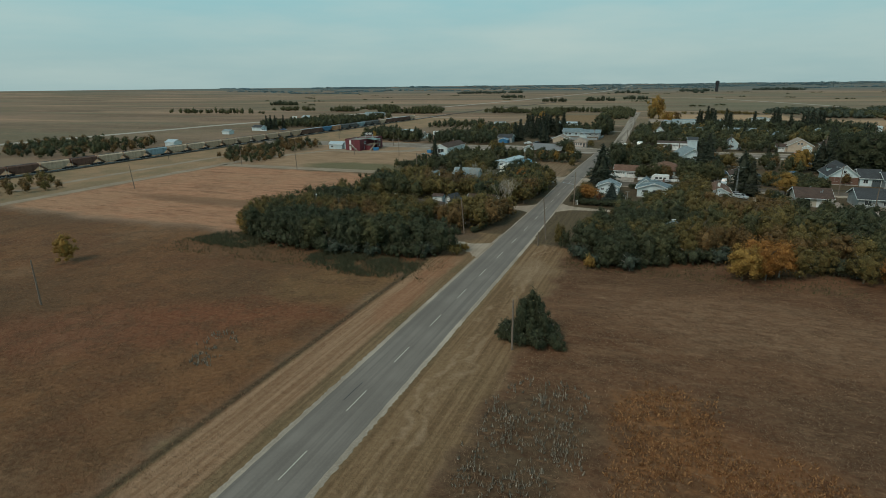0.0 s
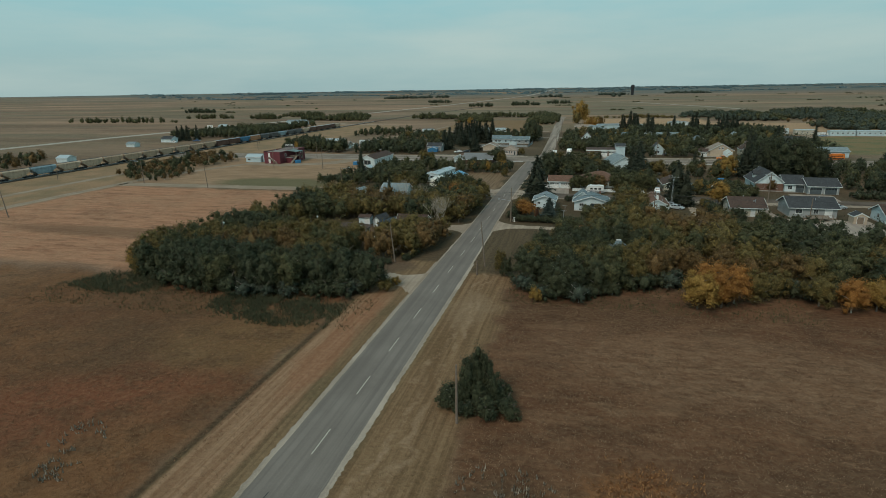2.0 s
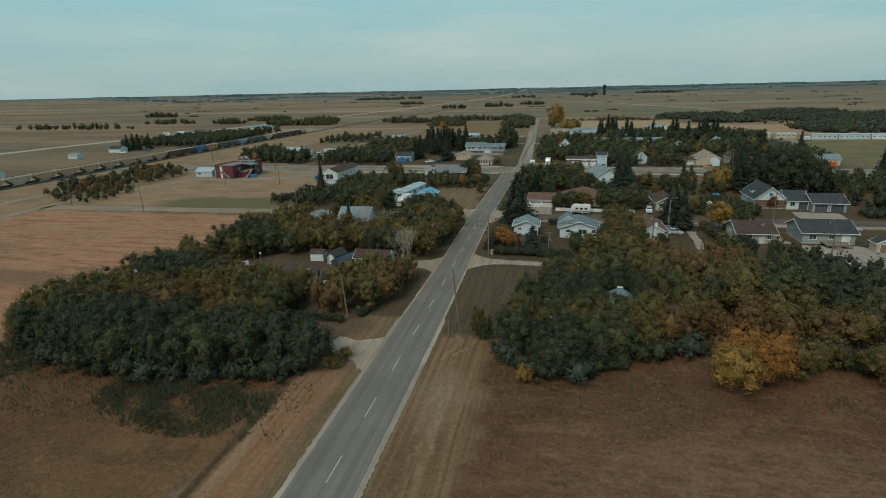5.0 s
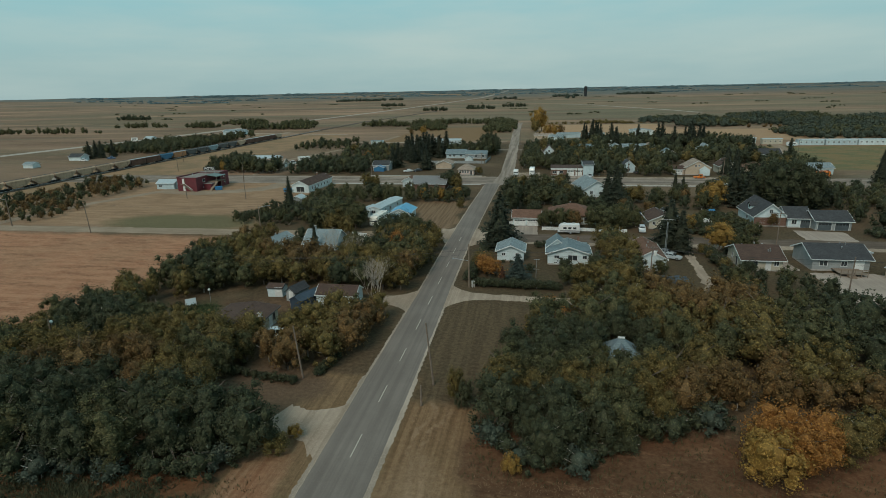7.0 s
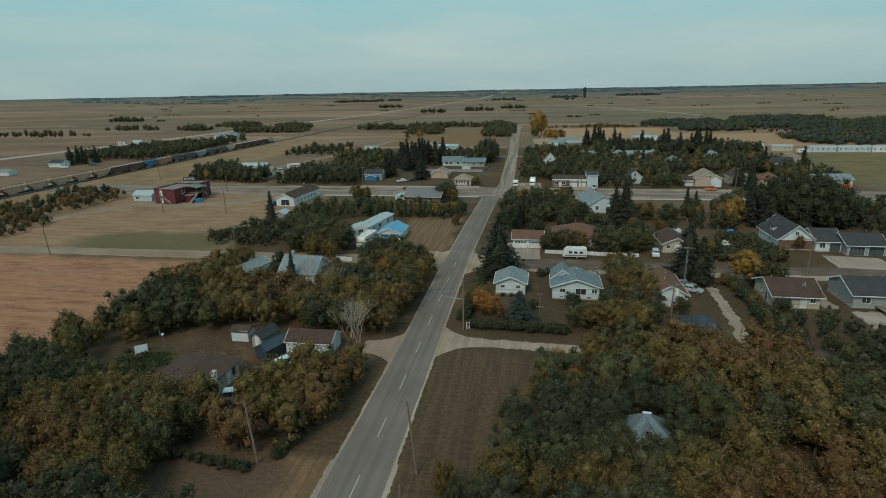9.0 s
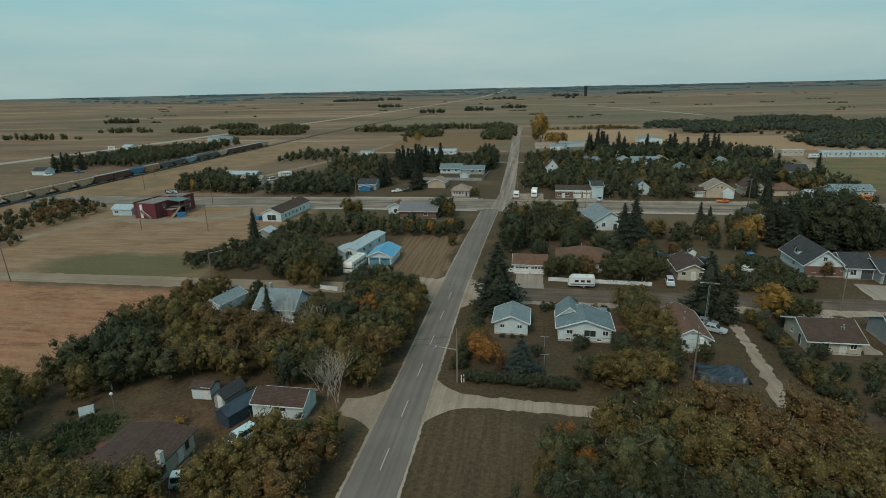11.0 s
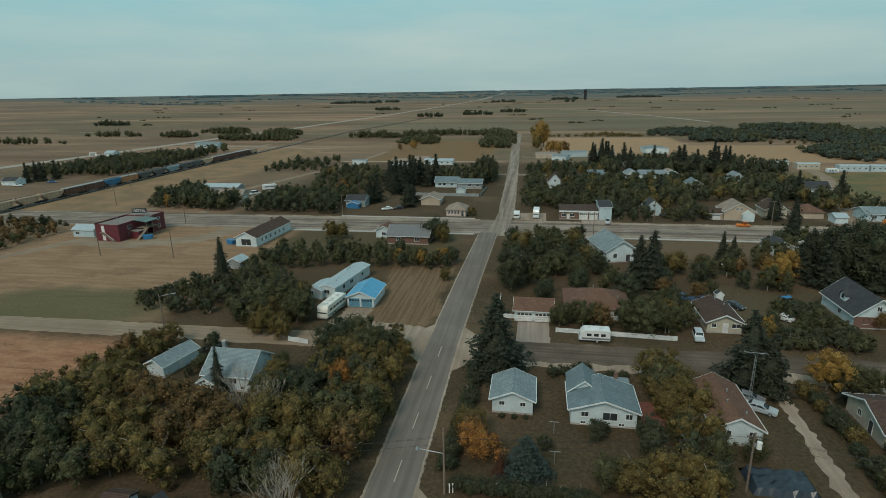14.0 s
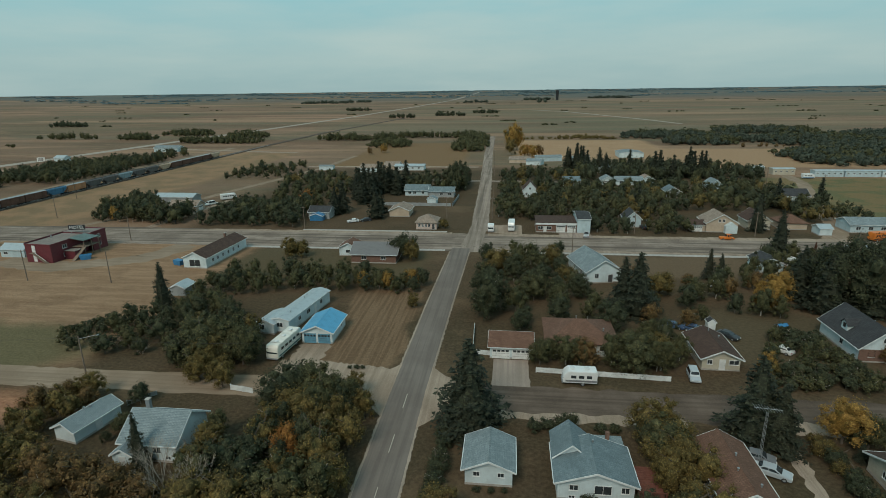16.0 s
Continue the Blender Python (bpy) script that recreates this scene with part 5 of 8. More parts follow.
def wood(poly, gap, kinds, hmin, hmax, level="near", seed=1, group="", make=None, wide=1.0, single=False, label="mixed autumn woodland of olive and dark green trees"):
    """Fills an area with plants that keep their distance: each a thing of its own, or one joined mass."""
    rng = random.Random(seed)
    xs, ys = [p[0] for p in poly], [p[1] for p in poly]
    got, placed = [], []
    for _ in range(int(14 * (max(xs) - min(xs)) * (max(ys) - min(ys)) / gap / gap)):
        x, y = rng.uniform(min(xs), max(xs)), rng.uniform(min(ys), max(ys))
        if not inside(x, y, poly) or any((x - a) ** 2 + (y - b) ** 2 < gap * gap for a, b in got):
            continue
        if any(x0 < x < x1 and y0 < y < y1 for x0, x1, y0, y1 in CLEAR):
            continue
        got.append((x, y))
        kind = kinds(x, y, rng) if callable(kinds) else rng.choice(kinds)
        h = rng.uniform(hmin, hmax)
        if single:
            (make or tree)(x, y, kind, h, level, wide, group or "woodland trees")
            continue
        v = rng.randrange(3)
        crown, trunk = leafy(kind, level, v, make is bush)
        sz = h / (2.4 if make is bush else (7.0, 8.0, 6.4)[v])
        s, g = sz * wide * rng.uniform(.9, 1.12), rng.uniform(0, 6.28)
        placed.append((crown, x, y, s, sz, g))
        if level != "far":
            placed.append((trunk, x, y, s, sz, g))
    if placed:
        joined("scrub" if make is bush else "woodland", label, "scrub" if make is bush else "woodland", placed)
    return got


# ---- houses east of the road ----
house("garage", "small white garage with a blue-grey shingle roof", "garage", 11.0, 17.2, 176.7, 183.4, 2.6, 1.3, "y", WHITE, ROOF_PALE, .45,
      windows=(("s", -1.6, 1.75, .75, .6), ("s", 1.6, 1.75, .75, .6)))
bung = house("house", "white bungalow with blue-grey shingle gables and a chimney", "house", 22.8, 32.2, 175.2, 182.4, 2.8, 1.55, "y", WHITE, ROOF_GREY, .5,
             windows=(("s", -2.7, 1.9, 1.0, .7), ("s", .9, 1.75, 2.0, 1.2), ("s", 3.6, 1.9, .9, .8), ("s", -2.9, .5, .7, .35), ("s", 2.6, .5, .7, .35), ("e", 1, 1.8, 1.2, 1.0)))
part("rear_gable_wall", Solid().prism([(-4.7, 0), (-.3, 0), (-.3, 3.1), (-2.5, 4.8), (-4.7, 3.1)], 1.0, 6.2), WHITE, bung)
part("rear_gable_roof", Solid().prism([(a - 2.5, z) for a, z in roof_outline(2.2, 3.1, 1.7, .4, .14)], .6, 6.6), ROOF_GREY, bung)
part("gable_fascia", Solid().prism([(a - 2.5, z - .05) if i < 3 else (a - 2.5, z + .02) for i, (a, z) in enumerate(roof_outline(2.2, 3.1, 1.7, .42, .14))], .54, .6), TRIM, bung)
part("rear_wing", Solid().box(-.2, 4.4, 3.4, 5.9, 0, 2.65), WHITE, bung)
part("rear_wing_roof", Solid().box(-.3, 4.8, 3.3, 6.3, 2.68, 2.88), ROOF_PALE, bung)
part("chimney", Solid().box(2.3, 2.8, 4.2, 4.7, 2.7, 4.7), BRICK_WALL, bung)
part("plumbing_vent", Solid().tube((.3, 2.4, 4.0), (.3, 2.4, 4.8), .12), STEEL, bung)
deck = thing("deck", "red-stained wooden deck with a railing", "deck", pose(34.6, 178.6, 0))
for k in range(14):
    part("deck_board", Solid().box(-1.6, 1.6, -3 + k * .44, -2.6 + k * .44, .62, .68), RED_WOOD, deck)
part("skirt", Solid().box(-1.6, 1.6, -3.0, -2.95, 0, .62), RED_WOOD, deck)
for x in (-1.6, 0, 1.55):
    part("post", Solid().box(x, x + .1, -3.05, -2.95, 0, 1.6), RED_WOOD, deck)
part("handrail", Solid().box(-1.65, 1.65, -3.06, -2.94, 1.55, 1.65), RED_WOOD, deck)
for k in range(12):
    part("baluster", Solid().box(-1.5 + k * .27, -1.45 + k * .27, -3.02, -2.98, .68, 1.55), RED_WOOD, deck)
house("house", "white house with a red-brown shingle gable roof", "house", 42.0, 48.4, 173.2, 185.4, 2.7, 1.7, "y", WHITE, ROOF_RED, .35,
      windows=(("s", 1.9, 1.8, .9, 1.0), ("s", -1.5, 1.8, 1.2, 1.0), ("e", 3, 1.7, 1.2, 1.0), ("e", -3, 1.7, 1.2, 1.0)), doors=(("e", 0, .9, 2.05, WHITE_DOOR),), vents=3)
house("house", "cream bungalow with a dark brown shingle roof", "house", 64.6, 72.8, 175.3, 185.0, 2.6, 1.9, "x", CREAM, ROOF_BROWN, .6,
      windows=(("s", 2.8, 1.7, .9, .9), ("s", -1.8, 1.7, 1.6, 1.1), ("w", 1.5, 1.7, .8, .9)), doors=(("s", 1.2, .95, 2.05, TRIM), ("w", -1.5, .9, 2.0, DARK_TRIM)), vents=7)
house("house", "grey-sided house with a charcoal roof", "house", 79.2, 90.4, 176.8, 186.4, 2.8, 2.0, "x", GREY_SIDING, ROOF_DARK, .55,
      windows=(("s", -3.4, 1.7, 1.5, 1.1), ("s", .6, 1.7, 1.1, 1.0)), doors=(("s", 3.6, 1.6, 2.05, TRIM),), vents=4)
deck2 = thing("deck", "weathered wooden deck with railing and steps", "deck", pose(85.6, 174.6, 0))
for k in range(10):
    part("deck_board", Solid().box(-2.6, 2.6, -1.9 + k * .4, -1.53 + k * .4, .62, .68), WOOD, deck2)
for x in (-2.6, -1.3, 0, 1.3, 2.5):
    part("post", Solid().box(x, x + .1, -1.95, -1.85, 0, 1.6), WOOD, deck2)
part("handrail", Solid().box(-2.65, 2.65, -1.97, -1.83, 1.55, 1.65), WOOD, deck2)
for k in range(3):
    part("step", Solid().box(-1.2, .2, -2.3 - .3 * k, -2.0 - .3 * k, 0, .48 - .16 * k), WOOD, deck2)
house("shed", "small tan wooden garden shed with double doors", "shed", 92.0, 95.0, 171.0, 174.0, 2.0, .8, "y", TAN_SIDING, ROOF_DARK, .2, doors=(("s", 0, 1.5, 1.7, WOOD),), base=False)
house("house", "white house with a reddish roof beside the gravel lane", "house", 99, 108, 171, 179, 2.6, 1.8, "x", WHITE, ROOF_BROWN, .5, windows=(("s", -2, 1.6, 1.2, 1.0), ("w", 0, 1.7, .9, .9)))
big = house("house", "white house with charcoal roof, dormer and front gable", "house", 81.2, 89.6, 217.0, 230.2, 3.1, 3.4, "y", WHITE, ROOF_DARK, .55,
            windows=(("s", -2.0, 1.7, 1.0, 1.2), ("s", 2.0, 1.7, 1.0, 1.2), ("w", -1, 1.6, 1.0, 1.0), ("s", 0, 4.4, .8, .9)), vents=1)
part("brick_face", Solid().box(-4.22, 4.22, -6.66, -6.6, .3, 2.6), BRICK_WALL, big)
dm = part("dormer", Solid().prism([(-1.0, 3.6), (1.0, 3.6), (1.0, 5.0), (0, 5.9), (-1.0, 5.0)], -3.6, -1.2, "x"), WHITE, big)
part("dormer_roof", Solid().prism([(u, z) for u, z in roof_outline(1.0, 5.0, .9, .25, .1)], -3.85, -.6, "x"), ROOF_DARK, dm)
part("pane", Solid().box(-3.66, -3.6, -.4, .4, 4.2, 5.1), GLASS, dm)
house("house_wing", "low connecting wing with a charcoal roof", "house wing", 89.7, 95.6, 216.0, 225.5, 2.8, 2.2, "x", WHITE, ROOF_DARK, .45, windows=(("s", -1.4, 1.7, 1.2, 1.2),), garage=(("s", 1.5, 2.4, 2.3, SLATE_DOOR),))
house("garage", "double garage with glazed doors and a charcoal roof", "garage", 95.7, 104.6, 213.4, 222.4, 2.7, 1.9, "x", GREY_SIDING, ROOF_DARK, .5, garage=(("s", -2.2, 3.4, 2.2, SLATE_DOOR), ("s", 2.1, 3.4, 2.2, SLATE_DOOR)))
house("garage", "white double garage with a red-brown shingle roof", "garage", 13.0, 21.0, 212.2, 219.0, 2.55, 1.5, "x", WHITE, ROOF_RED, .4, garage=(("s", -1.9, 3.2, 2.1, WHITE_DOOR), ("s", 1.9, 3.2, 2.1, WHITE_DOOR)))
house("house", "white house with orange-brown hipped shingle roof among trees", "house", 24.0, 37.2, 214.6, 226.0, 2.8, 2.6, "x", WHITE, ROOF_RED, .5, hip=True,
      windows=(("s", -4, 1.7, 1.4, 1.0), ("s", 0, 1.7, 1.2, 1.0), ("s", 4, 1.7, 1.4, 1.0)), vents=2)
fence("fence", "white painted board fence before the house", (21.6, 207.4), (45.0, 206.2), 1.05, TRIM)
fence("fence", "white painted board fence beside the garage", (9.8, 213.6), (13.0, 213.2), 1.05, TRIM)
fence("fence", "white painted board fence beside the road", (9.6, 213.8), (9.2, 226), 1.05, TRIM)
house("house", "cream house with a brown shingle roof", "house", 51.6, 58.2, 211.2, 221.6, 2.5, 1.5, "y", CREAM, ROOF_BROWN, .5,
      windows=(("s", -2.0, 1.7, .8, .8), ("s", 2.2, 1.7, 1.6, .8), ("w", -2, 1.7, 1.0, 1.0), ("w", 2.5, 1.7, 1.0, 1.0)), doors=(("s", .2, .9, 2.0, WHITE_DOOR),), vents=2)
house("church_hall", "white hall with a pale grey shingle roof", "hall", 35.0, 44.4, 257.0, 271.0, 3.4, 2.8, "y", WHITE, ROOF_PALE, .5, turn=14,
      windows=(("s", -2, 2.0, 1.0, 1.2), ("w", -3, 2.0, 1.0, 1.3), ("w", 2, 2.0, 1.0, 1.3)), doors=(("s", 1.8, 1.2, 2.1, DARK_TRIM),))
cottage = house("house", "small grey-shingled cottage with a dormer among trees", "house", 30.2, 35.2, 126.0, 130.6, 2.9, 2.3, "x", GREY_SIDING, ROOF_GREY, .3, hip=True, windows=(("s", -1.5, 1.8, .8, 1.0), ("s", 1.5, 1.8, .8, 1.0)), doors=(("s", 0, .9, 2.0, WHITE_DOOR),))
dm = part("dormer", Solid().prism([(-.6, 3.0), (.6, 3.0), (.6, 3.9), (0, 4.6), (-.6, 3.9)], -1.9, .1), GREY_SIDING, cottage)
part("dormer_roof", Solid().prism(roof_outline(.6, 3.9, .7, .2, .1), -2.1, .2), ROOF_GREY, dm)
part("pane", Solid().box(-.35, .35, -1.95, -1.9, 3.2, 3.9), GLASS, dm)
part("ridge_board", Solid().box(-.5, .5, -.12, .12, 5.12, 5.3), TRIM, cottage)
cottage.matrix_basis = pose(32.6, 127.6, -.7)
tarp = thing("tarpaulin", "black tarpaulin weighed down over a low stack", "tarpaulin", pose(47.9, 165.8, 0))
rng_t = random.Random(3)
tv = [(-4 + 8 * i / 12, -2.6 + 5.2 * j / 8, (.0 if i in (0, 12) or j in (0, 8) else .75 + rng_t.uniform(-.18, .18))) for j in range(9) for i in range(13)]
tf = [(j * 13 + i, j * 13 + i + 1, j * 13 + i + 14, j * 13 + i + 13) for j in range(8) for i in range(12)]
tsheet = new("sheet", mesh_of("sheet", tv, tf, [paint("tarpaulin_blue_black", (0.020, 0.029, 0.040), .32, scale=1.5)], False))
tsheet.parent = tarp
mast = thing("antenna_mast", "tall lattice mast with a television aerial", "antenna", pose(50.4, 184.0, 0))
for k in range(3):
    g = k * 2.094
    part("mast_leg", Solid().tube((.22 * math.cos(g), .22 * math.sin(g), 0), (.14 * math.cos(g), .14 * math.sin(g), 8.6), .03, sides=5), STEEL, mast)
for j in range(16):
    part("brace", Solid().tube((.2, 0, .4 + j * .5), (-.1, .18 if j % 2 else -.18, .9 + j * .5), .018, sides=4), STEEL, mast)
boom = part("boom", Solid().tube((-1.6, .4, 9.0), (1.6, -.4, 9.2), .03, sides=5), STEEL, mast)
for k in range(10):
    x = -1.5 + k * .33
    part("element", Solid().tube((x, -.9 + k * .04 - x * .25, 9.1), (x, .9 - k * .04 - x * .25, 9.1), .015, sides=4), STEEL, boom)
clothes = thing("clothes_post", "white T-shaped washing-line post on a lawn", "washing line post", pose(20.3, 172.4, 0), "washing line posts")
part("post", Solid().box(-.05, .05, -.05, .05, 0, 2.0), STEEL, clothes)
part("crossbar", Solid().box(-.7, .7, -.04, .04, 1.92, 2.0), STEEL, clothes)
copy_thing(clothes, pose(20.2, 165.6, 0))

swing = thing("garden_swing", "steel A-frame garden swing with a blue canopy on a lawn", "swing", pose(72.8, 228.4, 0, 0, 0, 20))
for x in (-1.1, 1.1):
    for y in (-.9, .9):
        part("leg", Solid().tube((x, y, 0), (x, 0, 2.1), .04, sides=6), STEEL, swing)
part("top_bar", Solid().tube((-1.2, 0, 2.1), (1.2, 0, 2.1), .045, sides=6), STEEL, swing)
part("canopy", Solid().prism([(-.7, 1.95), (0, 2.35), (.7, 1.95), (.7, 2.0), (0, 2.4), (-.7, 2.0)], -1.15, 1.15, "x"), TARP_BLUE, swing)
part("seat", Solid().box(-.9, .9, -.25, .25, .5, .58), WOOD, swing)
part("backrest", Solid().box(-.9, .9, .22, .28, .58, 1.05), WOOD, swing)
utility_post = thing("utility_post", "short white plastic marker post beside the road", "marker post", pose(7.2, 158.2, 0), "marker posts")
part("post", Solid().box(-.07, .07, -.05, .05, 0, 1.25).bevelled(.02), SIGN_WHITE, utility_post)
part("cap", Solid().box(-.09, .09, -.07, .07, 1.25, 1.36).bevelled(.02), SIGN_WHITE, utility_post)
copy_thing(utility_post, pose(7.6, 158.3, 0))

# ---- houses west of the road ----
house("garage", "white garage with a dark brown shingle roof", "garage", -21.4, -13.6, 144.9, 149.5, 2.2, 1.25, "x", WHITE, ROOF_BROWN, .22, windows=(("s", .4, 1.6, 1.7, .6),))
house("house", "cream house with a dark brown roof and a big white chimney", "house", -34.4, -25.6, 129.0, 137.2, 2.6, .55, "y", CREAM, ROOF_BROWN, .45, trim=DARK_TRIM,
      windows=(("e", -2.2, 1.5, .9, 1.1), ("e", 2.6, 1.5, .6, 1.0)), doors=(("e", 1.2, .9, 2.0, WHITE_DOOR),), chimney=(4.7, -2.6, 4.2, TRIM))
yard_deck = thing("deck", "low weathered wooden deck beside the house", "deck", pose(-23.4, 133.4, 0))
for k in range(9):
    part("deck_board", Solid().box(-1.7, 1.7, -1.6 + k * .36, -1.28 + k * .36, 0, .22), WOOD, yard_deck)
panel = thing("cold_frame", "tilted pale glazed panel in a vegetable garden", "cold frame", pose(-46.4, 142.2, 0, 0, 0, 38))
part("frame", Solid().prism([(-.5, 0), (.5, 0), (.5, .2), (.15, 1.3), (.05, 1.3), (-.5, .2)], -1.0, 1.0, "x"), CONCRETE, panel)
part("pane", Solid().prism([(-.55, .24), (-.5, .22), (.06, 1.25), (.0, 1.27)], -.92, .92, "x"), ROOF_METAL, panel)
bed = strip("flower_bed", [(-39.6, 131.0), (-38.4, 136.6)], 1.2, .08, RED_WOOD, "strip of red-brown mulch beside a house", "flower bed", .15, .5, 41)
edging = thing("garden_edging", "thin pale timber edging of a vegetable garden", "edging", pose(-37.6, 128.4, 0, 0, 0, 62))
part("board", Solid().box(0, 12.0, -.05, .05, 0, .14), WOOD, edging)
ramp = thing("ramp", "weathered plank ramp at the grey shed", "ramp", pose(-26.0, 144.2, 0, 0, 0, -60))
part("board", Solid().prism([(-1.5, 0), (1.5, 0), (1.5, .3), (-1.5, .05)], -.5, .5), WOOD, ramp)
house("shed", "small white garden shed with a dark roof", "shed", -33.2, -30.0, 148.2, 150.6, 1.9, .5, "x", WHITE, ROOF_BROWN, .15, trim=DARK_TRIM, doors=(("s", .8, 1.4, 1.8, WHITE_DOOR),), base=False)
house("shed", "narrow grey shed with a white door", "shed", -27.8, -25.5, 146.0, 150.0, 2.0, 1.0, "y", GREY_SIDING, ROOF_DARK, .15, turn=-18, trim=DARK_TRIM, doors=(("s", .2, .9, 1.95, WHITE_DOOR),), base=False)
house("shed", "long navy-blue shed with a dark roof", "shed", -24.6, -21.9, 141.9, 148.4, 1.9, .75, "y", NAVY, NAVY, .1, turn=-22, base=False, trim=NAVY)
house("house", "white house with pale blue-grey shingles and a steel chimney", "house", -37.6, -29.4, 176.8, 185.0, 3.1, 2.6, "x", WHITE, ROOF_PALE, .45,
      windows=(("s", -2.8, 2.2, 1.4, .9), ("s", 1.2, 2.0, 1.2, 1.0), ("w", 2, 2.2, 1.0, 1.0), ("s", 2.8, .8, .7, .5)), chimney=(-3.2, 1.6, 6.3, STEEL))
house("porch", "small gabled entrance porch with pale shingles", "porch", -37.4, -34.4, 174.6, 176.7, 2.5, .9, "y", WHITE, ROOF_PALE, .25, doors=(("s", 0, .9, 2.0, WHITE_DOOR),))
house("shed", "long low shed with pale grey shingles", "shed", -50.2, -46.2, 179.6, 187.6, 2.2, 1.0, "y", WHITE, ROOF_PALE, .35, turn=-12, doors=(("e", 0, 1.0, 1.9, WHITE_DOOR),), vents=2)
fence("fence", "short white board fence in a garden", (-31.5, 196.2), (-27, 195.4), 1.1, TRIM)
fence("fence", "grey board fence behind the long shed", (-46.4, 189.8), (-43.4, 193.4), .9, GREY_SIDING)
house("mobile_home", "long white mobile home with a pale blue metal roof", "mobile home", -33.0, -28.6, 219.6, 238.4, 2.9, .5, "y", WHITE, ROOF_METAL, .2, turn=-9,
      windows=(("e", -5, 1.8, 1.0, .9), ("e", -1, 1.8, 1.4, .9), ("e", 5, 1.8, 1.0, .9), ("s", 0, 1.8, 1.3, 1.0)), doors=(("e", 2.2, .9, 2.0, WHITE_DOOR),), vents=3)
house("porch", "white porch addition with a pale blue roof", "porch", -36.6, -32.6, 218.8, 225.4, 2.4, .7, "y", WHITE, ROOF_METAL, .25, turn=-9, windows=(("s", -.9, 1.5, 1.1, 1.1), ("w", 0, 1.5, 2, 1.0)))
blue_garage = house("garage", "white garage with a bright sky-blue metal roof", "garage", -25.7, -19.3, 215.4, 224.6, 2.5, 1.35, "y", WHITE, ROOF_BLUE, .4, garage=(("s", -1.5, 2.6, 2.15, BLUE_DOOR), ("s", 1.5, 2.6, 2.15, BLUE_DOOR)), trim=TRIM, windows=(("e", 1.6, 1.6, .8, .9),))
house("motel_block", "long low white building with a brown shingle roof", "motel", -78.6, -71.2, 260.4, 283.4, 3.2, 1.7, "y", WHITE, ROOF_BROWN, .35, turn=-3,
      windows=(("e", -8, 1.7, .9, 1.0), ("e", -5.5, 1.7, .9, 1.0), ("e", -2.5, 1.7, .9, 1.0), ("e", .5, 1.7, .9, 1.0), ("e", 3.5, 1.7, .9, 1.0), ("e", 6.5, 1.7, .9, 1.0), ("s", 0, 1.6, 3.4, 2.0)), chimney=(-1.5, 8, 5.6, BRICK_WALL))
house("house", "low dark house with a weathered metal roof", "house", -30.6, -17.0, 269.2, 280.4, 2.8, 2.2, "x", BRICK_WALL, metal_roof("roof_brown_metal", (0.16, 0.15, 0.145)), .5, windows=(("s", -3, 1.7, 1.4, 1.0), ("s", 3, 1.7, 1.4, 1.0)))
house("shop", "small white shop with a red-brown roof", "shop", -36.4, -30.8, 276.0, 282.4, 2.8, 1.4, "y", WHITE, ROOF_RED, .4, windows=(("s", 0, 1.5, 1.4, .9),), doors=(("e", 0, .9, 2.0, DARK_TRIM),))
house("shed", "small dark shed with a pale roof behind spruces", "shed", -69.5, -65.5, 238.6, 243.2, 2.1, .9, "y", GREY_SIDING, ROOF_METAL, .25, base=False)

# the red hotel
hotel = thing("hotel", "dark red two-storey hotel with a flat gravel roof", "hotel", pose(-127.6, 272.0, 0, 0, 0, -4))
part("wall", Solid().box(-3.7, 5.6, -10, 4, 0, 5.6), RED_SIDING, hotel)
part("rear_wall", Solid().box(-3.7, 7.4, 4, 10, 0, 6.0), RED_SIDING, hotel)
part("roof", Solid().box(-3.5, 5.4, -9.8, 4.2, 5.6, 5.7), ROOF_FLAT, hotel)
part("rear_roof", Solid().box(-3.5, 7.2, 4.2, 9.8, 6.0, 6.1), ROOF_FLAT, hotel)
for a in ((-3.8, 5.7, -10.1, -9.9, 5.5, 5.9), (5.5, 5.7, -10, 4, 5.5, 5.9), (-3.8, -3.6, -10, 10, 5.5, 6.15), (-3.7, 7.5, 9.9, 10.1, 5.9, 6.35), (7.3, 7.5, 4, 10, 5.9, 6.35)):
    part("parapet", Solid().box(*a), RED_SIDING, hotel)
add_window(hotel, 11.2, 20, "e", -5, 4.1, 1.5, 1.1, TRIM)
add_window(hotel, 11.2, 20, "e", -5, 1.5, 1.5, 1.1, TRIM)
add_window(hotel, 14.8, 20, "e", 6.8, 4.6, 1.3, 1.0, TRIM)
add_window(hotel, 14.8, 20, "e", 6.8, 2.0, 1.0, 1.0, TRIM)
for z in (3.2, .2):
    add_door(hotel, 11.4, 20, "s", -.6, 1.0, 2.1, WHITE_DOOR, z)
stair = part("stair", Solid().prism([(0.0, 3.1), (0.0, 2.85), (4.0, 0), (4.4, 0)], -11.2, -10.2), WOOD, hotel)
part("landing", Solid().box(-1.4, 0.1, -11.2, -10.0, 3.0, 3.15), WOOD, stair)
part("handrail", Solid().prism([(0.0, 4.1), (0.0, 3.98), (4.3, .9), (4.3, 1.02)], -11.22, -11.16), TRIM, stair)
porch = part("porch_roof", Solid().prism([(4.9, 5.8), (10.4, 5.2), (10.4, 5.35), (4.9, 6.0)], -2.5, 3.9), metal_roof("roof_green_metal", (0.10, 0.15, 0.14)), hotel)
part("porch_floor", Solid().box(5.6, 10.2, -2.4, 3.8, 3.0, 3.2), WOOD, hotel)
for y in (-2.3, .6, 3.6):
    part("porch_post", Solid().box(10.0, 10.2, y, y + .2, 0, 5.3), WOOD, porch)
part("lower_porch", Solid().box(5.6, 9.4, -5.4, -2.5, 0, 2.6), RED_SIDING, hotel)
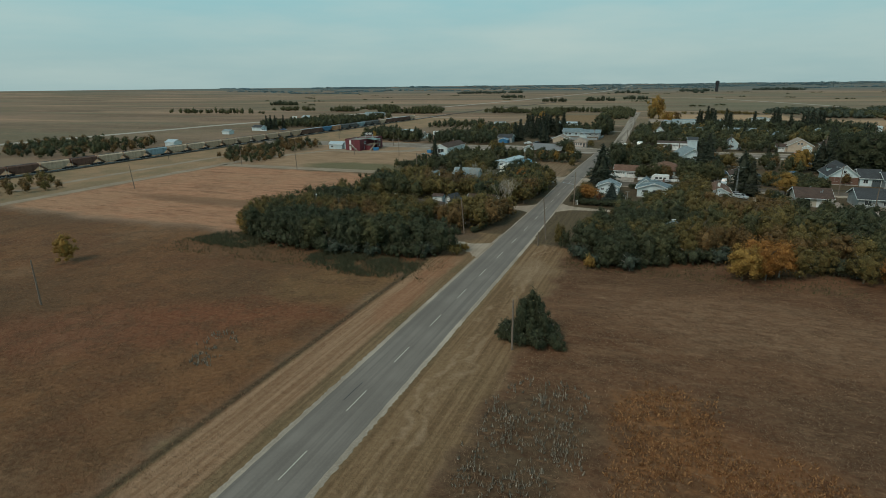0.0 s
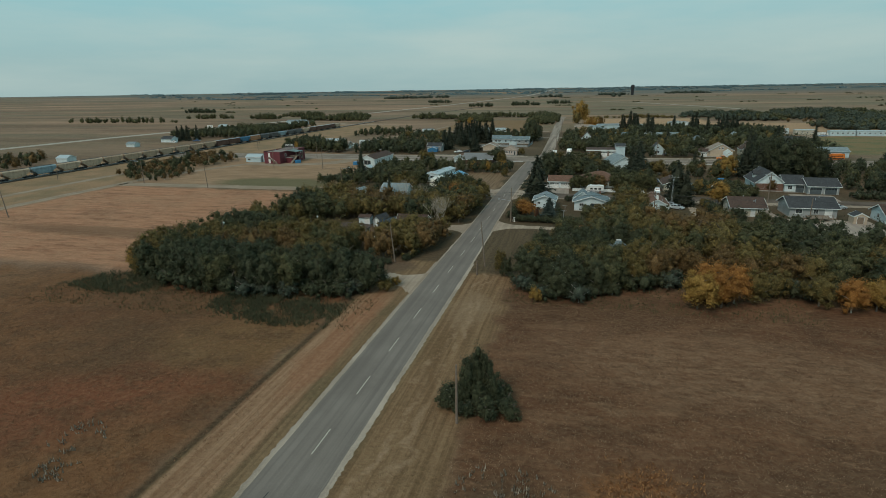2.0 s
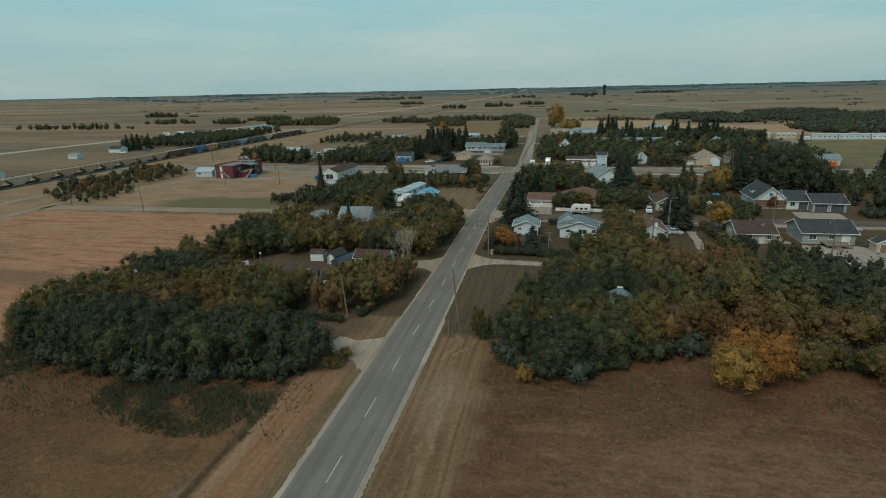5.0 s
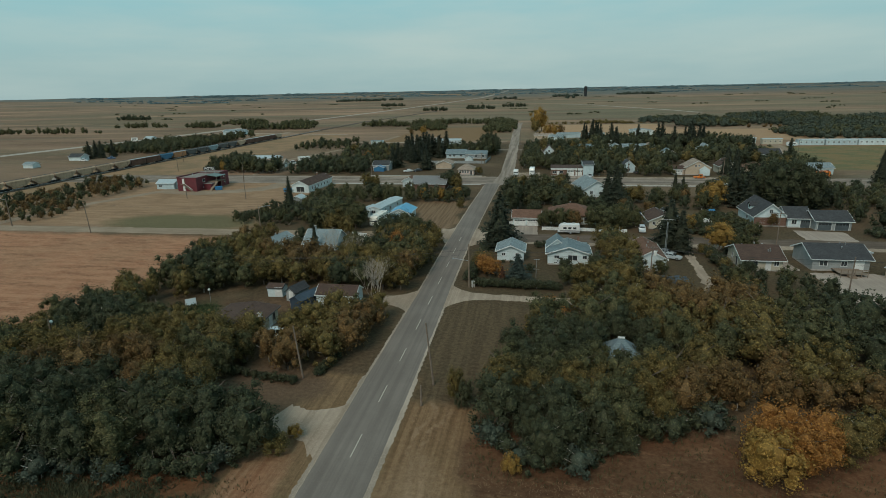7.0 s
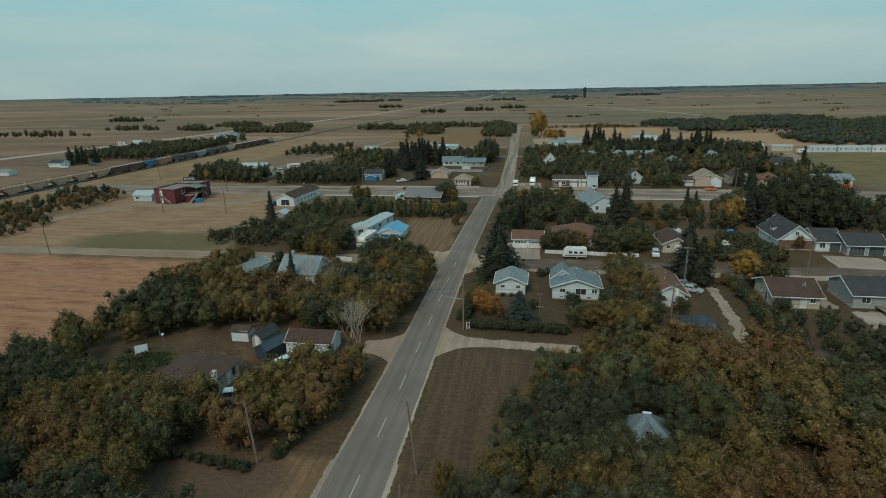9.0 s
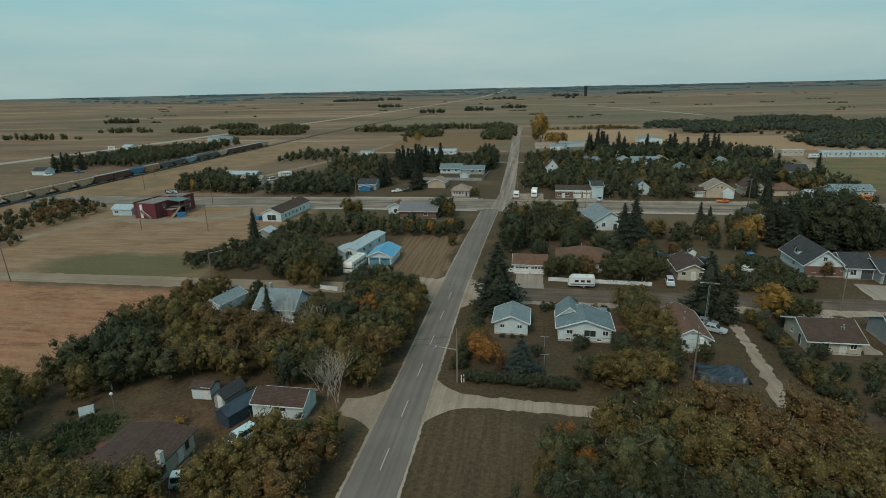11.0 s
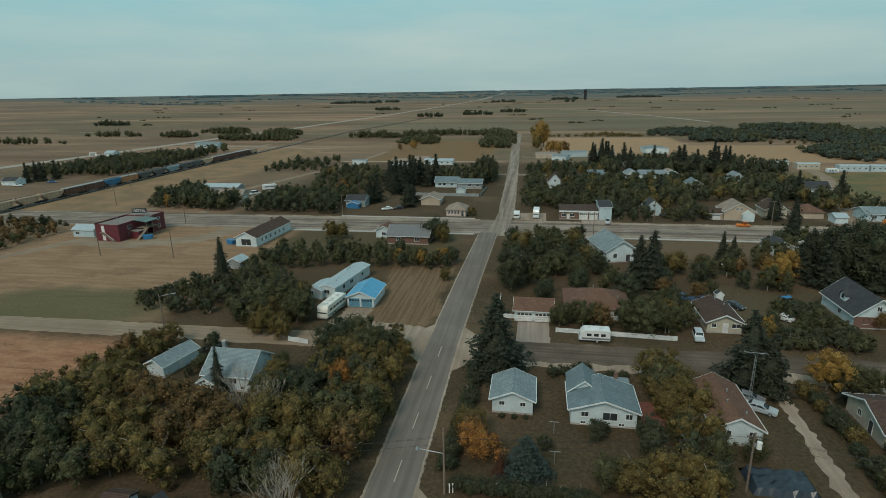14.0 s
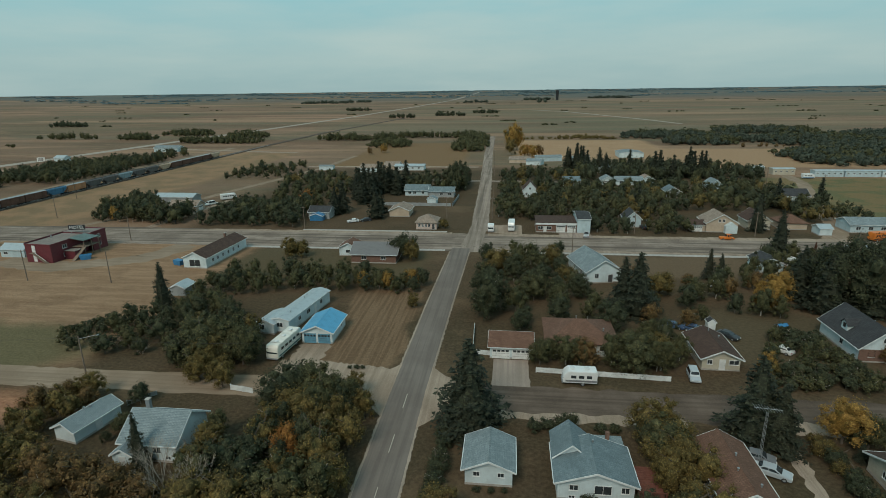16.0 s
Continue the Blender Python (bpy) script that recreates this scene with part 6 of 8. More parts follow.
part("lower_porch_roof", Solid().box(5.6, 9.6, -5.6, -2.4, 2.6, 2.75), ROOF_FLAT, hotel)
part("porch_stair", Solid().prism([(-2.2, 3.2), (-2.2, 2.9), (-6.8, 0), (-7.3, 0)], 9.4, 10.6, "x"), WOOD, hotel)
part("roof_pipe", Solid().tube((-2, -2, 5.6), (-2, -2, 6.4), .2), STEEL, hotel)
house("hotel_annex", "small pale blue annex with a metal gable roof", "annex", -145.2, -136.8, 266.4, 271.4, 2.6, 1.3, "x", PALE_BLUE, ROOF_METAL, .3, windows=(("s", -2.4, 1.4, 1.4, .8),), base=False)
house("hotel_annex", "pale flat-roofed link beside the red hotel", "annex", -138.6, -131.9, 268.0, 274.6, 3.2, 0, "x", PALE_BLUE, ROOF_METAL, .15, doors=(("s", 1.0, 1.0, 2.0, TRIM),), base=False)
sign = thing("hotel_sign", "black roof sign with white letters on steel legs", "sign", pose(-124.6, 275.4, 5.7, 0, 0, 12))
part("board", Solid().box(-2.6, 2.6, -.08, .08, 1.4, 3.0), BLACK, sign)
for x in (-2.0, 2.0):
    part("leg", Solid().box(x - .06, x + .06, -.06, .06, -.1, 1.4), STEEL, sign)
txt = bpy.data.curves.new("lettering", "FONT")
txt.body, txt.size, txt.extrude, txt.align_x, txt.align_y = "MOTEL", 1.45, .02, "CENTER", "CENTER"
txt.materials.append(SIGN_WHITE)
letters = new("lettering", txt)
letters.parent = sign
letters.matrix_basis = pose(0, -.11, 2.2, 90, 0, 0)
bin_ = thing("rubbish_skip", "blue metal rubbish skip beside the hotel", "skip", pose(-115.6, 266.4, 0, 0, 0, 30))
part("body", Solid().prism([(-1.3, 0), (1.3, 0), (1.6, 1.4), (-1.6, 1.4)], -.9, .9), TARP_BLUE, bin_)
part("lid", Solid().box(-1.6, 1.6, -.9, .9, 1.4, 1.5), TARP_BLUE, bin_)
copy_thing(bin_, pose(-82.5, 263.5, 0, 0, 0, -20))

# ---- the main street and the north side of town ----
hall = house("fire_hall", "brick fire hall with two white roller doors", "fire hall", 26.0, 40.2, 309.6, 321.0, 3.4, 0, "x", BRICK_WALL, ROOF_BROWN, .25,
             windows=(("s", -5.6, 1.7, 1.6, 1.0), ("s", -2.6, 1.7, 1.6, 1.0)), doors=(("s", -4.0, .9, 2.0, WHITE_DOOR),), garage=(("s", 1.6, 3.0, 2.8, WHITE_DOOR), ("s", 5.3, 2.8, 2.8, WHITE_DOOR)))
part("pale_fascia", Solid().box(-7.4, 7.4, -6.1, -5.98, 2.9, 3.5), TRIM, hall)
house("fire_hall_tower", "tall grey metal bay with a dark roof", "hall", 40.3, 44.8, 308.6, 322.0, 5.2, .9, "x", PALE_BLUE, ROOF_DARK, .3)
house("house", "small pink house with a brown hipped roof", "house", -17.8, -10.2, 310.8, 319.4, 2.7, 2.3, "y", PINK_SIDING, ROOF_TAN, .45, hip=True,
      windows=(("s", -2.6, 1.6, .7, 1.2), ("s", -1.4, 1.6, .7, 1.2), ("s", -.2, 1.6, .7, 1.2), ("s", 1.0, 1.6, .7, 1.2)), doors=(("s", 2.6, .9, 2.0, DARK_TRIM),))
house("garage", "tan garage with a pale shingle roof", "garage", -32.2, -24.0, 331.0, 340.4, 2.6, 1.7, "y", TAN_SIDING, ROOF_TAN, .4)
house("house", "pale blue bungalow with blue-grey shingles", "house", -34.0, -22.6, 375.6, 384.0, 2.9, 2.0, "x", PALE_BLUE, ROOF_GREY, .5, windows=(("s", -3.4, 1.7, 1.4, 1.1), ("s", -1, 1.7, 1.4, 1.1), ("s", 3, 1.7, 1.2, 1.0)))
house("house", "long grey house with a low blue-grey roof", "house", -22.0, -10.0, 373.0, 380.4, 2.8, 1.6, "x", GREY_SIDING, ROOF_GREY, .4, windows=(("s", 0, 1.7, 1.4, 1.0), ("s", 4, 1.7, 1.4, 1.0)))
house("shed", "small white garden shed", "shed", -20.4, -16.2, 356.4, 360.6, 2.3, 1.0, "y", WHITE, ROOF_PALE, .25, base=False)
fence("fence", "grey weathered board fence round a garden", (-40, 353), (-9, 352), 1.5, GREY_SIDING, .3)
fence("fence", "grey weathered board fence beside the street", (-8.6, 352), (-7.6, 374), 1.5, GREY_SIDING, .3)
house("house", "steep white gabled house among trees", "house", 22.6, 29.2, 374.6, 384.0, 3.6, 3.6, "y", WHITE, ROOF_BROWN, .3, windows=(("s", 0, 4.3, .8, 1.0), ("s", -1.6, 1.7, .9, 1.2), ("s", 1.6, 1.7, .9, 1.2)))
house("house", "dark house with a steep grey roof", "house", 58.8, 64.4, 319.0, 327.0, 3.2, 2.6, "y", PALE_BLUE, ROOF_DARK, .35, windows=(("s", 0, 4, .8, .8), ("s", 0, 1.6, 1.6, 1.0)))
tan_house = house("house", "tan two-gabled house with brown shingles", "house", 85.4, 96.0, 313.6, 323.0, 3.4, 3.0, "y", TAN_SIDING, ROOF_TAN, .4, windows=(("s", -1, 4.2, .7, .9), ("s", .4, 4.2, .7, .9), ("s", 2.4, 1.6, 2, 1.1)))
part("entrance_gable", Solid().prism([(.6, 0), (4.6, 0), (4.6, 2.6), (2.6, 4.0), (.6, 2.6)], -6.4, -4.7), WHITE, tan_house)
house("garage", "small tan garage with a white door", "garage", 80.6, 85.2, 314.2, 320.0, 2.5, 1.1, "x", TAN_SIDING, ROOF_BROWN, .3, garage=(("s", 0, 2.6, 2.1, WHITE_DOOR),))
house("house", "cream house with a brown gambrel-like roof", "house", 101, 108.5, 318, 327, 3.4, 2.8, "y", CREAM, ROOF_BROWN, .35)
house("house", "low house with an orange-brown roof", "house", 112.6, 121.4, 319.0, 327.0, 2.5, 2.4, "x", TAN_SIDING, ROOF_RED, .45, hip=True)
house("garage", "small white garage behind a hedge", "garage", 121.4, 125.4, 310.8, 316.0, 2.5, 1.0, "x", WHITE, ROOF_METAL, .25)
house("house", "grey house with a dark roof and white gable", "house", 134.0, 146.4, 369.0, 378.0, 2.8, 2.4, "x", WHITE, ROOF_DARK, .4, windows=(("s", 2, 1.6, 1.4, 1.0),))
house("house", "white-gabled house with pale shingles", "house", 112.0, 119.4, 393.0, 402.0, 3.0, 2.8, "y", PALE_BLUE, ROOF_PALE, .4)
house("house", "grey gabled house among trees", "house", 88.6, 95.0, 377.8, 386.0, 2.8, 1.9, "y", GREY_SIDING, ROOF_GREY, .4)
house("garage", "white garage with a pale roof", "garage", 64.6, 71.0, 411.0, 419.0, 2.7, 1.7, "y", WHITE, ROOF_PALE, .4, garage=(("s", 0, 4.4, 2.2, WHITE_DOOR),))
house("house", "long white bungalow with a pale roof", "house", 71.6, 85.0, 409.6, 417.0, 2.8, 1.5, "x", WHITE, ROOF_PALE, .5, windows=(("s", -4, 1.7, 1.4, 1.0), ("s", -1, 1.7, 1.4, 1.0), ("s", 3, 1.7, 1.4, 1.0)))
house("garage", "white garage with a tan roof", "garage", 85.6, 92.0, 415.0, 423.0, 2.6, 1.6, "y", WHITE, ROOF_TAN, .4)
house("house", "white house with a pale blue roof among spruces", "house", 67.6, 77.0, 453.0, 461.0, 2.8, 1.4, "x", WHITE, ROOF_METAL, .4)
house("house", "grey house under trees", "house", 44.6, 53.0, 406.2, 414.0, 2.8, 1.8, "x", GREY_SIDING, ROOF_GREY, .4)
house("shop", "flat white metal building beside a stubble field", "warehouse", 94.6, 111.4, 526.0, 544.0, 3.6, 1.0, "y", WHITE, ROOF_PALE, .2)
house("mobile_home", "pale mobile home with a blue-grey roof", "mobile home", -56.6, -37.6, 460.6, 467.0, 2.9, .9, "x", WHITE, ROOF_METAL, .3, windows=(("s", -6, 1.7, 1.2, .9), ("s", -2, 1.7, 1.2, .9), ("s", 2, 1.7, 1.2, .9), ("s", 6, 1.7, 1.2, .9)))
house("mobile_home", "white trailer on the edge of town", "mobile home", -106.2, -97.0, 459.6, 463.6, 2.8, .5, "x", WHITE, ROOF_PALE, .15)
house("house", "white house hidden by spruces", "house", -77.0, -66.0, 452.0, 460.0, 2.8, 1.9, "x", WHITE, ROOF_TAN, .4)
house("house", "tan house hidden by spruces", "house", -64, -54.6, 464.0, 472.0, 2.8, 1.9, "x", TAN_SIDING, ROOF_TAN, .4)
house("shed", "dark shed with a bright blue tarpaulin porch", "shed", -64.2, -55.6, 325.0, 332.0, 2.8, 1.8, "x", GREY_SIDING, ROOF_DARK, .3)
house("porch", "bright blue tarpaulin lean-to", "lean-to", -62.6, -57.4, 321.6, 324.8, 2.0, .9, "y", TARP_BLUE, TARP_BLUE, .2, base=False)
house("house", "low white house at the edge of town", "house", 28.0, 38.0, 486, 494, 2.8, 1.2, "x", WHITE, ROOF_PALE, .3, turn=-20)
house("quonset", "long pale storage building", "warehouse", 34.0, 52.0, 506, 512, 3.2, 1.0, "x", PALE_BLUE, ROOF_PALE, .2, turn=12)
house("house", "tan low building at the edge of town", "house", 16, 30.0, 498, 505, 2.8, 1.2, "x", TAN_SIDING, ROOF_TAN, .3)
house("house", "white house with a blue-grey roof at the edge of town", "house", 56.0, 70.0, 500, 508, 2.8, 1.4, "x", WHITE, ROOF_PALE, .3)
house("clinic", "pale blue building with a light metal roof", "building", 133.6, 146.8, 315.6, 324.6, 3.0, 1.6, "x", PALE_BLUE, ROOF_PALE, .4, windows=(("s", -4, 1.7, 1.4, 1.0), ("s", 0, 1.7, 1.4, 1.0), ("s", 4, 1.7, 1.4, 1.0)))
house("house", "white house behind big spruces", "house", 117.0, 123.4, 279.6, 288.0, 2.6, 1.5, "y", WHITE, ROOF_METAL, .35, windows=(("s", 0, 1.6, 1.3, 1.0),))
house("shed", "grey-roofed shed near the yellow tree", "shed", 84.6, 91.0, 268.6, 276.0, 2.8, 1.4, "y", PALE_BLUE, ROOF_DARK, .3)
house("shed", "little white playhouse on the lawn", "shed", 58.6, 60.2, 229.4, 231.0, 1.6, .6, "y", TRIM, ROOF_DARK, .12, base=False)
for k, (x0, L, yy, mt) in enumerate(((158.6, 6.0, 458, WHITE), (166, 12.0, 450, CREAM), (184.6, 15.0, 442.6, PALE_BLUE), (200.4, 18.0, 442.4, PALE_BLUE), (219.2, 18.0, 442.2, WHITE), (238, 18, 442, PALE_BLUE), (257, 16, 442, WHITE))):
    n_win = int(L / 3)
    house("site_trailer", "long white site trailer with small dark windows", "trailer", x0, x0 + L, yy, yy + 5.0, 3.3, .3, "x", mt, ROOF_METAL, .12,
          windows=tuple(("s", -L / 2 + 1.5 + 3 * j, 1.9, 1.0, .7) for j in range(n_win)), base=False, group="site trailers")
# farms along the railway and the highway
house("shed", "long dark shed behind shrubs", "shed", -150, -130, 352, 359, 3.0, 1.2, "x", GREY_SIDING, ROOF_METAL, .3)
house("garage", "small garage with a tan roof and white door", "garage", -131, -118.4, 335, 342.0, 2.6, 1.8, "x", TAN_SIDING, ROOF_TAN, .4, garage=(("e", 0, 3.2, 2.2, WHITE_DOOR),))
house("house", "low white house beside the railway", "house", -281, -272, 364, 371, 2.7, 1.6, "x", WHITE, ROOF_DARK, .4)
house("shed", "small white shed beside the railway", "shed", -279.6, -273.0, 329.4, 334.6, 2.3, 1.2, "x", WHITE, ROOF_PALE, .3)
house("shed", "long pale machine shed on the highway", "shed", -292, -270, 566, 576, 3.6, 1.6, "x", PALE_BLUE, ROOF_PALE, .4)
house("shed", "pale farm shed near the highway", "shed", -330, -322, 500, 507, 3.0, 1.4, "x", WHITE, ROOF_METAL, .3)
house("shed", "small white farm shed", "shed", -250, -243, 250, 256, 2.6, 1.3, "x", WHITE, ROOF_METAL, .3)
bill = thing("billboard", "white roadside billboard on posts", "billboard", pose(-331, 489, 0, 0, 0, 20))
part("board", Solid().box(-2.6, 2.6, -.08, .08, 1.6, 4.6), SIGN_WHITE, bill)
for x in (-2.0, 2.0):
    part("post", Solid().box(x - .1, x + .1, .08, .28, 0, 4.4), WOOD, bill)
for k in range(3):
    part("text_bar", Solid().box(-2.0, 1.4 + .2 * k, -.11, -.08, 2.2 + .7 * k, 2.5 + .7 * k), BLACK, bill)
water_tower = thing("water_tower", "dark cylindrical water tower on the horizon", "water tower", pose(195, 2360, 0))
part("shaft", Solid().tube((0, 0, -1), (0, 0, 33), 5.6, 5.4, 16), BLACK, water_tower)
part("tank", Solid().tube((0, 0, 26), (0, 0, 36.5), 6.9, 6.6, 16).tube((0, 0, 36.5), (0, 0, 39.5), 6.6, 1.2, 16), BLACK, water_tower)

# ---- vehicles ----
CAR_SILVER, CAR_GREY, CAR_WHITE, CAR_DARK, CAR_BLUE, CAR_MINT = (paint("car_" + n, c, .3, .2, .9) for n, c in (("silver", (.42, .46, .48)), ("grey", (.2, .21, .22)), ("white", (.72, .73, .72)), ("dark", (.035, .04, .045)), ("blue", (.05, .10, .2)), ("mint", (.50, .62, .62))))
car("silver sedan parked beside the brown-roofed house", CAR_SILVER, pose(51.6, 182.6, 0, 0, 0, -28), 4.6)
car("grey sedan parked under a spruce", CAR_GREY, pose(51.0, 185.6, 0, 0, 0, -20), 4.4)
car("pale silver estate car parked on a drive", CAR_SILVER, pose(49.2, 207.8, 0, 0, 0, -96), 4.2, "suv")
car("dark sedan parked on the lawn", CAR_DARK, pose(61.4, 225.6, 0, 0, 0, -50), 4.6)
car("dark blue car behind the cream house", CAR_BLUE, pose(55.6, 228.2, 0, 0, 0, -30), 4.5)
car("blue car beside other parked cars", CAR_BLUE, pose(51.6, 229.6, 0, 0, 0, -20), 4.4)
car("white and mint pickup parked in a yard", CAR_MINT, pose(-20.2, 139.2, 0, 0, 0, 246), 5.0, "suv", name="suv")
car("white hatchback parked beside the deck", CAR_WHITE, pose(-22.0, 130.6, 0, 0, 0, 20), 4.4, "suv", name="car")
car("white van parked near the yellow tree", CAR_WHITE, pose(69.6, 255.6, 0, 0, 0, -35), 4.6, "van", name="van", category="van")
car("silver pickup before the fire hall", CAR_SILVER, pose(43.0, 304.6, 0, 0, 0, 80), 4.8, "pickup", name="pickup", category="pickup truck")
car("dark sedan before a house on the main street", CAR_DARK, pose(65.0, 317.6, 0, 0, 0, 100), 4.6)
car("white car parked before spruces", CAR_WHITE, pose(-44.6, 320.4, 0, 0, 0, 210), 4.6)
car("dark car parked before spruces", CAR_DARK, pose(-40.0, 322.4, 0, 0, 0, 210), 4.6)
car("silver car parked on the side street", CAR_SILVER, pose(95.6, 190.2, 0, 0, 0, 10), 4.6)
car("orange pickup on the main street", ORANGE_PAINT, pose(89.0, 304.0, 0, 0, 0, 0), 4.6, "pickup", name="pickup", category="pickup truck")
car("white truck in a yard", CAR_WHITE, pose(-119.6, 350.4, 0, 0, 0, 60), 5.2, "van", name="van", category="van")
car("silver car in a yard", CAR_MINT, pose(-122.4, 347.2, 0, 0, 0, 20), 4.8)
car("white truck beside the railway house", CAR_WHITE, pose(-268.6, 362.6, 0, 0, 0, 0), 5.4, "pickup", name="pickup", category="pickup truck")
car("green truck beside the railway", CAR_BLUE, pose(-258.6, 374.6, 0, 0, 0, 10), 5.4, "pickup", name="pickup", category="pickup truck")
car("white boat-shaped car on the grass", CAR_WHITE, pose(69.4, 219.6, 0, 0, 0, 130), 3.6)
CREAM_PAINT = paint("coach_cream", (.66, .65, .58), .35)
GREEN_STRIPE = paint("coach_teal_stripe", (.05, .13, .13), .4)
box_vehicle("motorhome", "cream motorhome with a teal stripe parked on gravel", "motorhome", pose(-28.0, 211.6, 0, 0, 0, -97), 9.4, 2.6, 3.2, CREAM_PAINT, .55, .5, GREEN_STRIPE, (-2.6, 3.0), 2.1, 5, 3)
box_vehicle("travel_trailer", "white travel trailer with a rounded front", "travel trailer", pose(28.9, 204.4, 0, 0, 0, 180), 5.9, 2.4, 2.75, CAR_WHITE, .55, .9, CAR_GREY, (-.5,), 1.75, 3, 2)
box_vehicle("bus", "orange school bus parked beside a pale building", "bus", pose(137.4, 305.6, 0, 0, 0, 15), 7.4, 2.5, 3.1, ORANGE_PAINT, .6, .6, BLACK, (-2.2, 2.4), 2.1, 6, 0)
box_vehicle("caravan", "long white fifth-wheel caravan", "travel trailer", pose(95.2, 270.4, 0, 0, 0, -75), 9.6, 2.6, 3.4, CAR_WHITE, .7, .8, CAR_GREY, (-1, 0), 2.1, 4, 2)
box_vehicle("delivery_van", "white cube van beside the fire hall", "van", pose(17.2, 312.6, 0, 0, 0, -92), 7.0, 2.3, 3.4, CAR_WHITE, .5, .4, None, (-2.2, 2.2), 2.3, 2, 0)
box_vehicle("delivery_van", "white box trailer standing beside the street", "trailer", pose(9.8, 309.4, 0, 0, 0, -90), 3.6, 2.2, 2.8, CAR_WHITE, .5, .2, None, (0,), 1.9, 1, 0)
box_vehicle("bus", "old white bus parked in a yard", "bus", pose(-118.0, 362.6, 0, 0, 0, 40), 7.2, 2.4, 2.9, CAR_WHITE, .5, .5, None, (-2, 2.2), 1.9, 5, 0)
box_vehicle("caravan", "small white caravan at the trailer yard", "travel trailer", pose(178, 436, 0, 0, 0, 0), 6.0, 2.4, 2.7, CAR_WHITE, .5, .7, TARP_BLUE, (0,), 1.8, 3, 1)

# ---- the freight train ----
RAIL = [("pale tan-grey", (.47, .35, .245)), ("pale blue", (.22, .30, .33)), ("rust brown", (.120, .056, .036)), ("sand", (.42, .295, .195)), ("bright blue", (.05, .16, .27)), ("orange", (.42, .20, .095)), ("dark grey", (.10, .098, .095))]
RAIL_PAINT = [paint("rail_car_" + n.replace(" ", "_"), c, .7, 0, .6, .5) for n, c in RAIL]
made_cars = {}
row = [(528, 0), (515, 2), (502, 2), (489, 2), (476, 2), (463, 0), (450, 6), (437, 6), (424, 1), (411, 6), (398, 6), (385, 5), (372, 4), (359, 2), (346, 2), (333, 3), (320, 3), (307, 3), (294, 3), (281, 3), (268, 3), (255, 3), (242, 0), (229, 0), (216, 1), (203, 0), (190, 0), (177, 2), (164, 0), (151, 2), (138, 2), (125, 0), (112, 2)]
for y, c in row:
    boxy = c in (2, 5) and y > 340
    key = (c, boxy)
    m = pose(-212, y - 6.4, .01, 0, 0, 90)
    if key in made_cars:
        copy_thing(made_cars[key], m)
    else:
        made_cars[key] = (boxcar if boxy else hopper)(RAIL[c][0] + (" box car of a freight train" if boxy else " covered grain hopper of a freight train"), RAIL_PAINT[c], m)

# ---- utility poles and wires ----
pole(13.0, 64.4, 7.0, cross=False, label="thin leaning wooden pole beside a bush")
pole(6.5, 118.6, 9.4, cross=False, lean=(0, -5), label="leaning wooden utility pole beside the road")
pole(5.9, 113.2, 3.0, cross=False, label="short wooden guy post beside the road")
pole(-12.5, 117.9, 8.2, cross=False, lean=(0, -5), label="leaning bare wooden pole beside a hedge")
pole(6.6, 158.0, 9.4, 3.0, lamp=(-3.0, 0), cross=False, mat_=WOOD, label="pale wooden street-lamp pole at the lane mouth")
pole(-60.8, 198.4, 8.0, lamp=(2.6, 1.2), cross=False, label="wooden pole with a street lamp on a long arm")
pole(43.3, 163.7, 8.4, label="wooden utility pole with transformer")
pole(79.1, 195.4, 9.0, lamp=(-1.6, -1.0), label="wooden utility pole beside the side street")
pole(77.5, 158.4, 8.6, cross=False)
pole(-62.2, 53.4, 7.6, cross=False, label="lone wooden pole in the rough field")
pole(-141.4, 137.4, 8.4, cross=False, lean=(0, -6))
pole(-147.6, 198.4, 9.2, lamp=(-2.4, 0), cross=False)
pole(-113.4, 192.6, 9.2, cross=False, lean=(0, -3))
pole(-117.0, 246.0, 9.0, cross=False)
pole(-92.0, 246.4, 9.0, cross=False)
pole(-116.0, 288.4, 9.0, cross=False)
pole(-195, 201.7, 5.0, cross=False)
pole(-52.7, 117.4, 7.4, cross=False, label="thin pole with a white yard light")
for x, y in ((9.6, 330), (9.0, 372), (7.5, 440), (5.5, 500), (-8.5, 330), (60, 309), (100, 309), (-60, 309), (150, 420), (165, 395), (-172, 320), (-196, 360), (118, 284), (36, 284)):
    pole(x, y, 8.6)
yard_light = thing("yard_light", "white globe yard light on a thin pole", "lamp", pose(-43.0, 143.6, 0))
part("post", Solid().tube((0, 0, 0), (0, 0, 2.6), .05, sides=6), STEEL, yard_light)
part("globe", Solid().ball((0, 0, 2.8), .26), TRIM, yard_light, smooth=True)
dish = thing("satellite_dish", "white satellite dish on a low post", "satellite dish", pose(-52.7, 117.4, 0))
part("post", Solid().tube((0, .4, 0), (0, .4, 6.6), .04, sides=6), STEEL, dish)
part("globe", Solid().ball((0, .4, 6.8), .25), TRIM, dish, smooth=True)
tr = thing("transformer", "grey drum transformer on a utility pole", "transformer", pose(43.6, 163.5, 0))
part("drum", Solid().tube((.25, 0, 6.4), (.25, 0, 7.3), .3, sides=12), SIGN_WHITE, tr)
part("bracket", Solid().box(-.3, .1, -.06, .06, 6.6, 7.1), STEEL, tr)
for dz, dx in ((0, -.8), (0, .3), (-.9, 0)):
    wire([(-40, 149 + dx, 8.2 + dz), (6.6 + dx, 158, 8.1 + dz), (43.3 + dx, 163.7, 7.9 + dz), (77.5 + dx, 158.4, 8.0 + dz), (140, 160, 8 + dz)])
wire([(-110, 192.6, 9.0), (-60.8, 198.4, 7.8), (-20, 200, 8)])


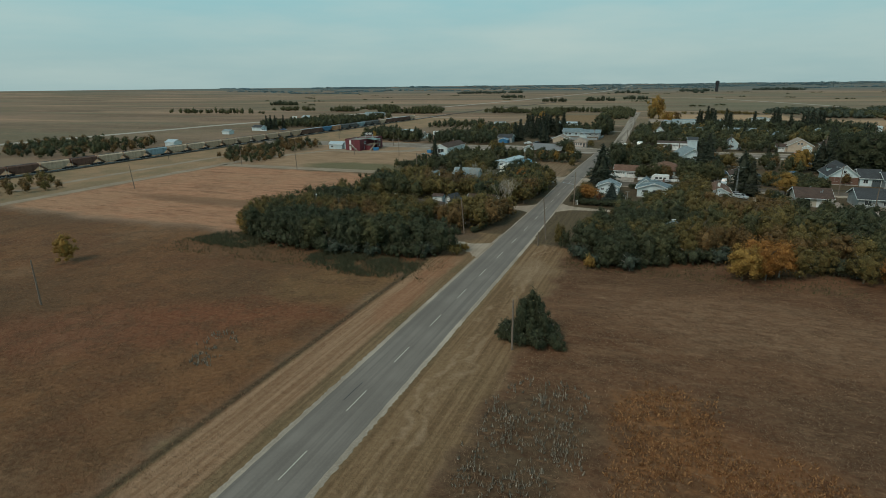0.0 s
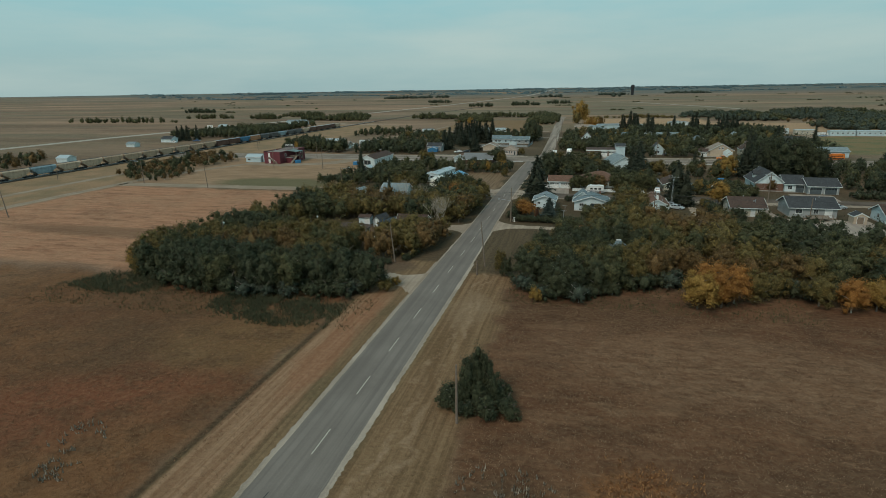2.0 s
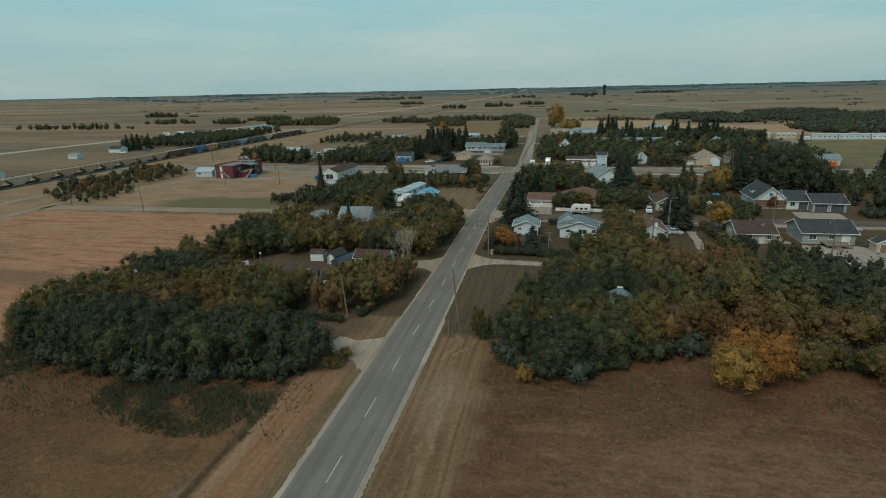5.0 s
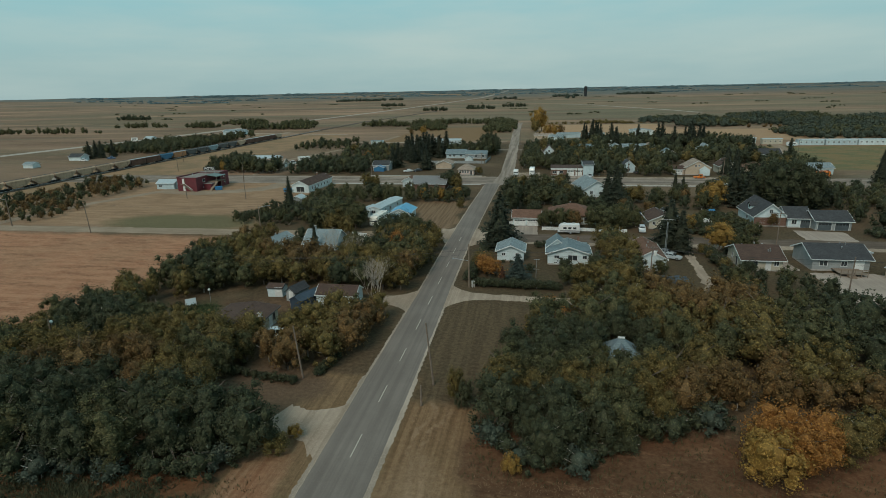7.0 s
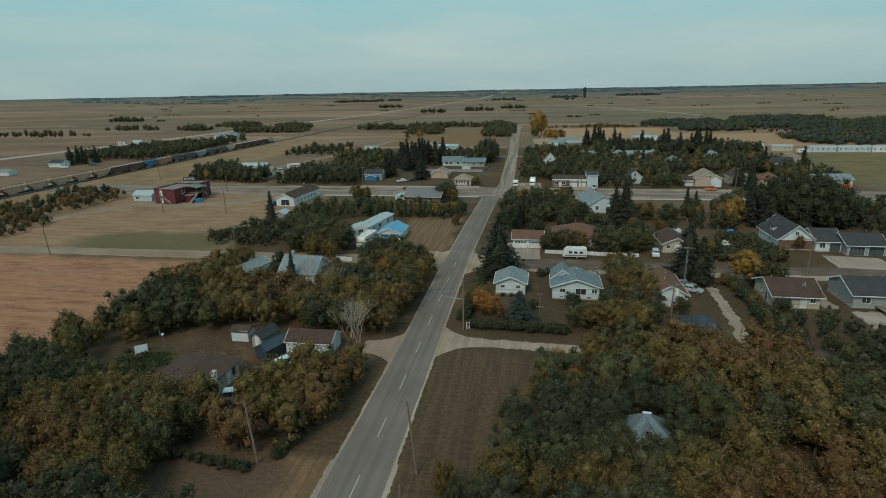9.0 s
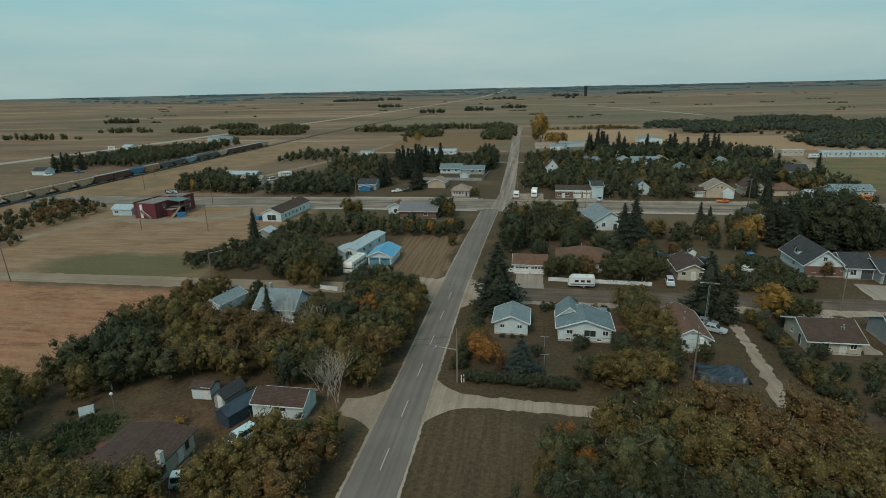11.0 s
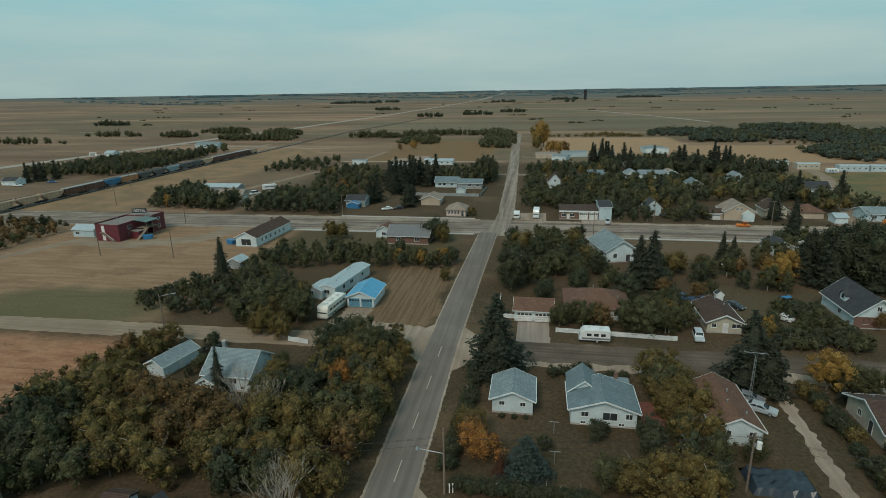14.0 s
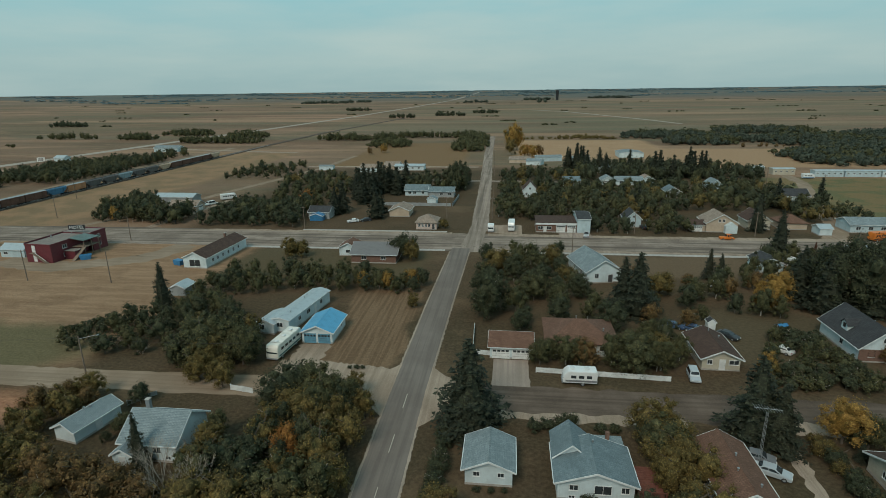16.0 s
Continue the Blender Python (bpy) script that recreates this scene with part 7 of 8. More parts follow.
# ---- trees, hedges, grass ----
CLEAR += [(-4.8, 5.0, -100, 700), (8.5, 19.5, 172, 188), (20.5, 36, 170, 189), (42.5, 50.5, 169, 190), (61.5, 75, 172, 187), (75, 97, 155, 189), (29.4, 36.0, 123.4, 131.4), (-36, -11.5, 138.5, 151.4),
          (-23, -10.4, 105, 120), (-40, -27.5, 170, 190), (-52, -43.5, 174, 190), (-37, -17, 217, 240), (-31.5, -17, 203, 217), (50, 61, 207, 226), (79, 106, 208, 232), (-200, 3, 192.5, 203.5), (3, 200, 192.5, 203.5), (-260, 200, 281, 308.5), (40, 53, 160, 171),
          (20, 46, 203, 208), (12, 22, 203, 220), (-53, -33, 128, 146), (-24, -15.2, 131, 144.5), (54.6, 59.6, 155, 196), (-27, -19, 177, 193), (-44, -27, 170, 192), (-40.5, -20, 126.5, 139),
          (62, 94, 398, 424), (110, 121, 384, 404), (132, 148, 358, 380), (86, 97, 368, 388), (20, 31, 364, 386), (58, 66, 308, 328), (66, 79, 442, 462), (84, 124, 306, 328), (43, 54, 400, 416)]


def west_kinds(x, y, rng):
    front = y < 107.5 + (x + 8) * -.06
    if x < -58 and rng.random() < .5:
        return "gold" if rng.random() < .25 else "olive"
    if front and x > -52:
        return "dark" if rng.random() < .93 else "moss"
    if -27 < x < -6 and 117 < y < 146 and rng.random() < .8:
        return "olive" if rng.random() < .65 else "bronze"
    f = math.sin(x * .17 + 1.3) + math.sin(y * .21 + x * .06) + rng.gauss(0, .35)
    return "bronze" if f > .75 else "olive" if f > -.6 else "moss" if f > -1.3 else "dark"


def east_kinds(x, y, rng):
    if x < 30 and y < 114.5:
        return rng.choice(("dark", "dark", "dark", "moss"))
    if x > 41 and x < 50 and y < 110:
        return rng.choice(("gold", "gold", "orange", "olive"))
    f = math.sin(x * .15 + .4) + math.sin(y * .23 - x * .05 + 2.0) + rng.gauss(0, .35)
    return "bronze" if f > 1.1 else "olive" if f > .0 else "moss" if f > -.9 else "dark"


wood([(-64, 102), (-50, 96.5), (-38, 95), (-25, 95.5), (-14, 98), (-10.5, 102), (-12, 108), (-22, 112), (-26, 121), (-42, 128), (-60, 132), (-64, 118)], 3.2, west_kinds, 6.2, 8.2, "near", 1, single=True)
wood([(-62, 132), (-42, 128), (-26, 121), (-13, 120), (-8, 124), (-7, 140), (-20, 138), (-33, 131), (-46, 150), (-60, 152)], 3.4, west_kinds, 5.4, 7.4, "mid", 2)
wood([(-60, 152), (-46, 150), (-37, 153), (-10, 154), (-6, 152), (-5.6, 178), (-12, 190), (-28, 174), (-42, 172), (-58, 174)], 3.4, west_kinds, 5.6, 7.8, "mid", 3)
wood([(-62, 178), (-53, 174), (-52, 190), (-58, 191)], 3.2, ("olive", "bronze", "olive"), 4.2, 5.6, "mid", 4)
wood([(-28, 176), (-6, 172), (-5.5, 190.5), (-26, 191)], 4.0, ("olive", "dark", "olive"), 5.5, 7.5, "mid", 5)
wood([(-46, 203), (-38, 203), (-37, 216), (-46, 216)], 4.2, ("moss", "dark"), 6, 7.4, "mid", 6)
wood([(-78, 208), (-48, 205), (-42, 222), (-52, 232), (-64, 226)], 3.6, ("dark", "moss", "dark"), 3.6, 6.2, "mid", 7)
wood([(-62, 238), (-40, 244), (-22, 246), (-6, 243), (-6, 251), (-30, 256), (-60, 256)], 3.8, ("dark", "moss", "moss", "moss"), 4.6, 6.4, "mid", 8)
wood([(15, 108), (20, 103), (27, 104), (32, 110), (44, 116), (44, 132), (34, 134), (22, 138), (17, 126)], 3.2, east_kinds, 5.6, 7.6, "near", 9, single=True)
wood([(22, 138), (44, 132), (62, 122), (80, 124), (110, 128), (110, 138), (80, 141), (60, 144), (56, 150), (30, 149)], 3.6, east_kinds, 5.8, 8.2, "mid", 10)
wood([(44, 117), (62, 116), (90, 112), (130, 116), (130, 128), (80, 124), (62, 122), (44, 132)], 3.8, east_kinds, 5.4, 7.6, "mid", 11)
wood([(60, 152), (76, 150), (76, 160), (74, 166), (60, 168)], 3.4, ("dark", "moss", "dark"), 3.2, 4.8, "mid", 12)
wood([(-58, 100), (-50, 95), (-38, 93.4), (-25, 94), (-14, 96.6), (-10, 100.4), (-12, 104), (-25, 98), (-38, 97), (-50, 99)], 1.9, ("dark", "dark", "dark", "scrub"), 2.0, 3.8, "mid", 13, "", bush, 1.05, label="dark green undergrowth along the foot of the wood")
wood([(14, 107), (19.6, 101.6), (27, 102.4), (33, 108.4), (43, 113), (42, 116), (32, 113), (26, 107), (20, 106)], 1.9, ("dark", "dark", "scrub"), 1.8, 3.6, "mid", 14, "", bush, 1.05, label="dark green undergrowth along the foot of the wood")
wood([(55, 112), (90, 108), (130, 112), (130, 116), (90, 112.5), (56, 116)], 2.2, ("dark", "moss", "scrub", "olive"), 1.8, 3.4, "mid", 15, "", bush, 1.1, label="dark green and olive undergrowth along the foot of the wood")
for x, y, kind, h, wd in ((43.8, 103.6, "gold", 6.4, 1.0), (47.6, 105.0, "orange", 6.4, 1.05), (50.0, 107.4, "orange", 7.8, 1.1), (53.4, 108.6, "olive", 5.6, 1.2), (46.4, 108.4, "orange", 7.0, 1), (57.4, 111.6, "olive", 5.6, 1.1), (62.8, 108.8, "olive", 6.2, 1.2),
                          (66.6, 106.8, "orange", 6.4, 1.1), (70.6, 108.2, "gold", 6.0, 1.1), (76, 106, "olive", 6.2, 1.2), (22.2, 141.2, "orange", 5.6, 1), (24.6, 137.4, "orange", 5.4, 1.1), (20.6, 136.8, "bronze", 5.2, 1), (28.0, 145, "olive", 6.4, 1.2), (10.2, 115.4, "olive", 4.8, .62), (11.6, 113.6, "dark", 4.2, .7)):
    tree(x, y, kind, h, "near", wd)
for x, y, kind, h in ((-63.6, 103.4, "gold", 4.8), (-61.4, 101.4, "gold", 4.2), (-65.6, 105.4, "olive", 4.6), (-59.6, 100.6, "olive", 4.4)):
    tree(x, y, kind, h, "near", 1.1)
for x, y, kind, h, wd in ((18.2, 101.6, "gold", 2.4, .8), (-8.8, 101.6, "olive", 2.8, 1), (-7.8, 104.6, "gold", 1.8, .9), (30.8, 107.2, "dark", 2.4, 1.1)):
    bush(x, y, kind, h, "near", wd)
# the bush and thin poplars by the leaning pole
for x, y, h, wd in ((14.2, 69.0, 7.6, .5), (15.2, 69.6, 6.6, .5), (13.4, 68.6, 5.8, .55), (16.2, 68.4, 4.8, .65), (14.6, 67.2, 4.0, .8), (12.8, 67.6, 3.4, .8)):
    tree(x, y, "dark", h, "near", wd)
for x, y, h in ((11.4, 68.4, 2.2), (11.0, 67.0, 1.6), (13.6, 65.8, 1.8), (15.4, 66.4, 2.4), (17.0, 69.6, 2.4), (17.8, 67.4, 2.0), (18.6, 66.2, 1.6), (12.2, 66.6, 1.5), (16.4, 65.6, 1.7)):
    bush(x, y, "dark", h)
# garden trees and hedges east of the road
spruce(10.6, 190.6, 15.0, slim=1.75)
spruce(11.0, 187.8, 12.0, slim=1.6)
spruce(45.4, 236.4, 15.5, slim=1.35)
spruce(43.2, 240.6, 13.0, slim=1.35)
spruce(52.4, 191.0, 14.0, slim=1.4)
spruce(54.8, 188.6, 11.0, slim=1.5)
spruce(16.4, 162.6, 6.4, "blue_pine", slim=2.1)
spruce(13.2, 162.4, 3.6, "rust_pine", slim=1.3)
spruce(-34.0, 175.4, 9.2, slim=.8)
spruce(-66.6, 231.4, 12.0)
spruce(64.8, 186.6, 3.0, slim=1.4)
for x, y, h in ((88.0, 241.5, 18), (92.4, 246.0, 19), (96.4, 240.6, 18.5), (100.2, 248.4, 17), (94.6, 252.4, 18), (104.6, 243.6, 16), (85.4, 249.6, 15), (108.4, 251, 16), (99, 256, 16), (90, 257, 15), (97, 245, 19), (102, 252, 17), (106, 246, 17), (91, 251, 17), (111, 246, 15)):
    spruce(x, y, h * .8, slim=1.6)
for x, y, h, wd in ((90.6, 243.0, 15.5, .85), (95.6, 241.4, 16.5, .9), (100.8, 243.6, 16.0, .9), (105.6, 242.0, 14.5, .85), (98.0, 248.4, 17.0, .9), (92.6, 249.0, 15.0, .85), (104.0, 249.0, 15.5, .9), (109.0, 247.4, 13.5, .85)):
    tree(x, y, "dark", h, "near", wd)
for x, y, h in ((97.6, 286.5, 15), (103.4, 316, 14), (69.6, 262.4, 9), (72.2, 261.8, 8), (118.4, 215, 12), (124.6, 219, 14), (129.4, 213, 13), (134, 222, 14), (152.6, 292, 14), (156.4, 295, 9), (142, 240, 13), (147, 248, 13)):
    spruce(x, y, h)
spruce(106.2, 283.4, 5.6, "rust_pine", slim=.9)
for x in range(13):
    bush(8.2 + x * 1.35, 159.0 - .04 * x, "dark", 1.9, "near", 1.15, "clipped hedge")
for k in range(10):
    bush(6.3 + .12 * k, 163.0 + 2.6 * k, "dark", 2.2, "near", 1.1, "roadside hedge")
for x, y, kind, h, wd in ((29.8, 161.0, "olive", 5.4, 1.5), (26.8, 162, "moss", 4.6, 1.2), (46.6, 170.2, "moss", 3.6, 1.1), (33.6, 172.6, "dark", 4.2, 1.0), (18.8, 168.4, "dark", 2.6, 1.0), (9.0, 168.6, "bronze", 4.8, 1.3), (10.2, 166.0, "orange", 5.0, 1.5), (8.4, 170.6, "olive", 4.6, 1.2), (37.4, 178.4, "olive", 6.6, 1.2), (38.6, 184.4, "moss", 7.0, 1.25), (37.6, 172.4, "moss", 5.4, 1.1), (36.6, 189.0, "olive", 6.0, 1.2), (41.4, 168.4, "moss", 4.6, 1.2), (37.2, 164.6, "moss", 4.8, 1.1),
                          (11.4, 231.6, "dark", 11.5, .9), (13.6, 236.4, "dark", 10.6, .9), (10.6, 240.6, "dark", 10, .9), (17.8, 256.6, "dark", 8.2, 1.2), (13.4, 261.6, "olive", 8.4, 1.1), (24.2, 262.4, "moss", 7.6, 1.3), (19.6, 266.8, "moss", 7.4, 1.3), (28.6, 268, "olive", 7.2, 1.2), (22, 244.6, "moss", 6.4, 1.2), (28.0, 239.6, "moss", 6.6, 1.2), (33.6, 246.2, "dark", 6.6, 1.2), (25.2, 251.6, "dark", 6.6, 1.2), (31.4, 254.4, "olive", 6, 1.2),
                          (22.4, 210.4, "moss", 5.4, .9), (27.2, 210.8, "moss", 6.6, 1.05), (35.6, 211.2, "moss", 6.6, 1.1), (43.4, 209.8, "moss", 6.2, 1.05), (46.8, 218.4, "dark", 6.6, 1.1), (24.6, 212.2, "moss", 5.4, 1.0), (30.6, 210.8, "bronze", 5.6, 1.1), (40.0, 213.2, "moss", 6.4, 1.3), (45.0, 213.8, "olive", 6.2, 1.2), (44.0, 220.0, "moss", 6.4, 1.2), (19.0, 224.6, "dark", 5.8, 1.1), (38.6, 227.6, "dark", 6.4, 1.2), (48.4, 213.6, "moss", 5.4, 1.0),
                          (55.2, 193.4, "olive", 6.4, .9), (64.4, 190.6, "gold", 7.4, 1.25), (67.4, 189.6, "moss", 5.4, 1.2), (70.6, 190.4, "moss", 4.8, 1.1), (62.2, 210.0, "gold", 5.2, .9), (60.8, 206.8, "olive", 4.6, 1.0), (77.4, 242.6, "gold", 9.0, 1.15), (74.4, 240.2, "gold", 7.0, 1.0), (72.8, 238, "moss", 6.6, 1.1), (60.6, 245.6, "moss", 6.4, 1.2), (53.2, 248.6, "olive", 6.2, 1.2), (66.6, 248.0, "moss", 6, 1.2), (86.0, 216.8, "bronze", 4.4, 1.0)):
    tree(x, y, kind, h, "near", wd)
for x, y, h, wd in ((20.6, 189.6, 1.9, 1.2), (22.6, 190.0, 1.9, 1.1), (24.8, 190.6, 2.4, 1.0), (26.2, 191.2, 2.2, .9), (30.4, 190.2, 1.4, 1.3), (32.6, 190.2, 1.4, 1.2), (12.6, 175.4, .9, 1), (14.4, 175.4, .8, 1.1), (16.2, 175.5, .8, 1), (26.6, 173.0, 2.6, 1.1), (26, 171.4, 1.6, 1), (65.2, 173.2, 2.8, .9), (-11.6, 205.6, .8, 1.1), (-12.8, 205.5, .8, 1.0), (-10.4, 205.7, .8, 1)):
    bush(x, y, "dark", h, "near", wd)
wood([(60.2, 160), (63.4, 160), (62.4, 190), (58.6, 190)], 1.7, ("dark", "dark", "olive"), 2.0, 2.8, "near", 22, "", bush, 1.0, label="overgrown dark green garden hedge")
wood([(62, 205), (80, 205.5), (80, 213), (78, 224), (72, 230), (70, 226), (76, 214), (62, 211)], 1.9, ("dark", "moss"), 1.8, 2.8, "midfar", 23, "", bush, 1.1, label="overgrown dark green garden hedge")
wood([(106, 205), (150, 206), (150, 212), (106, 211)], 1.9, ("dark", "dark"), 1.8, 2.4, "midfar", 24, "", bush, 1.1, label="overgrown dark green garden hedge")
# garden trees west of the road
for x, y, kind, h, wd in ((-13.4, 177.4, "orange", 7.4, .8), (-18.4, 160, "gold", 5.0, .9), (-9.4, 196.6, "olive", 4.6, 1.1), (-33.6, 197.2, "olive", 5.8, 1.2), (-38.6, 198.6, "olive", 6.2, 1.25), (-9.4, 188.6, "dark", 6.2, 1.2), (-9.0, 249.6, "gold", 5.6, 1.0), (-14.4, 247.0, "gold", 5.0, 1.1), (-21, 247.4, "gold", 5.0, 1.1), (-16.0, 275.0, "dark", 8.2, 1.15), (-12.8, 272.6, "olive", 7.0, 1.0), (-51.0, 272.6, "olive", 6.8, 1.1), (-48.0, 273.8, "olive", 5.6, 1.0), (-8.0, 312.6, "olive", 3.8, 1.1), (-6.2, 236.0, "olive", 4.2, 1.0)):
    tree(x, y, kind, h, "near", wd)
for x, y, kind, h, wd in ((-42.0, 206.0, "moss", 8.8, 1.3), (-37.2, 208.4, "moss", 9.0, 1.3), (-33.6, 205.2, "moss", 7.8, 1.2), (-39.4, 203.6, "olive", 7.4, 1.2), (-46.0, 208.0, "dark", 6.8, 1.2), (-14.0, 192.6, "moss", 8.4, 1.25), (-9.6, 191.4, "moss", 7.4, 1.15), (-19.2, 191.6, "dark", 8.0, 1.2), (-12.0, 187.6, "moss", 8.6, 1.2), (39.6, 209.8, "moss", 7.0, 1.3), (44.2, 210.2, "moss", 6.6, 1.2), (29.6, 211.0, "moss", 5.8, 1.1)):
    tree(x, y, kind, h, "near", wd)
bare(-10.6, 149.6, 16.0, .9)
bare(-12.2, 151.0, 14.0, .85)
bare(-25.4, 168.6, 16.0, .85)
bare(-22.6, 170.2, 14.0, .85)
bare(-33.4, 171.2, 8.4)
for x, y, kind, h, wd in ((-25.6, 178.6, "olive", 5.4, 1.15), (-26.4, 182.4, "moss", 5.0, 1.1), (-27.4, 175.0, "moss", 3.6, 1.0), (-42.6, 183.6, "moss", 2.6, 1.2), (-43.0, 180.4, "dark", 2.2, 1.1), (-44.6, 190.6, "dark", 4.0, 1.1), (-54.0, 192.0, "olive", 4.4, 1.2), (-57.4, 190.0, "bronze", 4.2, 1.2)):
    tree(x, y, kind, h, "near", wd)
bare(-62.4, 210.0, 4.4, 1.3)
bare(-56.0, 207.4, 3.4, 1.4)
for x, y in ((19.6, 111.2), (23.6, 110.4), (27, 116), (-40, 97.5), (-30, 96.4), (-48, 99)):
    bare(x, y, 6.8, .5)
for x, y, h in ((-47.2, 138, 1.2), (-44.6, 139.6, 1.0), (-42.8, 137.2, .9), (-46, 134.6, 1.3), (-43.4, 133.4, 1.2), (-40.6, 131.6, 1.1), (-48.6, 141.6, 1.0), (-30.6, 141.6, 1.6)):
    bush(x, y, "dark" if h != 1.6 else "gold", h, "mid", 1.2)
for k in range(8):
    bush(-24 + k * 1.5, 117.8 - .2 * k, "dark", 1.3, "near", 1.1, "clipped hedge")
for k in range(5):
    bush(-10.6 + .2 * k, 119 + 1.4 * k, "dark", 1.3, "near", 1.1, "clipped hedge")
wood([(-78, 214), (-70, 216), (-66, 224), (-76, 222)], 1.8, ("dark", "moss"), 1.6, 2.4, "midfar", 25, "", bush, 1.1, label="low dark scrub beside the dirt street")
# trees round the far side of town
far_mix = ("dark", "moss", "moss", "dark", "moss", "dark", "moss", "dark", "olive")
wood([(-150, 314), (-114, 312), (-116, 330), (-132, 332), (-152, 350), (-158, 330)], 3.6, ("dark", "moss", "dark"), 4, 9.5, "midfar", 31)
wood([(-104, 312), (-64, 311), (-66, 322), (-66, 345), (-100, 345)], 3.8, ("dark", "dark", "moss"), 4.5, 8.5, "midfar", 32)
for k in range(26):
    g = random.Random(k)
    spruce(g.uniform(-62, -36), g.uniform(326, 404), g.uniform(10, 15.5), level="far", slim=1.15)
wood([(-90, 346), (-66, 346), (-62, 400), (-90, 440), (-110, 420)], 5.4, far_mix, 5, 7, "far", 33)
wood([(-38, 386), (-10, 384), (-8, 410), (-16, 420), (-36, 418)], 4.6, ("dark", "dark", "moss"), 5, 8, "far", 34)
for k in range(12):
    tree(-13 + (k % 3) * 3.2, 392 + (k // 3) * 7, "dark", 13 - (k % 3) * 1.0, "mid", .62)
wood([(12, 326), (80, 324), (80, 346), (12, 348)], 4.8, far_mix, 5.5, 8, "midfar", 35)
wood([(12, 348), (130, 346), (150, 362), (132, 404), (12, 402)], 5.2, far_mix, 5.5, 8.4, "far", 36)
wood([(10, 424), (60, 422), (64, 440), (14, 446)], 4.8, far_mix, 5.5, 7.5, "far", 37)
wood([(54, 424), (150, 424), (156, 446), (120, 470), (60, 476)], 5.0, ("dark", "dark", "moss", "dark"), 6, 9, "far", 38)
wood([(46, 308), (58, 309), (80, 310), (80, 320), (58, 316), (46, 322)], 4.2, ("dark", "moss", "dark"), 4.6, 6.5, "midfar", 39)
wood([(96, 309), (112, 310), (112, 316), (98, 316)], 3.6, ("moss", "moss", "dark"), 5, 7, "midfar", 40)
wood([(66, 254), (96, 258), (112, 262), (112, 280), (94, 282), (80, 268)], 4.6, ("moss", "dark", "moss"), 4.5, 7, "midfar", 41)
wood([(110, 214), (170, 216), (190, 260), (170, 280), (126, 274), (112, 240)], 5.0, ("dark", "moss", "dark"), 4.5, 7, "midfar", 42)
wood([(126, 330), (150, 330), (140, 362), (126, 362)], 4.6, far_mix, 5, 7, "far", 43)
for k in range(16):
    g = random.Random(100 + k)
    spruce(g.uniform(50, 130), g.uniform(424, 480), g.uniform(10, 16), level="far")
for x, y, h in ((58, 470, 17), (62, 472, 15), (54, 474, 13), (98, 430, 17), (106, 432, 14), (-47, 402, 13), (114, 438, 13), (70, 350, 12), (128, 358, 13), (149, 366, 12)):
    spruce(x, y, h, level="far")
for x, y, kind, h in ((18, 574, "gold", 23), (22, 580, "gold", 19), (17, 545, "olive", 15), (27, 534, "gold", 10), (33, 530, "gold", 10), (38, 534, "bronze", 9), (30, 545, "orange", 9), (-75, 352, "orange", 8), (-86, 560, "gold", 8), (-94, 545, "bronze", 7), (-144, 318, "gold", 6)):
    tree(x, y, kind, h, "mid", .9)
wood([(9, 228), (36, 229), (40, 250), (33, 256), (34, 281), (9, 281)], 6.4, ("moss", "dark", "moss", "dark"), 4.0, 7.4, "mid", 61)
wood([(46, 226), (52, 227), (62, 236), (80, 234), (80, 256), (66, 258), (48, 256)], 6.2, ("moss", "dark", "bronze", "moss", "dark"), 4.0, 6.8, "mid", 62)
wood([(-49, 203.6), (-31, 204), (-32, 208), (-37, 216), (-49, 216)], 3.4, ("olive", "dark", "olive"), 5.2, 7.0, "mid", 63)
wood([(33, 157), (40, 157), (41, 161), (42, 170), (42, 172), (41, 192), (36, 192), (36, 170), (33, 168)], 3.2, ("olive", "olive", "dark"), 5.0, 6.8, "mid", 64)
wood([(62, 206), (80, 206), (80, 214), (70, 226), (62, 214)], 4.0, ("moss", "dark"), 3.0, 4.6, "mid", 65)
wood([(108, 160), (150, 160), (150, 190), (108, 190)], 5.5, ("olive", "dark", "bronze"), 4.5, 6.5, "far", 66)
# scrub along the railway and the dirt road
wood([(-178, 216), (-160, 226), (-154, 262), (-160, 290), (-184, 292), (-182, 240)], 3.6, ("moss", "bronze", "dark", "bronze"), 2.0, 6.0, "midfar", 51)
wood([(-168, 284), (-156, 284), (-158, 298), (-170, 300)], 4.0, ("dark",), 8, 10, "mid", 52)
wood([(-150, 200), (-143, 206), (-146, 228), (-160, 234), (-174, 214)], 3.0, ("bronze", "moss"), 2.2, 4.2, "midfar", 53)
wood([(-300, 180), (-246, 190), (-250, 236), (-272, 262), (-310, 250), (-330, 230)], 4.8, ("moss", "dark", "moss", "bronze"), 3.0, 7.0, "far", 54)
wood([(-185, 66), (-164, 74), (-166, 130), (-190, 140)], 5.0, ("olive", "bronze"), 2.4, 5, "midfar", 55)
wood([(-200, 30), (-140, 84), (-150, 96), (-220, 80)], 6, ("olive", "gold", "bronze"), 3.0, 5.5, "midfar", 56)
wood([(-300, 396), (-240, 400), (-232, 440), (-244, 510), (-280, 500), (-300, 440)], 4.6, ("moss", "dark", "dark"), 5, 8, "far", 57)
wood([(-262, 470), (-242, 480), (-240, 540), (-258, 540)], 6.5, ("dark", "moss"), 6, 9, "far", 58)
wood([(-150, 420), (-118, 425), (-120, 476), (-150, 470)], 5.4, ("moss", "dark", "moss"), 4, 6.5, "far", 59)
for x, y in ((-275, 375), (-271, 381), (-278, 384), (-268, 388)):
    spruce(x, y, 12, level="far")
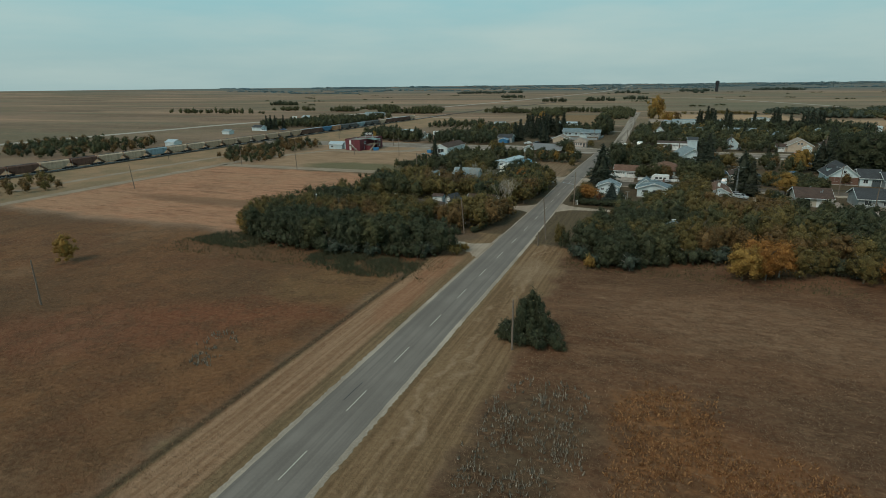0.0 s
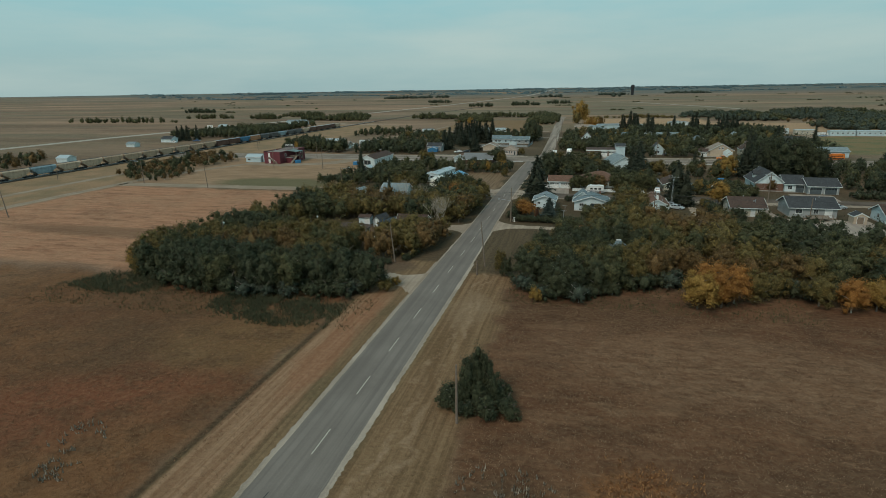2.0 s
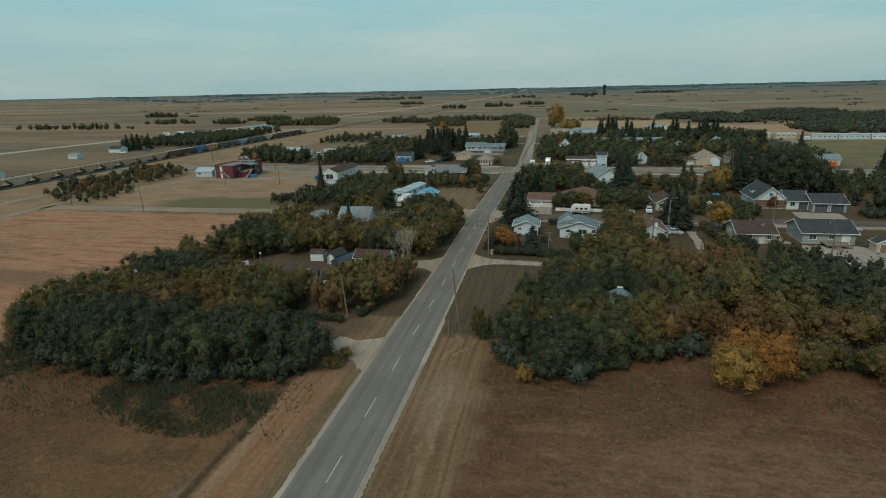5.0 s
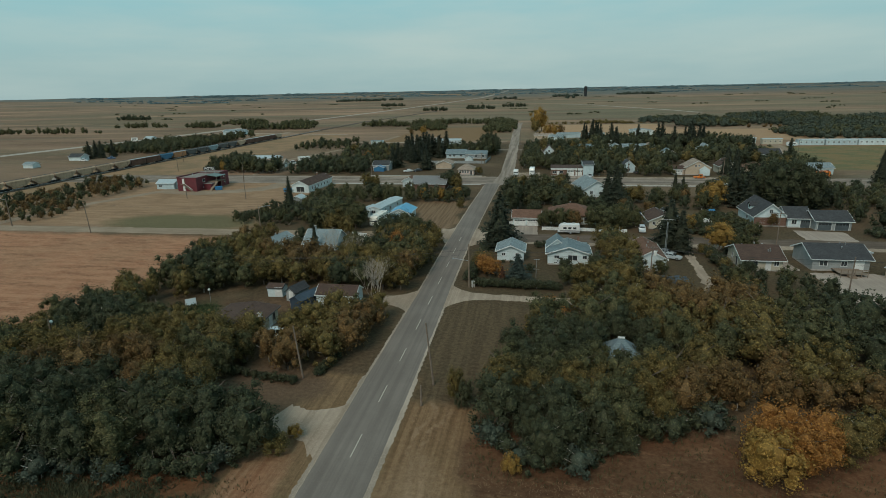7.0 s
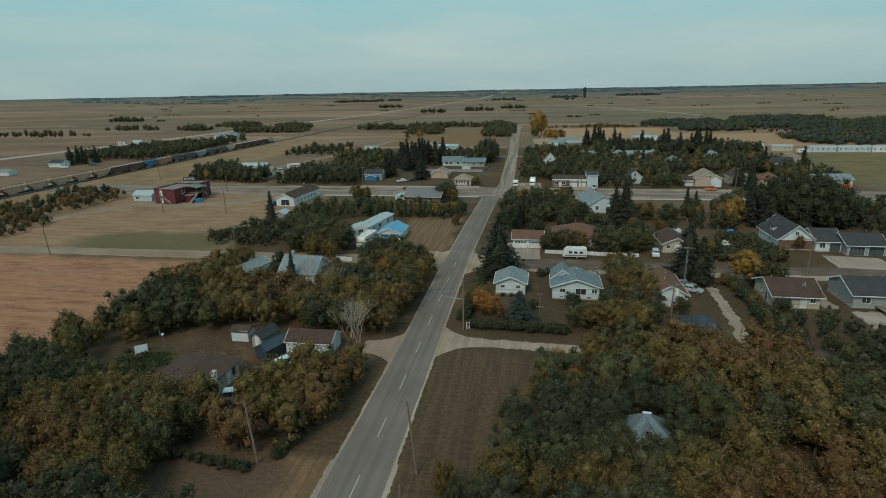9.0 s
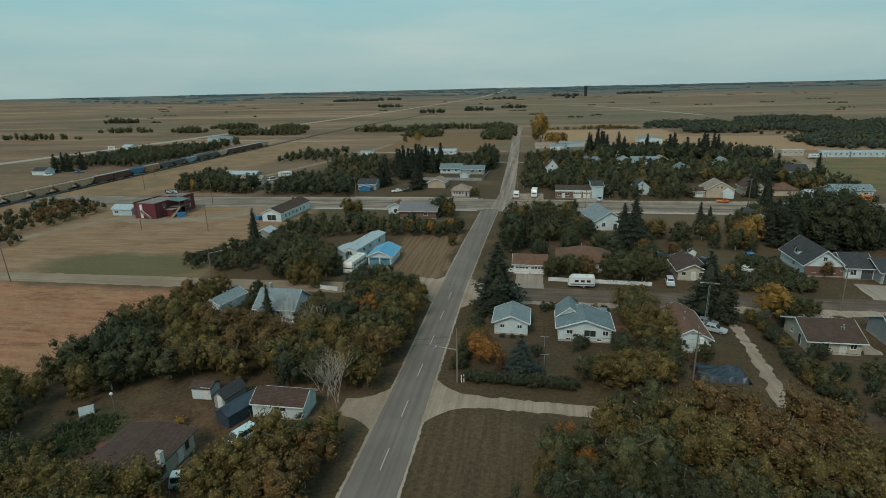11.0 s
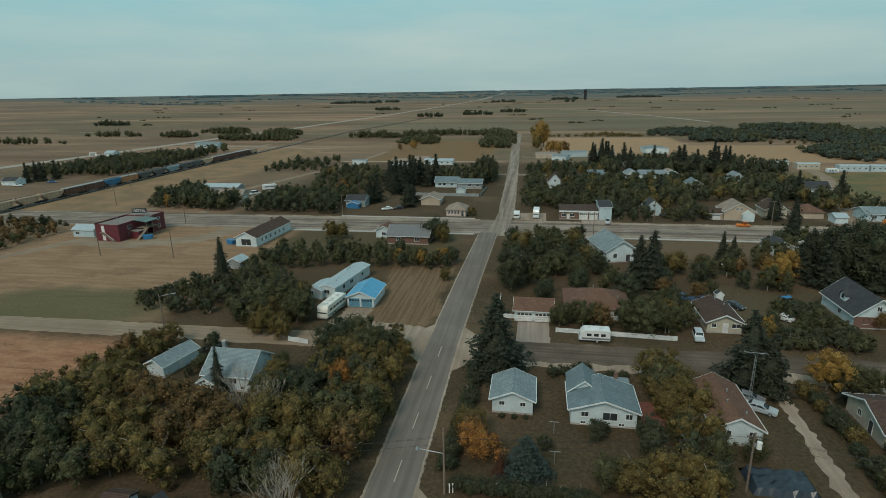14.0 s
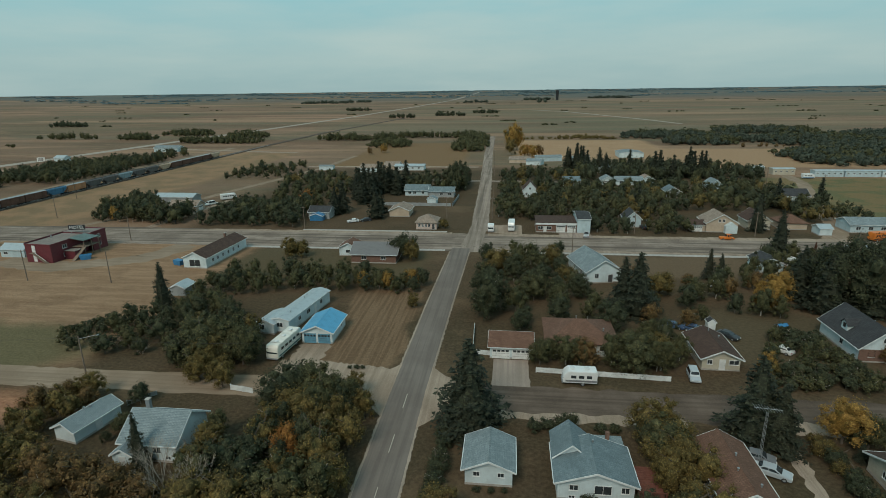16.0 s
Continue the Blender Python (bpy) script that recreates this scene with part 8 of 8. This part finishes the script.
tree(-80.5, 70.5, "gold", 6.0, "near", 1.1)


def thicket(name, label, boxes, height, kind, gap, seed, leaves=20):
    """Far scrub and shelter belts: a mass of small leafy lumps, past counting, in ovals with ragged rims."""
    rng = np.random.default_rng(seed)
    V, F, n = [], [], 0
    for x0, x1, y0, y1 in boxes:
        k = int(abs(x1 - x0) * abs(y1 - y0) / gap ** 2) + 3
        for _ in range(k):
            u, w = rng.uniform(-1, 1, 2)
            edge = abs(u) ** 3 + abs(w) ** 3
            if edge > rng.uniform(.6, 1.3):
                continue
            x, y = (x0 + x1) / 2 + u * (x1 - x0) / 2, (y0 + y1) / 2 + w * (y1 - y0) / 2
            h = height * rng.uniform(.55, 1.2) * (1.1 - .4 * min(1, edge))
            c = np.array([x, y, swell(x, y) + h * .5])
            r = np.array([gap * .5, gap * .5, h * .52]) * rng.uniform(.75, 1.2)
            V.append(c + np.array(ICO) * r * .86 * rng.uniform(.75, 1.15, (12, 1)))
            F += [(a + n, b + n, e + n) for a, b, e in ICO_F]
            n += 12
            q = rng.normal(size=(leaves, 3))
            q /= np.linalg.norm(q, axis=1, keepdims=True)
            q[:, 2] = abs(q[:, 2])
            v, f = quads(c + q * r * rng.uniform(.85, 1.2, (leaves, 1)), q, gap * .17, rng)
            V.append(v)
            F += (f + n).tolist()
            n += len(v)
    return tagged(new(name, mesh_of(name, np.concatenate(V).tolist(), F, [LEAF[kind]])), label, "scrub", kind="stuff")


thicket("scrub", "dark green willow thickets beyond the stubble field", [(126, 216, 676, 720), (152, 204, 612, 650), (204, 250, 640, 690), (236, 330, 730, 780), (240, 330, 600, 690), (205, 275, 482, 560), (250, 400, 540, 610), (330, 470, 620, 740)], 6.0, "scrub", 4.9, 1)
thicket("scrub", "bronze and grey-green willow thickets beyond the stubble field", [(132, 226, 690, 740), (156, 220, 620, 665), (240, 345, 740, 800), (250, 345, 610, 700), (210, 290, 490, 570), (270, 420, 550, 640)], 5.6, "moss", 6.4, 11)
thicket("scrub", "small rusty bushes in the stubble field", [(232, 240, 600, 604), (222, 229, 604, 608), (205, 209, 600, 603), (300, 330, 660, 680)], 3.2, "bronze", 2.4, 12)
thicket("shelter_belt", "line of dark shrubs north of town", [(-182, -130, 662, 690), (-132, -98, 668, 700), (-104, -48, 694, 712), (-50, -8, 690, 716), (-112, -74, 596, 640), (-34, -2, 566, 640), (-34, -4, 640, 700), (10, 18, 690, 700)], 6.4, "moss", 4.4, 2)
thicket("shelter_belt", "low hedge along the field edge", [(24, 130, 676, 682), (60, 110, 690, 700)], 2.8, "olive", 3, 3)
thicket("scrub", "grey-green clumps of trees near the highway", [(-414, -372, 678, 704), (-396, -330, 728, 756), (-322, -226, 636, 664), (-300, -252, 700, 730), (-272, -246, 436, 466), (-296, -272, 458, 474), (-520, -440, 690, 698), (-640, -460, 600, 606)], 7.0, "moss", 4.4, 4)
thicket("scrub", "round clump of trees alone on the plain", [(-699, -633, 900, 922), (-384, -317, 1440, 1462), (-130, -68, 1160, 1180), (-201, -149, 1092, 1108), (-60, -10, 1260, 1280)], 7.6, "dark", 5, 7)
thicket("scrub", "narrow farm windbreak far out on the plain", [(-781, -563, 2160, 2200), (-640, -520, 2280, 2310), (60, 190, 2380, 2420), (340, 532, 2590, 2640), (-150, -60, 2080, 2100), (100, 150, 2020, 2030)], 10.0, "scrub", 11, 8)
belts = random.Random(77)
far_clumps, horizon_clumps = [], []
for _ in range(70):
    y, w = belts.uniform(760, 2300), belts.uniform(4, 40)
    x = belts.uniform(-.8, .8) * y
    far_clumps.append((x, x + w, y, y + belts.uniform(3, 9)))
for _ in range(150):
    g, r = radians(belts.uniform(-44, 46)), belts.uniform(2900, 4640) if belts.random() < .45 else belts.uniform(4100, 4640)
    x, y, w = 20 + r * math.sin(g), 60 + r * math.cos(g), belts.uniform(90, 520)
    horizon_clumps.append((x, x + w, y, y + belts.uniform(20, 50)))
thicket("scrub", "small low clumps of scrub far out on the plain", far_clumps, 2.4, "moss", 4.5, 5, 10)
# these woods are hazed by their blue leaf colour alone
thicket("far_woods", "low woods near the horizon, tinted haze blue", horizon_clumps, 5.0, "far", 26, 6, 5)


def grass(name, label, areas, mat_, height, width, per_m2, seed, blades=3, kind_label="grass", bent=.22):
    """Tufts of upright blades scattered over areas, thinned by a noise field."""
    rng = np.random.default_rng(seed)
    V = []
    for x0, x1, y0, y1, soft in areas:
        k = int((x1 - x0) * (y1 - y0) * per_m2)
        x, y = rng.uniform(x0, x1, k), rng.uniform(y0, y1, k)
        if soft:
            u, v = (x - (x0 + x1) / 2) / ((x1 - x0) / 2), (y - (y0 + y1) / 2) / ((y1 - y0) / 2)
            keep = u * u + v * v + .35 * np.sin(x * 1.1 + y * .4) * np.sin(y * .8 - x * .5) < .9 + rng.normal(size=k) * .4
            x, y = x[keep], y[keep]
        keep = np.sin(x * .9 + np.sin(y * .5) * 2) + np.sin(y * .7 + 1.3 * np.sin(x * .31)) + rng.normal(size=len(x)) * .9 > -.9
        x, y = x[keep], y[keep]
        for _ in range(blades):
            m = len(x)
            g, h = rng.uniform(0, 6.283, m), height * rng.uniform(.5, 1.25, m)
            bx, by = x + rng.normal(size=m) * .12, y + rng.normal(size=m) * .12
            dx, dy = np.cos(g) * width, np.sin(g) * width
            lx, ly = rng.normal(size=m) * bent * h, rng.normal(size=m) * bent * h
            V.append(np.stack([np.stack([bx - dx, by - dy, np.zeros(m)], 1), np.stack([bx + dx, by + dy, np.zeros(m)], 1), np.stack([bx + lx, by + ly, h], 1)], 1).reshape(-1, 3))
    V = np.concatenate(V)
    me = bpy.data.meshes.new(name)
    n = len(V)
    me.vertices.add(n)
    me.vertices.foreach_set("co", V.ravel().astype(np.float32))
    me.loops.add(n)
    me.loops.foreach_set("vertex_index", np.arange(n, dtype=np.int32))
    me.polygons.add(n // 3)
    me.polygons.foreach_set("loop_start", np.arange(0, n, 3, dtype=np.int32))
    me.materials.append(mat_)
    me.update(calc_edges=True)
    return tagged(new(name, me), label, kind_label, kind="stuff")


STRAW = leafage("grass_straw", (.140, .086, .052), (.290, .190, .118), (.18, .115, .07))
RUSTY = leafage("grass_rust", (.130, .066, .036), (.230, .128, .070), (.17, .088, .046))
AMBER = leafage("weeds_amber", (.170, .080, .034), (.400, .215, .095), (.26, .13, .06))
SILVER = leafage("weeds_silver", (.12, .095, .070), (.37, .32, .255), (.20, .165, .125))
GREENISH = leafage("grass_green", (.060, .056, .028), (.150, .125, .060), (.11, .09, .045))
grass("dry_grass", "tall dry brown grass of the right-hand field", [(13.5, 90, 24, 101, False)], STRAW, .17, .04, 7.0, 1, 2, bent=.9)
grass("dry_grass", "rust-brown dry grass of the left-hand field", [(-76, -10.5, 22, 96, False)], RUSTY, .16, .04, 4.5, 2, 2, bent=.9)
grass("amber_weeds", "amber leafy weeds in a patch", [(26.4, 37.6, 40, 62, True), (36, 50, 30, 52, True)], AMBER, .34, .09, 10, 3, 3, "weeds", .45)
grass("silver_weeds", "pale fluffy seed heads among dark weeds", [(13.5, 25, 34, 58, True), (-27.5, -22.5, 50.5, 56, True), (-25, -21, 46.5, 50, True)], SILVER, .55, .085, 3.4, 4, 3, "weeds", .2)
grass("verge_grass", "mown grass beside the road", [(-9.6, -4.6, 20, 104, False), (5.0, 12.6, 24, 112, False)], STRAW, .12, .035, 6, 5, 2)
grass("ditch_grass", "taller green grass at the wood's foot", [(-72, -8, 84, 97, False), (13, 62, 100, 113, False)], GREENISH, .45, .05, 3, 6, 2)
MOSSY = leafage("tall_grass_grey_green", (.040, .044, .024), (.115, .112, .060), (.085, .082, .042))
grass("willow_scrub", "dense grey-green willow scrub at the wood's foot", [(-37, -24, 85.5, 96, True), (-30, -12, 83, 95, True), (-70, -50, 90, 101, True)], MOSSY, .7, .06, 15, 7, 3, "scrub", .6)
grass("vegetable_bed", "rows of leafy green vegetables in a kitchen garden", [(-49.5, -38.5, 132, 137, True), (-48, -39, 136.5, 142.5, True)], leafage("vegetable_leaf", (.030, .050, .022), (.110, .130, .050), (.07, .085, .034)), .55, .13, 12, 8, 3, "vegetables", .6)
